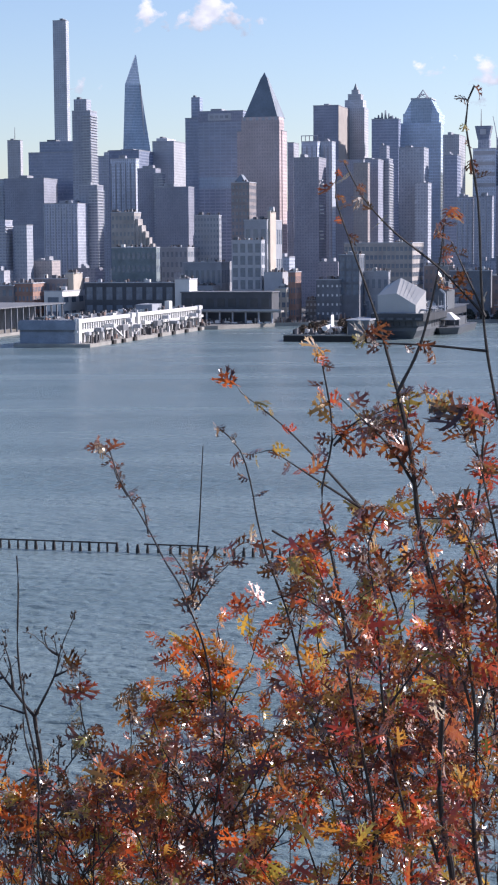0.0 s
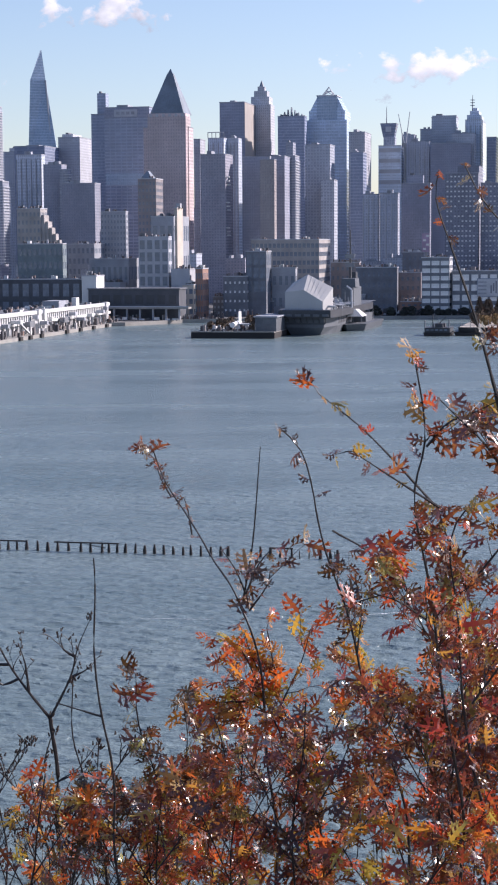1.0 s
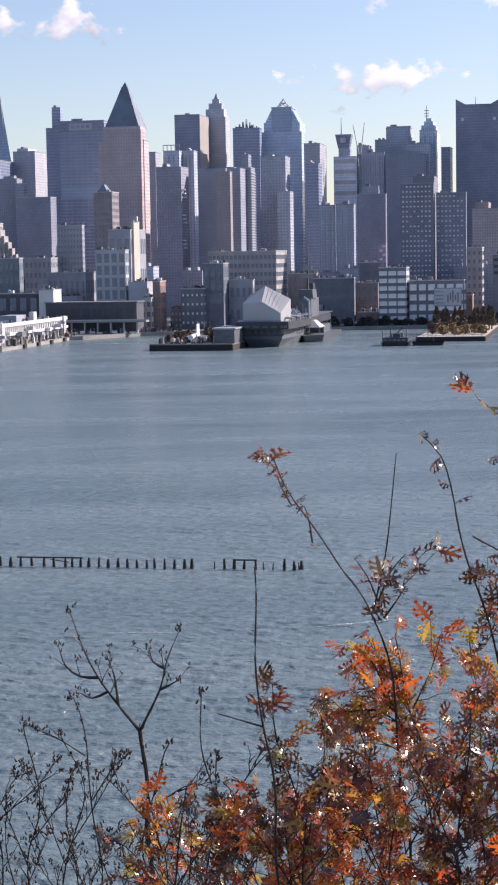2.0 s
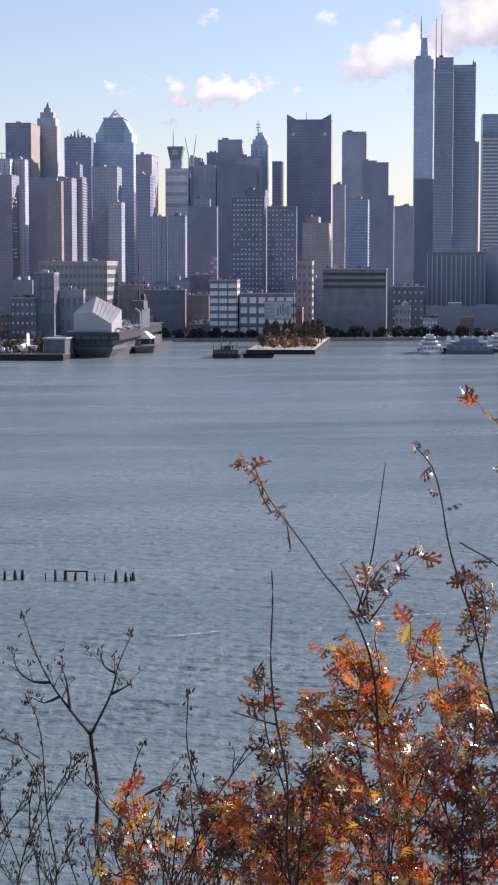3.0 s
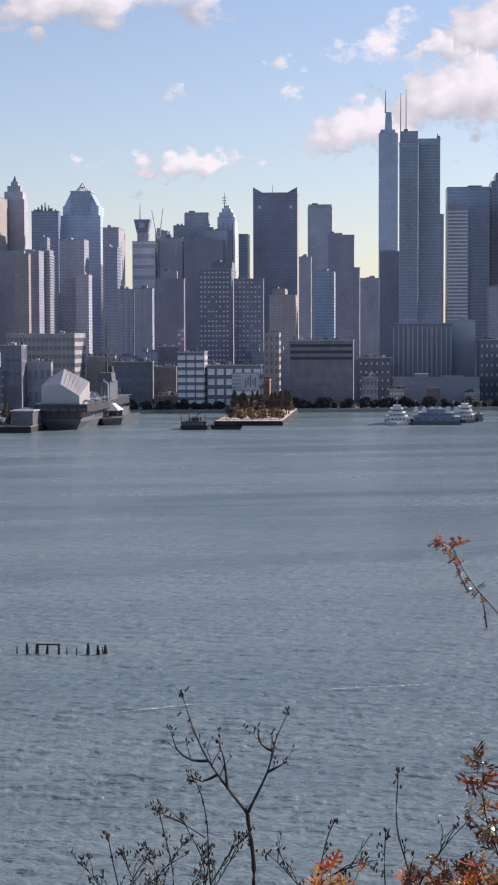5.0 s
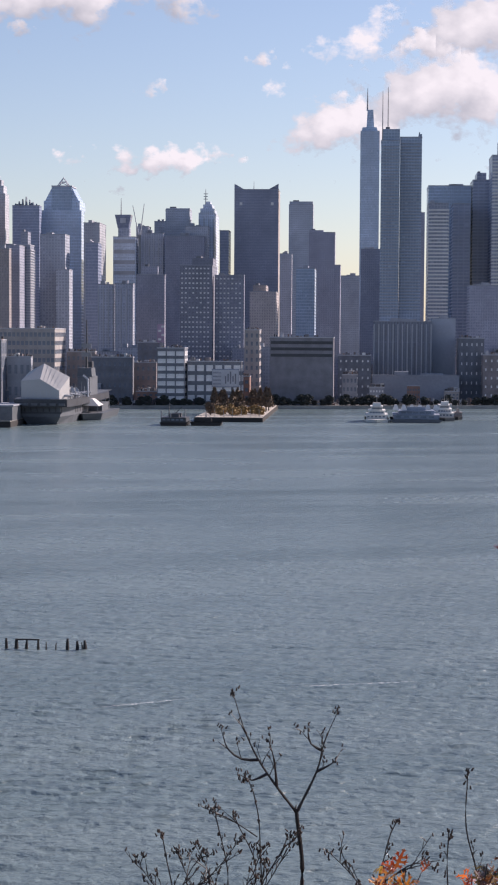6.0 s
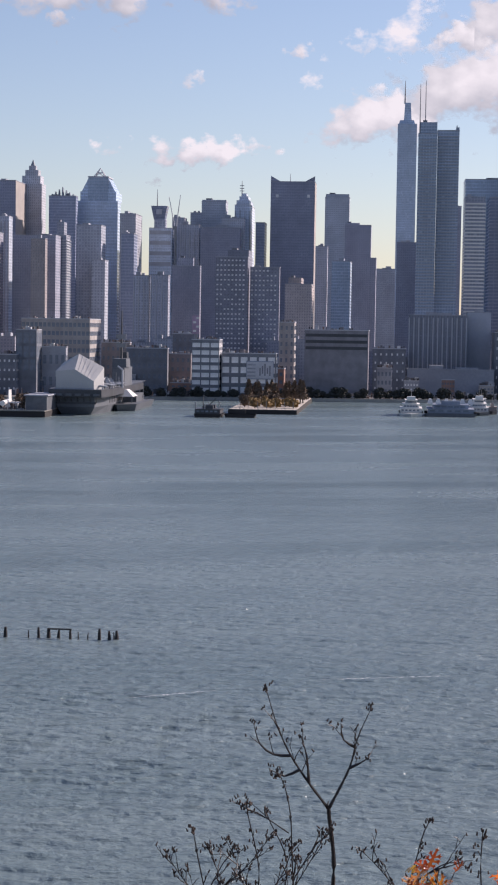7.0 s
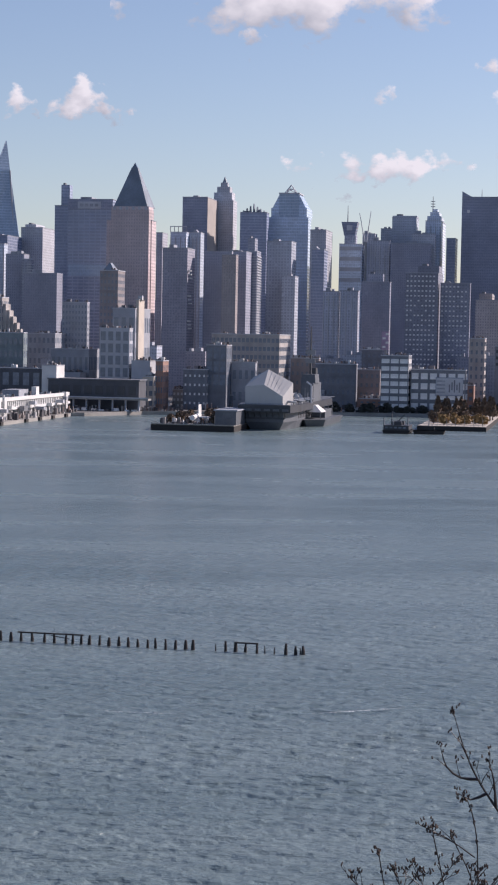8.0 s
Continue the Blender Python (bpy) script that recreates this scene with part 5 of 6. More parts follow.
# ---- near saplings on the slope ----
def leaf_material(name, stops, glow_share):
    """Glossy autumn leaves: each leaf takes its own colour from the stops, with blotches, and lets the light through."""
    m, nt, bsdf = material(name)
    geo, info = nt.nodes.new("ShaderNodeNewGeometry"), nt.nodes.new("ShaderNodeObjectInfo")
    pick = maths(nt, "FRACT", maths(nt, "ADD", maths(nt, "MULTIPLY", geo.outputs["Random Per Island"], 7.13), maths(nt, "MULTIPLY", info.outputs["Random"], 3.77)))
    base = ramp(nt, pick, [(i / len(stops), c) for i, c in enumerate(stops)], True)
    co = object_coords(nt)
    spot, blotch = noise_of(nt, 60, 4, co), noise_of(nt, 18, 3, co)
    colour = mixed(nt, maths(nt, "MULTIPLY", spot, 0.3), base, (0.06, 0.03, 0.015))
    colour = mixed(nt, maths(nt, "MULTIPLY", maths(nt, "GREATER_THAN", blotch, 0.56), 0.35), colour, (0.50, 0.24, 0.04))
    nt.links.new(colour, bsdf.inputs["Base Color"])
    bsdf.inputs["Roughness"].default_value = 0.3
    bsdf.inputs["Specular IOR Level"].default_value = 0.8
    bsdf.inputs["Coat Weight"].default_value, bsdf.inputs["Coat Roughness"].default_value = 1.0, 0.2
    bumped(nt, bsdf, spot, 0.4, 0.005)
    glow = nt.nodes.new("ShaderNodeBsdfTranslucent")
    nt.links.new(mixed(nt, 0.15, colour, (0.95, 0.25, 0.05)), glow.inputs[0])
    mix = nt.nodes.new("ShaderNodeMixShader")
    mix.inputs[0].default_value = glow_share
    nt.links.new(bsdf.outputs[0], mix.inputs[1])
    nt.links.new(glow.outputs[0], mix.inputs[2])
    nt.links.new(mix.outputs[0], nt.nodes["Material Output"].inputs[0])
    return m


LEAF = {
    "amber": leaf_material("amber_oak_leaf", [(0.70, 0.28, 0.04), (0.74, 0.16, 0.03), (0.62, 0.44, 0.06), (0.40, 0.07, 0.03), (0.66, 0.10, 0.03), (0.42, 0.40, 0.06), (0.12, 0.04, 0.025), (0.72, 0.36, 0.05)], 0.5),
    "red": leaf_material("red_oak_leaf", [(0.62, 0.07, 0.03), (0.20, 0.035, 0.03), (0.70, 0.16, 0.04), (0.07, 0.025, 0.024), (0.40, 0.045, 0.03), (0.15, 0.05, 0.04), (0.55, 0.32, 0.06), (0.04, 0.025, 0.022), (0.10, 0.035, 0.03), (0.30, 0.28, 0.06)], 0.45),
    "brown": leaf_material("brown_oak_leaf", [(0.10, 0.035, 0.028), (0.19, 0.06, 0.045), (0.035, 0.022, 0.02), (0.28, 0.075, 0.05), (0.07, 0.05, 0.03), (0.42, 0.10, 0.04), (0.06, 0.03, 0.026), (0.30, 0.20, 0.07)], 0.38),
    "green": leaf_material("greenish_oak_leaf", [(0.06, 0.065, 0.03), (0.03, 0.024, 0.022), (0.30, 0.29, 0.06), (0.09, 0.03, 0.025), (0.40, 0.06, 0.03), (0.045, 0.05, 0.03), (0.05, 0.03, 0.026), (0.07, 0.06, 0.035)], 0.4),
}


def leaf_tone(label):
    for word, tone in (("yellow", "amber"), ("amber", "amber"), ("red, orange", "red"), ("russet", "brown"), ("orange", "amber"), ("brown", "brown"), ("dark", "green"), ("green", "green"), ("bunched", "brown")):
        if word in label:
            return tone
    return "red"


BARK = plain("dark_twig_bark", (0.022, 0.019, 0.019), 0.5, scale=30, vary=0.5, bump=0.5, depth=0.003)
SEED = plain("dry_seed_heads", (0.04, 0.026, 0.02), 0.8, scale=40, vary=0.4)


def leaf_shape(r, crumpled):
    """A pin-oak leaf, one unit long: a narrow blade with three pairs of slender toothed lobes, deep bays between them, and an end lobe."""
    fold, curl, twist = r.uniform(0.05, 0.45), r.uniform(-0.6, 0.8), r.uniform(-0.5, 0.5)
    if crumpled:
        fold, curl, twist = r.uniform(0.4, 0.9), r.choice((-1, 1)) * r.uniform(0.6, 1.3), r.uniform(-1.0, 1.0)

    def lift(x, u):
        bend = curl * u
        return (x / (1 + 0.25 * fold), u * (1 - 0.12 * bend * bend), fold * abs(x) + 0.5 * bend * u + twist * x * u)

    stations = (0.0, 0.15, 0.25, 0.36, 0.47, 0.58, 0.68, 0.79)
    half = (0.014, 0.075, 0.095, 0.08, 0.11, 0.08, 0.095, 0.07)
    verts = [lift(-0.008, -0.22), lift(0.008, -0.22)]
    for u, h in zip(stations, half):
        verts += [lift(-h, u), lift(h, u)]
    faces = [(2 * i, 2 * i + 1, 2 * i + 3, 2 * i + 2) for i in range(len(stations))]

    def lobe(a, b, x, u, angle, long):
        """A lobe from the edge a-b, whose middle is (x, u)."""
        dx, du = math.sin(angle), math.cos(angle)

        def at(f, s):
            return lift(x + dx * long * f + du * s, u + du * long * f - dx * s)

        n = len(verts)
        w = 0.062
        verts.extend([at(0.5, -w), at(0.5, w), at(0.74, 0), at(0.84, -0.15), at(0.8, 0.14), at(1.1, r.uniform(-0.04, 0.04))])
        faces.extend([(a, b, n + 1, n), (n, n + 1, n + 2), (n, n + 2, n + 3), (n + 1, n + 4, n + 2), (n, n + 5, n + 1)])

    for i, (angle, long) in enumerate(((88, 0.26), (74, 0.44), (58, 0.38))):
        for side in (-1, 1):
            k = 4 + 4 * i + (1 if side > 0 else 0)
            lobe(k + 2, k, side * 0.08, (stations[2 * i + 1] + stations[2 * i + 2]) / 2, side * radians(angle + r.uniform(-10, 10)), long * r.uniform(0.8, 1.15))
    lobe(16, 17, 0.0, 0.79, r.uniform(-0.15, 0.15), 0.3)
    return verts, faces


lr = random.Random(3)
LEAVES = [leaf_shape(lr, i % 2) for i in range(12)]
LEAF_MESHES = {}
for tone, leaf_mat in LEAF.items():
    LEAF_MESHES[tone] = []
    for verts, faces in LEAVES:
        mesh = bpy.data.meshes.new("leaf")
        mesh.from_pydata(verts, [], faces)
        mesh.materials.append(leaf_mat)
        LEAF_MESHES[tone].append(mesh)


def ground_z(y):
    for (y0, z0), (y1, z1) in zip(profile, profile[1:]):
        if y0 <= y <= y1:
            return z0 + (z1 - z0) * (y - y0) / (y1 - y0)
    return 60.0


def smooth_path(points, step=0.06):
    """A curve through the points, resampled."""
    ps = [Vector(p) for p in points]
    full = [ps[0] * 2 - ps[1]] + ps + [ps[-1] * 2 - ps[-2]]
    out = []
    for i in range(1, len(full) - 2):
        a, b, c, d = full[i - 1:i + 3]
        n = max(2, int((c - b).length / step))
        for k in range(n):
            t = k / n
            out.append(0.5 * ((2 * b) + (c - a) * t + (2 * a - 5 * b + 4 * c - d) * t * t + (3 * b - a - 3 * c + d) * t ** 3))
    out.append(ps[-1])
    return out


def add_limb(bm, path, r0, r1, sides=6):
    n = len(path)
    rings = []
    for i, p in enumerate(path):
        way = path[min(i + 1, n - 1)] - path[max(i - 1, 0)]
        q = way.to_track_quat("Z", "Y").to_matrix()
        f = i / (n - 1)
        rad = (r0 + (r1 - r0) * f) * (1 + 0.12 * math.sin(i * 2.3))
        rings.append([bm.verts.new(p + q @ Vector((rad * math.cos(6.2832 * k / sides), rad * math.sin(6.2832 * k / sides), 0))) for k in range(sides)])
    for a, b in zip(rings, rings[1:]):
        for k in range(sides):
            j = (k + 1) % sides
            bm.faces.new((a[k], a[j], b[j], b[k]))
    bm.faces.new(rings[-1])


sap_rng = random.Random(21)


def sapling(label, main, rad, leaf, start, branches):
    """A young tree: its stem, limbs, twigs and leaves. leaf: how leafy; below 0: bare, with seed heads."""
    r, tone = sap_rng, leaf_tone(label)
    rad *= 0.8 if leaf > 0 else 1.0
    base = Vector(main[0])
    gz = ground_z(base.y) - 0.1
    root = empty("sapling", base.x, base.y, gz)
    tagged(root, label, "young tree", "saplings on the slope")
    off = Vector((base.x, base.y, gz))
    trunk = smooth_path([(base.x + 0.03, base.y, gz)] + main)
    ph = r.uniform(0, 6.28)
    trunk = [p - off + Vector((0.016 * math.sin(k * 0.42 + ph), 0, 0.0)) * min(1, k / 8) * min(1, (len(trunk) - 1 - k) / 6) for k, p in enumerate(trunk)]
    bm = bmesh.new()
    forked = bool(branches) and (Vector(branches[0][0][0]) - Vector(main[-1])).length < 0.05
    add_limb(bm, trunk, rad * 1.2, rad * 0.6 if forked else 0.0032, 7)
    part("trunk", bm, BARK, root)
    limbs = [(trunk, start, rad)]
    for b, first in branches:
        path = [p - off for p in smooth_path(b, 0.04)]
        bm = bmesh.new()
        add_limb(bm, path, max(0.0042, rad * 0.5), 0.0022, 6)
        part("limb", bm, BARK, root)
        limbs.append((path, first if leaf > 0 else 0.3, rad * 0.5))
    twigs, seeds, sites = bmesh.new(), bmesh.new(), []
    amount = abs(leaf)
    for path, first, rr in limbs:
        n = len(path)
        for i in range(min(n, int(n * first)), n):
            f = i / n
            chance = amount * (1.0 if leaf > 0 else 1.0) * (1 - 0.45 * f if leaf > 0 else 1)
            if r.random() > chance:
                continue
            d = path[min(i + 1, n - 1)] - path[max(i - 1, 0)]
            d.normalize()
            side = Vector((r.gauss(0, 1), r.gauss(0, 0.8), r.gauss(0.1, 0.4)))
            side = (side - d * side.dot(d)).normalized()
            way = (side * r.uniform(0.5, 1.0) + d * (0.7 if leaf > 0 else 1.0) + Vector((0, 0, 0.2 if leaf > 0 else 0.45))).normalized()
            length = r.uniform(0.06, 0.32) * (1.15 - 0.5 * f) * (1 if leaf > 0 else 0.75) * max(0.25, min(1.0, (1 - f) * 4))
            tp = [path[i]]
            k = max(3, int(length / 0.045))
            for s in range(k):
                way = (way + Vector((r.gauss(0, 0.16), r.gauss(0, 0.16), r.gauss(0.03, 0.12)))).normalized()
                tp.append(tp[-1] + way * length / k)
                if leaf > 0 and r.random() < 0.58:
                    sites.append((tp[-1], way, 1.0))
            thick = 0.0026 if leaf > 0 else 0.0036
            add_limb(twigs, tp, thick, thick * 0.45, 4)
            if leaf < 0:
                for q in tp[1:-1]:
                    if r.random() < 0.5:
                        w2 = (way + Vector((r.gauss(0, 0.7), r.gauss(0, 0.5), r.gauss(0.3, 0.3)))).normalized() * length * r.uniform(0.25, 0.5)
                        add_limb(twigs, [q, q + w2 * 0.5 + Vector((0, 0, 0.006)), q + w2], 0.0026, 0.0014, 4)
            if leaf > 0:
                sites += [(tp[-1], way, 1.0)] * r.choice((1, 2, 3))
            elif leaf < 0:
                for _ in range(r.randint(1, 4)):
                    q = tp[-1] + Vector((r.gauss(0, 0.012), r.gauss(0, 0.012), r.gauss(0, 0.012)))
                    add_tube(seeds, q, q + Vector((r.gauss(0, 0.008), r.gauss(0, 0.008), 0.018)), 0.006, 0.003, 5)
        if leaf > 0 and first < 1:
            for j in range(6):
                sites.append((path[max(0, n - 1 - j)], Vector((r.gauss(0, 1), r.gauss(0, 1), 0.3)).normalized(), 0.1 if first > 0.8 else 0.6))
        elif leaf < 0:
            for _ in range(6):
                q = path[-1] + Vector((r.gauss(0, 0.016), r.gauss(0, 0.016), r.gauss(0, 0.016)))
                add_tube(seeds, q, q + Vector((r.gauss(0, 0.008), r.gauss(0, 0.008), 0.02)), 0.006, 0.003, 5)
    tagged(part("twig_growth", twigs, BARK, root), kind="stuff")
    if leaf < 0:
        tagged(part("seed_head", seeds, SEED, root), kind="stuff")
    else:
        seeds.free()
    verts, faces = [], []
    keep = set(r.sample(range(len(sites)), min(len(sites), 42)))
    for i, (p, way, k) in enumerate(sites):
        v = r.randrange(len(LEAVES))
        aim_ = (way * 0.5 + Vector((r.gauss(0, 0.6), r.gauss(0, 0.6), r.gauss(-0.35, 0.5)))).normalized()
        q = aim_.to_track_quat("Y", "Z") @ Euler((0, r.uniform(0, 6.28), 0)).to_quaternion()
        size = r.uniform(0.05, 0.085) if r.random() < 0.6 else r.uniform(0.085, 0.125)
        size *= 0.55 + 0.45 * k
        if i in keep:
            ob = new("leaf", LEAF_MESHES[tone][v])
            ob.parent, ob.rotation_mode = root, "QUATERNION"
            ob.location, ob.rotation_quaternion, ob.scale = p, q, (size, size, size)
        else:
            b0 = len(verts)
            verts += [tuple(p + q @ (Vector(c) * size)) for c in LEAVES[v][0]]
            faces += [tuple(b0 + k for k in f) for f in LEAVES[v][1]]
    if verts:
        mesh = bpy.data.meshes.new("foliage")
        mesh.from_pydata(verts, [], faces)
        mesh.materials.append(LEAF[tone])
        ob = new("foliage", mesh)
        ob.parent = root
        tagged(ob, kind="stuff")
    return root


sapling("tall young oak with a forked top and sparse russet leaves", [(0.73, 6.40, 65.36), (0.70, 6.40, 66.04), (0.66, 6.40, 66.75), (0.60, 6.40, 67.14), (0.53, 6.40, 67.49)], 0.017, 0.5, 0.35, [([(0.53, 6.40, 67.49), (0.46, 6.40, 67.74), (0.37, 6.40, 68.00), (0.31, 6.40, 68.18), (0.32, 6.40, 68.28)], 0.97), ([(0.52, 6.30, 67.50), (0.60, 6.30, 67.67), (0.66, 6.30, 67.92), (0.68, 6.30, 68.08)], 0.93), ([(0.59, 6.40, 67.16), (0.50, 6.40, 67.30), (0.40, 6.40, 67.40), (0.32, 6.40, 67.48)], 0.15)])
sapling("slender young oak with a bare upper stem, green-tipped leaves", [(0.86, 5.80, 65.60), (0.83, 5.80, 66.60), (0.81, 5.80, 67.25), (0.78, 5.80, 67.67), (0.74, 5.80, 68.02), (0.69, 5.80, 68.39), (0.72, 5.80, 68.51)], 0.013, 0.5, 0.97, [([(0.76, 5.80, 67.78), (0.62, 5.80, 67.93), (0.47, 5.80, 68.05), (0.37, 5.80, 68.16), (0.31, 5.80, 68.27)], 0.98), ([(0.77, 5.80, 67.67), (0.58, 5.80, 67.69), (0.38, 5.80, 67.70)], 0.9), ([(0.76, 5.80, 67.78), (0.71, 5.80, 67.89), (0.65, 5.80, 68.02)], 0.97), ([(0.82, 5.80, 66.98), (0.77, 5.80, 67.20), (0.71, 5.80, 67.46)], 0.2), ([(0.83, 5.80, 66.79), (0.75, 5.80, 66.98), (0.66, 5.80, 67.16)], 0.2)])
sapling("young oak with dark curled leaves along its stem", [(0.50, 8.00, 64.75), (0.40, 8.00, 65.55), (0.21, 8.00, 66.18), (0.09, 8.00, 66.59), (0.03, 8.00, 66.90), (-0.04, 8.00, 67.11), (-0.14, 8.00, 67.22)], 0.013, 0.6, 0.62, [([(0.21, 8.00, 66.18), (0.23, 8.00, 66.39), (0.20, 8.00, 66.54)], 0.15), ([(0.10, 8.00, 66.75), (0.30, 8.00, 66.62), (0.45, 8.00, 66.39)], 0.15)])
sapling("young oak with a thin arching leader and bunched leaves", [(-0.13, 8.40, 64.54), (-0.16, 8.43, 65.62), (-0.28, 8.46, 66.30), (-0.42, 8.65, 66.54), (-0.62, 8.88, 66.81), (-0.70, 9.00, 67.01)], 0.013, 0.35, 0.985, [([(-0.28, 8.46, 66.35), (-0.24, 8.33, 66.65), (-0.21, 8.20, 67.11)], 1.1), ([(-0.61, 9.00, 66.77), (-0.66, 9.00, 66.86), (-0.68, 9.00, 66.92)], 0.9), ([(-0.51, 9.00, 66.58), (-0.53, 9.00, 66.71), (-0.55, 9.00, 66.77)], 0.9), ([(-0.27, 8.40, 66.39), (-0.21, 8.40, 66.53), (-0.14, 8.40, 66.61)], 0.15), ([(-0.27, 8.40, 66.39), (-0.32, 8.40, 66.51), (-0.38, 8.40, 66.60)], 0.15), ([(-0.26, 8.30, 66.33), (-0.18, 8.30, 66.44), (-0.16, 8.30, 66.52)], 0.15)])
sapling("young oak with red, orange and brown autumn leaves", [(0.82, 7.20, 65.07), (0.69, 7.20, 65.72), (0.62, 7.20, 66.27), (0.56, 7.20, 66.62), (0.45, 7.20, 66.96)], 0.016, 0.7, 0.25, [([(0.45, 7.25, 66.96), (0.27, 7.25, 67.16), (0.13, 7.25, 67.30), (-0.02, 7.25, 67.42)], 0.98), ([(0.44, 7.10, 66.98), (0.27, 7.10, 67.09), (0.09, 7.10, 67.21)], 0.8), ([(0.56, 7.20, 66.62), (0.72, 7.20, 66.82), (0.81, 7.20, 66.96)], 0.15)])
sapling("young oak with red, orange and brown autumn leaves", [(0.45, 6.60, 65.32), (0.43, 6.60, 66.09), (0.33, 6.60, 66.63), (0.28, 6.60, 67.05), (0.31, 6.60, 67.30), (0.27, 6.60, 67.58)], 0.013, 0.9, 0.3, [([(0.31, 6.60, 67.28), (0.41, 6.60, 67.38), (0.54, 6.60, 67.36)], 0.15), ([(0.33, 6.70, 66.61), (0.21, 6.70, 66.69), (0.10, 6.70, 66.72)], 0.15)])
sapling("young oak thick with orange and yellow leaves", [(0.17, 8.60, 64.45), (0.01, 8.60, 65.23), (-0.12, 8.60, 65.73), (-0.25, 8.60, 66.02), (-0.30, 8.60, 66.09)], 0.013, 1.0, 0.15, [([(-0.12, 8.60, 65.73), (-0.26, 8.60, 65.82), (-0.45, 8.60, 65.81)], 0.15), ([(0.01, 8.52, 65.34), (0.18, 8.52, 65.73), (0.31, 8.52, 65.95)], 0.15)])
sapling("young oak thick with orange and yellow leaves", [(0.12, 8.60, 64.45), (0.01, 8.60, 65.37), (-0.09, 8.60, 65.85), (-0.16, 8.60, 66.18)], 0.011, 1.0, 0.3, [([(-0.07, 8.60, 65.71), (-0.22, 8.60, 65.86), (-0.33, 8.60, 65.89)], 0.15), ([(-0.04, 8.69, 65.54), (-0.28, 8.69, 65.67), (-0.45, 8.69, 65.75)], 0.15), ([(-0.09, 8.52, 65.84), (0.00, 8.52, 66.03), (0.04, 8.52, 66.17)], 0.15), ([(-0.09, 8.60, 65.80), (-0.21, 8.60, 65.99), (-0.27, 8.60, 66.16)], 0.15)])
sapling("young oak with red, orange and brown autumn leaves", [(0.66, 7.00, 65.11), (0.57, 7.00, 65.97), (0.49, 7.00, 66.50), (0.47, 7.00, 66.86), (0.57, 7.00, 67.04)], 0.013, 1.0, 0.1, [([(0.53, 7.00, 66.32), (0.37, 7.00, 66.50), (0.26, 7.00, 66.77)], 0.15), ([(0.54, 6.90, 66.23), (0.69, 6.90, 66.45), (0.76, 6.90, 66.69)], 0.15)])
sapling("young oak with red, orange and brown autumn leaves", [(0.83, 6.20, 65.44), (0.78, 6.20, 66.20), (0.76, 6.20, 66.81), (0.80, 6.20, 67.30), (0.82, 6.20, 67.46)], 0.014, 1.0, 0.1, [([(0.77, 6.20, 66.40), (0.68, 6.20, 66.71), (0.62, 6.20, 66.91)], 0.15), ([(0.78, 6.20, 66.30), (0.86, 6.20, 66.61), (0.90, 6.20, 66.91)], 0.15)])
sapling("low young oak with rust-red leaves", [(-1.18, 8.50, 64.51), (-1.08, 8.50, 65.13), (-1.00, 8.50, 65.44)], 0.009, 0.35, 0.1, [([(-1.10, 8.40, 65.00), (-0.93, 8.40, 65.30), (-0.85, 8.40, 65.44)], 0.15)])
sapling("low young oak with dark curled leaves", [(-0.58, 8.20, 64.62), (-0.65, 8.20, 65.28), (-0.77, 8.20, 65.82), (-0.79, 8.20, 66.06)], 0.009, 0.8, 0.1, [([(-0.65, 8.20, 65.28), (-0.56, 8.20, 65.69), (-0.57, 8.20, 65.93)], 0.15), ([(-0.63, 8.30, 65.14), (-0.87, 8.30, 65.42), (-1.02, 8.30, 65.58)], 0.15)])
sapling("low young oak with red and brown leaves", [(-0.30, 7.90, 64.75), (-0.35, 7.90, 65.33), (-0.39, 7.90, 65.77), (-0.44, 7.90, 65.93)], 0.009, 1.0, 0.1, [([(-0.35, 7.90, 65.33), (-0.17, 7.90, 65.64), (-0.06, 7.90, 65.77)], 0.15), ([(-0.35, 8.00, 65.24), (-0.50, 8.00, 65.51), (-0.63, 8.00, 65.64)], 0.15)])
sapling("low young oak with bright red leaves", [(0.00, 7.20, 64.96), (-0.02, 7.20, 65.44), (-0.06, 7.20, 65.75), (-0.10, 7.20, 65.97)], 0.009, 1.0, 0.1, [([(-0.02, 7.20, 65.42), (0.17, 7.20, 65.68), (0.26, 7.20, 65.82)], 0.15), ([(-0.00, 7.10, 65.36), (-0.20, 7.10, 65.60), (-0.26, 7.10, 65.69)], 0.15)])
sapling("low young oak with amber leaves", [(0.28, 6.60, 65.14), (0.26, 6.60, 65.54), (0.20, 6.60, 65.81), (0.16, 6.60, 65.94)], 0.009, 1.0, 0.1, [([(0.27, 6.60, 65.54), (0.43, 6.60, 65.76), (0.54, 6.60, 65.89)], 0.15), ([(0.27, 6.50, 65.49), (0.07, 6.50, 65.67), (-0.01, 6.50, 65.80)], 0.15)])
sapling("low young oak with rust-brown leaves", [(-1.35, 8.00, 64.69), (-1.24, 8.00, 65.35), (-1.20, 8.00, 65.66)], 0.009, 0.3, 0.1, [([(-1.26, 8.00, 65.19), (-1.05, 8.00, 65.50), (-0.95, 8.00, 65.60)], 0.15), ([(-1.29, 8.10, 65.05), (-1.44, 8.10, 65.32), (-1.57, 8.10, 65.41)], 0.15)])
sapling("low young oak with orange leaves", [(-0.77, 7.80, 64.75), (-0.71, 7.80, 65.25), (-0.68, 7.80, 65.58)], 0.009, 1.0, 0.1, [([(-0.72, 7.80, 65.19), (-0.88, 7.80, 65.46), (-1.01, 7.80, 65.59)], 0.15), ([(-0.72, 7.70, 65.28), (-0.56, 7.70, 65.50), (-0.51, 7.70, 65.63)], 0.15)])
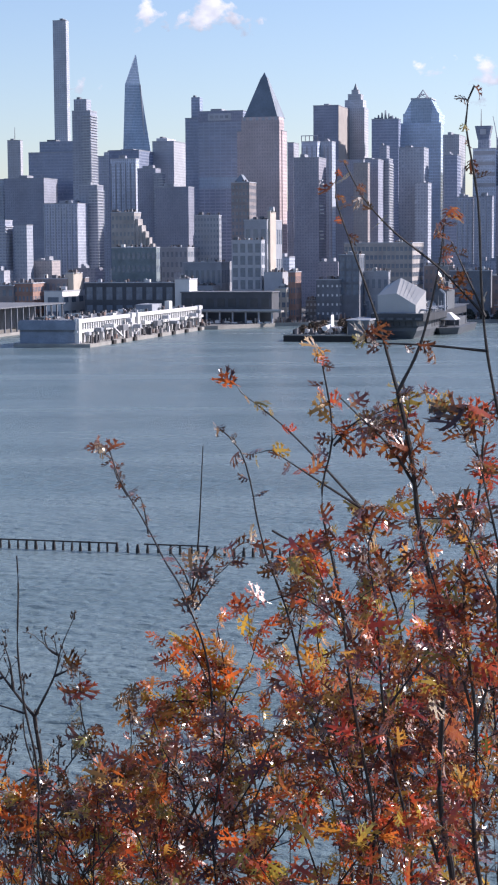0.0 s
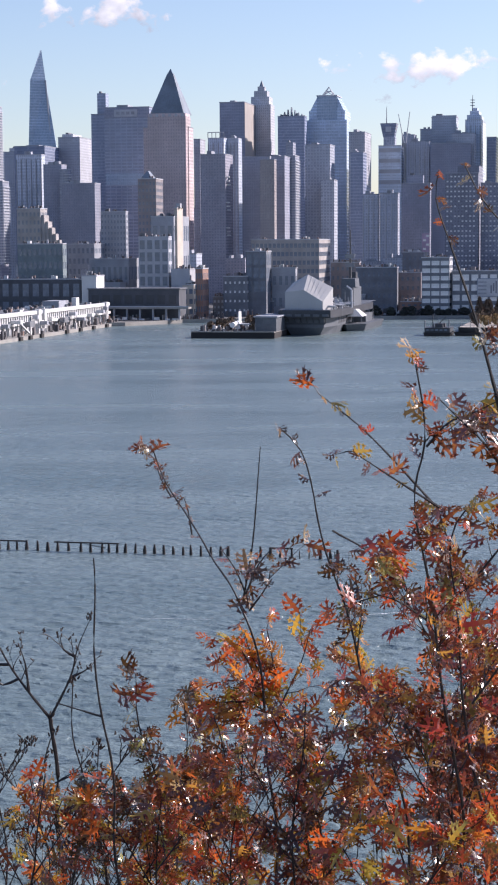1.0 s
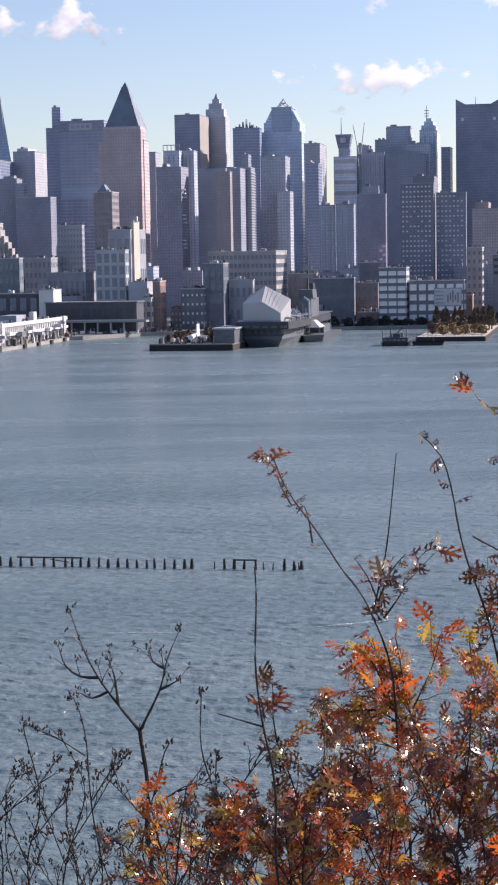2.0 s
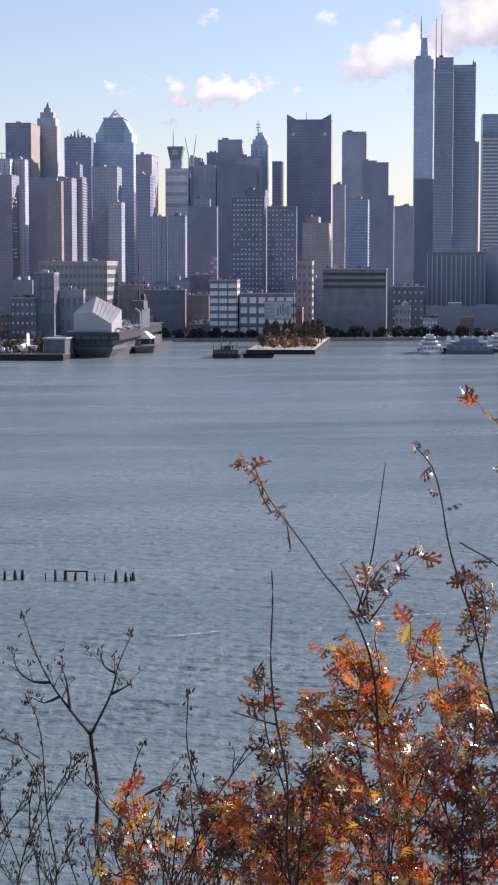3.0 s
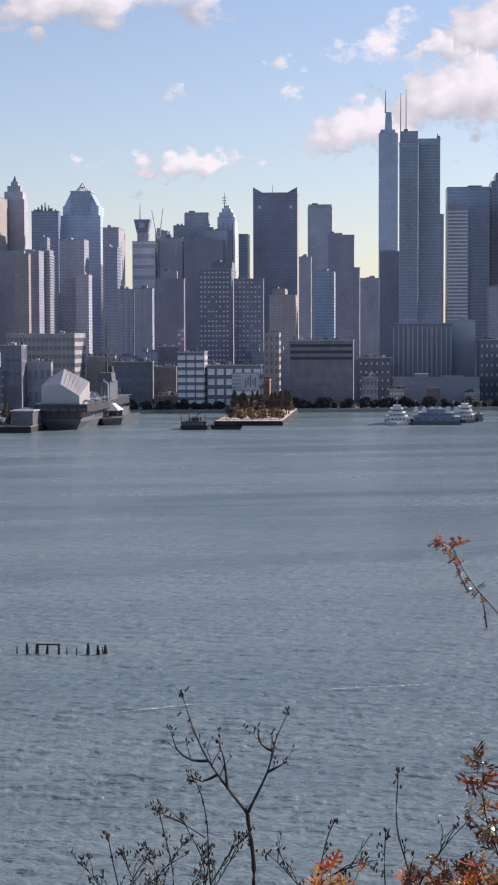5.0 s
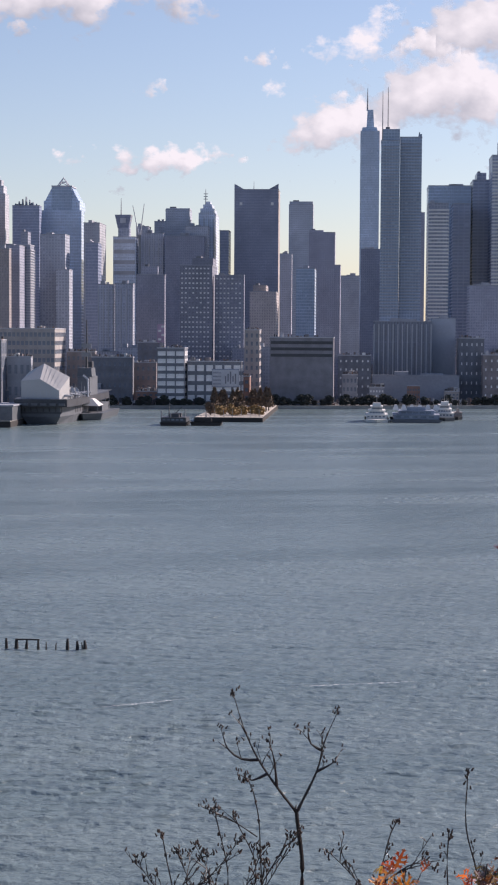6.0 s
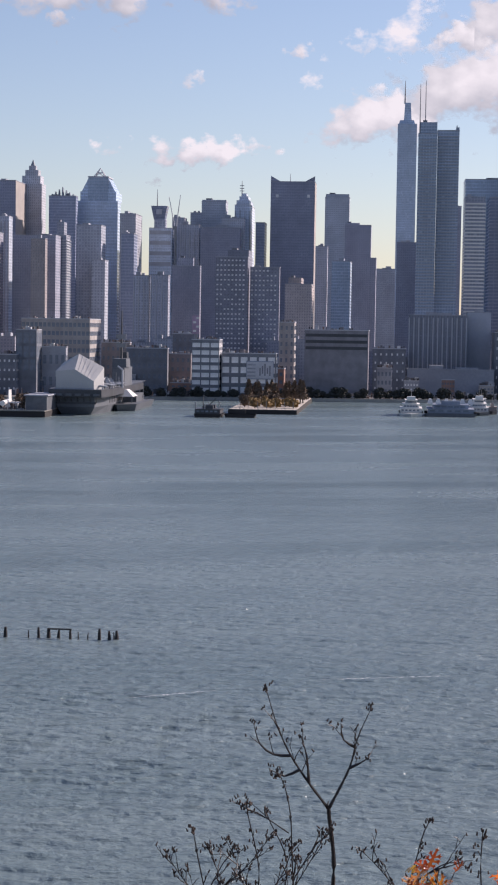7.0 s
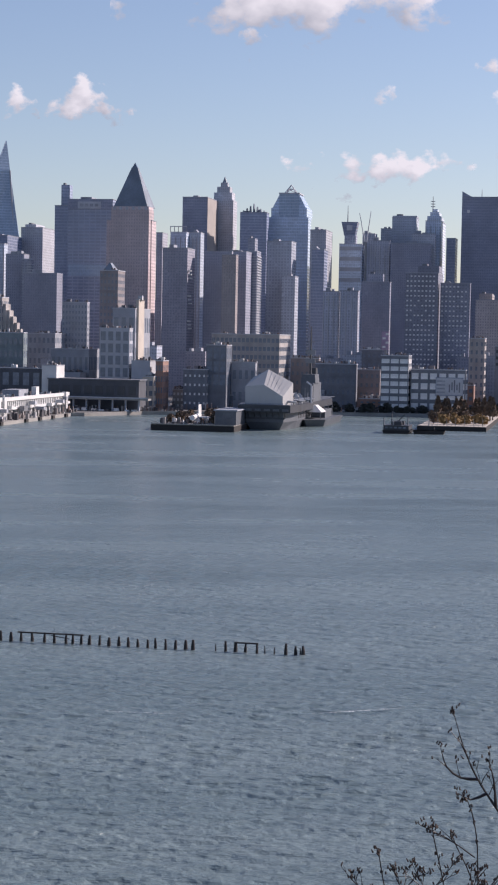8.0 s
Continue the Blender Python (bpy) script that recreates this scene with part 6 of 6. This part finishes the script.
sapling("bushy young oak thick with red leaves", [(-0.40, 7.31, 64.94), (-0.38, 7.31, 65.47), (-0.34, 7.31, 65.94)], 0.009, 1.0, 0.12, [([(-0.37, 7.31, 65.32), (-0.51, 7.31, 65.66), (-0.60, 7.31, 65.83)], 0.15), ([(-0.37, 7.31, 65.47), (-0.20, 7.31, 65.76), (-0.13, 7.31, 65.92)], 0.15)])
sapling("bushy young oak thick with brown leaves", [(-0.16, 7.06, 65.04), (-0.14, 7.06, 65.66), (-0.10, 7.06, 66.21)], 0.009, 1.0, 0.12, [([(-0.13, 7.06, 65.51), (-0.26, 7.06, 65.84), (-0.35, 7.06, 66.01)], 0.15), ([(-0.13, 7.06, 65.66), (0.03, 7.06, 65.93), (0.10, 7.06, 66.10)], 0.15)])
sapling("bushy young oak with orange and yellow leaves", [(0.47, 9.35, 64.08), (0.44, 9.35, 65.08), (0.35, 9.35, 65.99)], 0.009, 1.0, 0.12, [([(0.41, 9.35, 64.89), (0.13, 9.35, 65.33), (0.02, 9.35, 65.54)], 0.15), ([(0.41, 9.35, 65.08), (0.52, 9.35, 65.45), (0.61, 9.35, 65.66)], 0.15)])
sapling("bushy young oak thick with red leaves", [(0.50, 7.27, 64.95), (0.45, 7.27, 65.81), (0.45, 7.27, 66.60)], 0.009, 1.0, 0.12, [([(0.47, 7.27, 65.67), (0.29, 7.27, 66.00), (0.20, 7.27, 66.17)], 0.15), ([(0.47, 7.27, 65.81), (0.59, 7.27, 66.10), (0.66, 7.27, 66.26)], 0.15)])
sapling("bushy young oak thick with brown leaves", [(0.51, 7.12, 65.01), (0.51, 7.12, 65.74), (0.56, 7.12, 66.40)], 0.009, 1.0, 0.12, [([(0.54, 7.12, 65.60), (0.40, 7.12, 65.93), (0.31, 7.12, 66.09)], 0.15), ([(0.54, 7.12, 65.74), (0.70, 7.12, 66.02), (0.76, 7.12, 66.18)], 0.15)])
sapling("bushy young oak with orange and yellow leaves", [(1.00, 9.38, 64.06), (0.96, 9.38, 65.25), (0.85, 9.38, 66.35)], 0.009, 1.0, 0.12, [([(0.92, 9.38, 65.06), (0.65, 9.38, 65.50), (0.53, 9.38, 65.71)], 0.15), ([(0.92, 9.38, 65.25), (1.04, 9.38, 65.62), (1.12, 9.38, 65.83)], 0.15)])
sapling("bushy young oak thick with red leaves", [(0.99, 9.00, 64.22), (0.98, 9.00, 65.24), (1.02, 9.00, 66.18)], 0.009, 1.0, 0.12, [([(1.01, 9.00, 65.06), (0.82, 9.00, 65.48), (0.71, 9.00, 65.69)], 0.15), ([(1.01, 9.00, 65.24), (1.20, 9.00, 65.60), (1.28, 9.00, 65.80)], 0.15)])
sapling("bushy young oak thick with brown leaves", [(1.21, 8.48, 64.44), (1.19, 8.48, 65.65), (1.09, 8.48, 66.77)], 0.009, 1.0, 0.12, [([(1.15, 8.48, 65.48), (0.91, 8.48, 65.87), (0.80, 8.48, 66.07)], 0.15), ([(1.15, 8.48, 65.65), (1.26, 8.48, 65.98), (1.34, 8.48, 66.17)], 0.15)])
sapling("bushy young oak with orange and yellow leaves", [(1.20, 9.24, 64.12), (1.24, 9.24, 65.14), (1.25, 9.24, 66.07)], 0.009, 1.0, 0.12, [([(1.23, 9.24, 64.95), (1.05, 9.24, 65.38), (0.93, 9.24, 65.59)], 0.15), ([(1.23, 9.24, 65.14), (1.43, 9.24, 65.50), (1.52, 9.24, 65.71)], 0.15)])
sapling("bushy young oak thick with red leaves", [(-0.54, 8.62, 64.40), (-0.59, 8.62, 64.93), (-0.57, 8.62, 65.40)], 0.009, 1.0, 0.12, [([(-0.55, 8.62, 64.76), (-0.76, 8.62, 65.16), (-0.87, 8.62, 65.36)], 0.15), ([(-0.55, 8.62, 64.93), (-0.40, 8.62, 65.27), (-0.32, 8.62, 65.47)], 0.15)])
sapling("bushy young oak thick with brown leaves", [(-0.83, 8.02, 64.65), (-0.75, 8.02, 65.10), (-0.76, 8.02, 65.50)], 0.009, 1.0, 0.12, [([(-0.80, 8.02, 64.94), (-0.94, 8.02, 65.32), (-1.04, 8.02, 65.50)], 0.15), ([(-0.80, 8.02, 65.10), (-0.61, 8.02, 65.42), (-0.53, 8.02, 65.61)], 0.15)])
sapling("bushy young oak with orange and yellow leaves", [(-1.10, 9.20, 64.16), (-1.14, 9.20, 64.67), (-1.14, 9.20, 65.11)], 0.009, 0.35, 0.12, [([(-1.12, 9.20, 64.48), (-1.35, 9.20, 64.91), (-1.46, 9.20, 65.12)], 0.15), ([(-1.12, 9.20, 64.66), (-0.96, 9.20, 65.03), (-0.87, 9.20, 65.24)], 0.15)])
sapling("bushy young oak thick with red leaves", [(0.83, 9.33, 64.09), (0.84, 9.33, 64.73), (0.76, 9.33, 65.30)], 0.009, 1.0, 0.12, [([(0.80, 9.33, 64.54), (0.55, 9.33, 64.98), (0.43, 9.33, 65.19)], 0.15), ([(0.79, 9.33, 64.73), (0.94, 9.33, 65.10), (1.03, 9.33, 65.31)], 0.15)])
sapling("bushy young oak thick with brown leaves", [(1.15, 9.14, 64.16), (1.11, 9.14, 64.87), (1.10, 9.14, 65.50)], 0.009, 1.0, 0.12, [([(1.13, 9.14, 64.68), (0.89, 9.14, 65.11), (0.78, 9.14, 65.32)], 0.15), ([(1.12, 9.14, 64.86), (1.27, 9.14, 65.23), (1.36, 9.14, 65.44)], 0.15)])
sapling("leafy oak twig with a few orange leaves", [(-1.26, 9.20, 64.53), (-1.31, 9.20, 65.02), (-1.36, 9.20, 65.31)], 0.005, 0.6, 0.35, [([(-1.29, 9.20, 64.93), (-1.19, 9.20, 65.17), (-1.15, 9.20, 65.26)], 0.15)])
sapling("single straight bare rod-like stem", [(-0.83, 7.20, 65.08), (-0.88, 7.20, 65.80), (-0.92, 7.20, 66.13), (-0.93, 7.20, 66.48), (-0.94, 7.20, 66.78)], 0.009, 0.0, 0.9, [([(-0.92, 7.20, 66.13), (-1.01, 7.20, 66.16), (-1.10, 7.20, 66.19)], 0.15)])
sapling("leafless dark sapling with clustered seed heads", [(-1.30, 11.20, 63.67), (-1.33, 11.20, 64.55), (-1.37, 11.20, 65.07)], 0.021, -0.4, 0.9, [([(-1.37, 11.20, 65.07), (-1.50, 11.20, 65.24), (-1.62, 11.20, 65.42), (-1.71, 11.20, 65.61), (-1.79, 11.20, 65.86)], 0.15), ([(-1.37, 11.20, 65.07), (-1.24, 11.20, 65.33), (-1.19, 11.20, 65.52), (-1.11, 11.20, 65.70)], 0.15), ([(-1.62, 11.20, 65.42), (-1.73, 11.20, 65.43), (-1.82, 11.20, 65.50), (-1.86, 11.20, 65.62)], 0.15), ([(-1.50, 11.20, 65.24), (-1.52, 11.20, 65.42), (-1.56, 11.20, 65.55)], 0.15), ([(-1.24, 11.20, 65.33), (-1.17, 11.20, 65.36), (-1.12, 11.20, 65.39)], 0.15), ([(-1.20, 11.20, 65.46), (-1.28, 11.20, 65.51), (-1.30, 11.20, 65.60)], 0.15), ([(-1.56, 11.20, 65.33), (-1.66, 11.20, 65.29), (-1.74, 11.20, 65.33)], 0.15)])
sapling("leafless dark sapling with clustered seed heads", [(-1.63, 10.80, 63.84), (-1.65, 10.80, 64.62), (-1.74, 10.80, 65.32), (-1.79, 10.80, 65.39)], 0.009, -0.6, 0.4, [([(-1.71, 10.80, 65.04), (-1.87, 10.80, 65.15), (-2.03, 10.80, 65.23)], 0.15), ([(-1.67, 10.80, 64.76), (-1.54, 10.80, 64.96), (-1.45, 10.80, 65.03)], 0.15)])
sapling("leafless dark sapling with clustered seed heads", [(-2.20, 10.60, 63.95), (-2.24, 10.60, 64.71), (-2.31, 10.60, 65.05), (-2.33, 10.60, 65.13)], 0.009, -0.8, 0.4, [([(-2.25, 10.60, 64.74), (-2.14, 10.60, 64.94), (-2.09, 10.60, 64.99)], 0.15), ([(-2.23, 10.60, 64.64), (-2.41, 10.60, 64.88), (-2.48, 10.60, 64.99)], 0.15), ([(-2.24, 10.60, 64.71), (-2.01, 10.60, 64.90), (-1.87, 10.60, 65.07)], 0.15)])
sapling("leafless dark sapling with clustered seed heads", [(-2.01, 10.40, 63.62), (-2.04, 10.40, 64.46), (-1.97, 10.40, 64.83), (-2.05, 10.40, 65.34)], 0.009, -0.8, 0.3, [([(-2.01, 10.40, 64.66), (-1.84, 10.40, 64.89), (-1.77, 10.40, 65.06)], 0.15), ([(-2.03, 10.40, 64.46), (-2.17, 10.40, 64.84), (-2.27, 10.40, 65.08)], 0.15)])
sapling("leafless dark sapling with clustered seed heads", [(-1.24, 9.40, 64.36), (-1.38, 9.40, 64.92), (-1.29, 9.40, 65.35), (-1.24, 9.40, 65.47)], 0.008, -0.6, 0.4, [([(-1.35, 9.40, 65.05), (-1.51, 9.40, 65.24), (-1.60, 9.40, 65.33)], 0.15), ([(-1.33, 9.40, 65.14), (-1.13, 9.40, 65.25), (-1.01, 9.40, 65.22)], 0.15)])
sapling("thin bare stem with a small bud cluster at its tip", [(-0.95, 8.60, 64.65), (-1.01, 8.60, 65.34), (-1.11, 8.60, 65.66), (-1.10, 8.60, 65.92)], 0.008, -0.4, 0.5, [([(-1.01, 8.60, 65.34), (-0.85, 8.60, 65.56), (-0.74, 8.60, 65.67)], 0.15)])
sapling("leafless dark sapling with clustered seed heads", [(-2.03, 10.80, 63.37), (-1.87, 10.80, 64.22), (-1.72, 10.80, 64.78), (-1.85, 10.80, 65.17)], 0.009, -0.8, 0.3, [([(-1.80, 10.80, 64.50), (-1.62, 10.80, 64.78), (-1.48, 10.80, 65.02)], 0.15), ([(-1.84, 10.80, 64.36), (-1.99, 10.80, 64.79), (-2.09, 10.80, 65.00)], 0.15)])
sapling("leafless dark sapling with clustered seed heads", [(-1.76, 10.20, 63.69), (-1.73, 10.20, 64.24), (-1.81, 10.20, 64.78), (-1.79, 10.20, 65.05)], 0.007, -0.8, 0.35, [([(-1.74, 10.20, 64.30), (-1.63, 10.20, 64.57), (-1.56, 10.20, 64.74)], 0.15), ([(-1.74, 10.20, 64.24), (-1.94, 10.20, 64.52), (-2.02, 10.20, 64.73)], 0.15)])
sapling("leafless dark sapling with clustered seed heads", [(-1.57, 9.80, 63.84), (-1.54, 9.80, 64.37), (-1.62, 9.80, 64.77), (-1.60, 9.80, 64.90)], 0.007, -0.8, 0.35, [([(-1.55, 9.80, 64.44), (-1.44, 9.80, 64.69), (-1.38, 9.80, 64.85)], 0.15), ([(-1.55, 9.80, 64.37), (-1.74, 9.80, 64.64), (-1.82, 9.80, 64.84)], 0.15)])
sapling("leafless dark sapling with clustered seed heads", [(-1.25, 10.00, 63.74), (-1.22, 10.00, 64.28), (-1.30, 10.00, 64.75), (-1.29, 10.00, 64.95)], 0.007, -0.8, 0.35, [([(-1.24, 10.00, 64.35), (-1.12, 10.00, 64.61), (-1.06, 10.00, 64.77)], 0.15), ([(-1.24, 10.00, 64.28), (-1.43, 10.00, 64.56), (-1.52, 10.00, 64.76)], 0.15)])
sapling("leafless dark sapling with clustered seed heads", [(-1.08, 9.60, 63.89), (-1.05, 9.60, 64.42), (-1.13, 9.60, 64.90), (-1.12, 9.60, 65.13)], 0.007, -0.8, 0.35, [([(-1.07, 9.60, 64.48), (-0.96, 9.60, 64.73), (-0.90, 9.60, 64.89)], 0.15), ([(-1.07, 9.60, 64.42), (-1.26, 9.60, 64.69), (-1.34, 9.60, 64.88)], 0.15)])
sapling("leafless dark sapling with clustered seed heads", [(-2.14, 10.60, 63.55), (-2.10, 10.60, 64.11), (-2.18, 10.60, 64.61), (-2.16, 10.60, 64.81)], 0.007, -0.8, 0.35, [([(-2.12, 10.60, 64.18), (-2.00, 10.60, 64.46), (-1.93, 10.60, 64.63)], 0.15), ([(-2.12, 10.60, 64.11), (-2.32, 10.60, 64.40), (-2.40, 10.60, 64.62)], 0.15)])
sapling("leafless dark sapling with clustered seed heads", [(-1.07, 9.90, 63.72), (-1.02, 9.90, 64.25), (-1.10, 9.90, 64.74), (-1.08, 9.90, 64.97)], 0.007, -0.8, 0.35, [([(-1.04, 9.90, 64.31), (-0.92, 9.90, 64.57), (-0.86, 9.90, 64.73)], 0.15), ([(-1.04, 9.90, 64.25), (-1.23, 9.90, 64.52), (-1.30, 9.90, 64.72)], 0.15)])
sapling("leafless dark sapling with clustered seed heads", [(-0.96, 9.20, 64.05), (-0.93, 9.20, 64.55), (-1.01, 9.20, 65.13), (-1.00, 9.20, 65.46)], 0.007, -0.8, 0.35, [([(-0.95, 9.20, 64.62), (-0.84, 9.20, 64.86), (-0.78, 9.20, 65.01)], 0.15), ([(-0.95, 9.20, 64.56), (-1.13, 9.20, 64.82), (-1.21, 9.20, 65.00)], 0.15)])
sapling("low sprig with clustered orange-red oak leaves", [(-0.61, 8.80, 64.20), (-0.59, 8.80, 64.68), (-0.66, 8.80, 65.34)], 0.006, 0.8, 0.35, [([(-0.61, 8.80, 64.74), (-0.47, 8.80, 64.98), (-0.41, 8.80, 65.09)], 0.15)])
sapling("low sprig with clustered orange-red oak leaves", [(-0.75, 9.00, 64.12), (-0.73, 9.00, 64.62), (-0.79, 9.00, 65.14)], 0.006, 0.8, 0.35, [([(-0.74, 9.00, 64.68), (-0.61, 9.00, 64.92), (-0.55, 9.00, 65.04)], 0.15)])
sapling("low sprig with clustered orange-red oak leaves", [(-0.45, 8.50, 64.31), (-0.43, 8.50, 64.78), (-0.49, 8.50, 65.37)], 0.006, 0.8, 0.35, [([(-0.44, 8.50, 64.84), (-0.31, 8.50, 65.07), (-0.26, 8.50, 65.18)], 0.15)])
sapling("low sprig with clustered orange-red oak leaves", [(-0.99, 9.40, 63.97), (-0.96, 9.40, 64.48), (-1.03, 9.40, 64.96)], 0.006, 0.45, 0.35, [([(-0.98, 9.40, 64.55), (-0.84, 9.40, 64.79), (-0.77, 9.40, 64.92)], 0.15)])
sapling("low sprig with clustered orange-red oak leaves", [(-1.41, 9.80, 63.83), (-1.38, 9.80, 64.36), (-1.44, 9.80, 64.73)], 0.006, 0.45, 0.35, [([(-1.39, 9.80, 64.43), (-1.25, 9.80, 64.68), (-1.18, 9.80, 64.81)], 0.15)])

# ---- clouds, far behind everything ----
def cloud_material(seed, cover, scale):
    m, nt, bsdf = material("cloud_vapour")
    nt.nodes.remove(bsdf)
    tc = nt.nodes.new("ShaderNodeTexCoord")
    sep = nt.nodes.new("ShaderNodeSeparateXYZ")
    nt.links.new(tc.outputs["Generated"], sep.inputs[0])
    dx = maths(nt, "MULTIPLY", maths(nt, "SUBTRACT", sep.outputs[0], 0.5), 2.0)
    dz = maths(nt, "MULTIPLY", maths(nt, "SUBTRACT", sep.outputs[2], 0.5), 2.0)
    fall = maths(nt, "SUBTRACT", 1.0, maths(nt, "POWER", maths(nt, "ADD", maths(nt, "MULTIPLY", dx, dx), maths(nt, "MULTIPLY", dz, dz)), 0.5))
    mp = nt.nodes.new("ShaderNodeMapping")
    mp.inputs["Location"].default_value = (seed * 13.1, 0, seed * 7.7)
    mp.inputs["Scale"].default_value = (0.8, 1, 1.15)
    nt.links.new(tc.outputs["Object"], mp.inputs[0])
    puff = noise_of(nt, scale, 8, mp.outputs[0], 0.58)
    body = maths(nt, "ADD", maths(nt, "MULTIPLY", fall, 0.62), maths(nt, "MULTIPLY", maths(nt, "SUBTRACT", puff, 0.5), 2.3))
    alpha = ramp(nt, body, [(cover, (0, 0, 0)), (min(cover + 0.24, 0.98), (1, 1, 1))])
    # painted cloud shading, paler towards the top; the card itself glows
    shade = noise_of(nt, scale * 0.9, 5, mp.outputs[0], 0.5)
    tone = ramp(nt, maths(nt, "ADD", maths(nt, "MULTIPLY", shade, 0.7), maths(nt, "MULTIPLY", dz, 0.22)), [(0.24, (0.48, 0.53, 0.60)), (0.46, (0.94, 0.97, 1.0))])
    em = nt.nodes.new("ShaderNodeEmission")
    em.inputs[1].default_value = 0.72
    nt.links.new(tone, em.inputs[0])
    tr_ = nt.nodes.new("ShaderNodeBsdfTransparent")
    mix = nt.nodes.new("ShaderNodeMixShader")
    nt.links.new(alpha, mix.inputs[0])
    nt.links.new(tr_.outputs[0], mix.inputs[1])
    nt.links.new(em.outputs[0], mix.inputs[2])
    nt.links.new(mix.outputs[0], nt.nodes["Material Output"].inputs[0])
    return m


def cloud(x, z, w, h, cover, seed, scale=0.015):
    bm = bmesh.new()
    n = 12
    grid = [[bm.verts.new((w * (i / n - 0.5), -60 * (1 - (2 * i / n - 1) ** 2), h * (j / 4 - 0.5))) for i in range(n + 1)] for j in range(5)]
    for j in range(4):
        for i in range(n):
            bm.faces.new((grid[j][i], grid[j][i + 1], grid[j + 1][i + 1], grid[j + 1][i]))
    ob = part("cloud", bm, cloud_material(seed, cover, scale))
    ob.location = (x, 4650, z)
    tagged(ob, "small white fair-weather cloud with ragged edges", "cloud", "clouds", "structure")


cloud(672, 500, 522, 195, 0.32, 1)
cloud(860, 535, 160, 90, 0.46, 11)
cloud(1140, 612, 440, 340, 0.24, 2, 0.010)
cloud(1420, 720, 754, 450, 0.18, 3, 0.008)
cloud(1560, 900, 812, 450, 0.20, 4, 0.008)
cloud(1385, 840, 200, 225, 0.38, 5)
cloud(430, 940, 899, 330, 0.20, 6, 0.009)
cloud(330, 830, 174, 165, 0.38, 16)
cloud(955, 785, 190, 100, 0.57, 7)
cloud(680, 700, 300, 105, 0.6, 8)
cloud(-85, 668, 275, 165, 0.32, 9)
cloud(-235, 655, 188, 120, 0.42, 10)
cloud(-15, 650, 130, 90, 0.42, 12)
cloud(-418, 472, 110, 135, 0.34, 14)
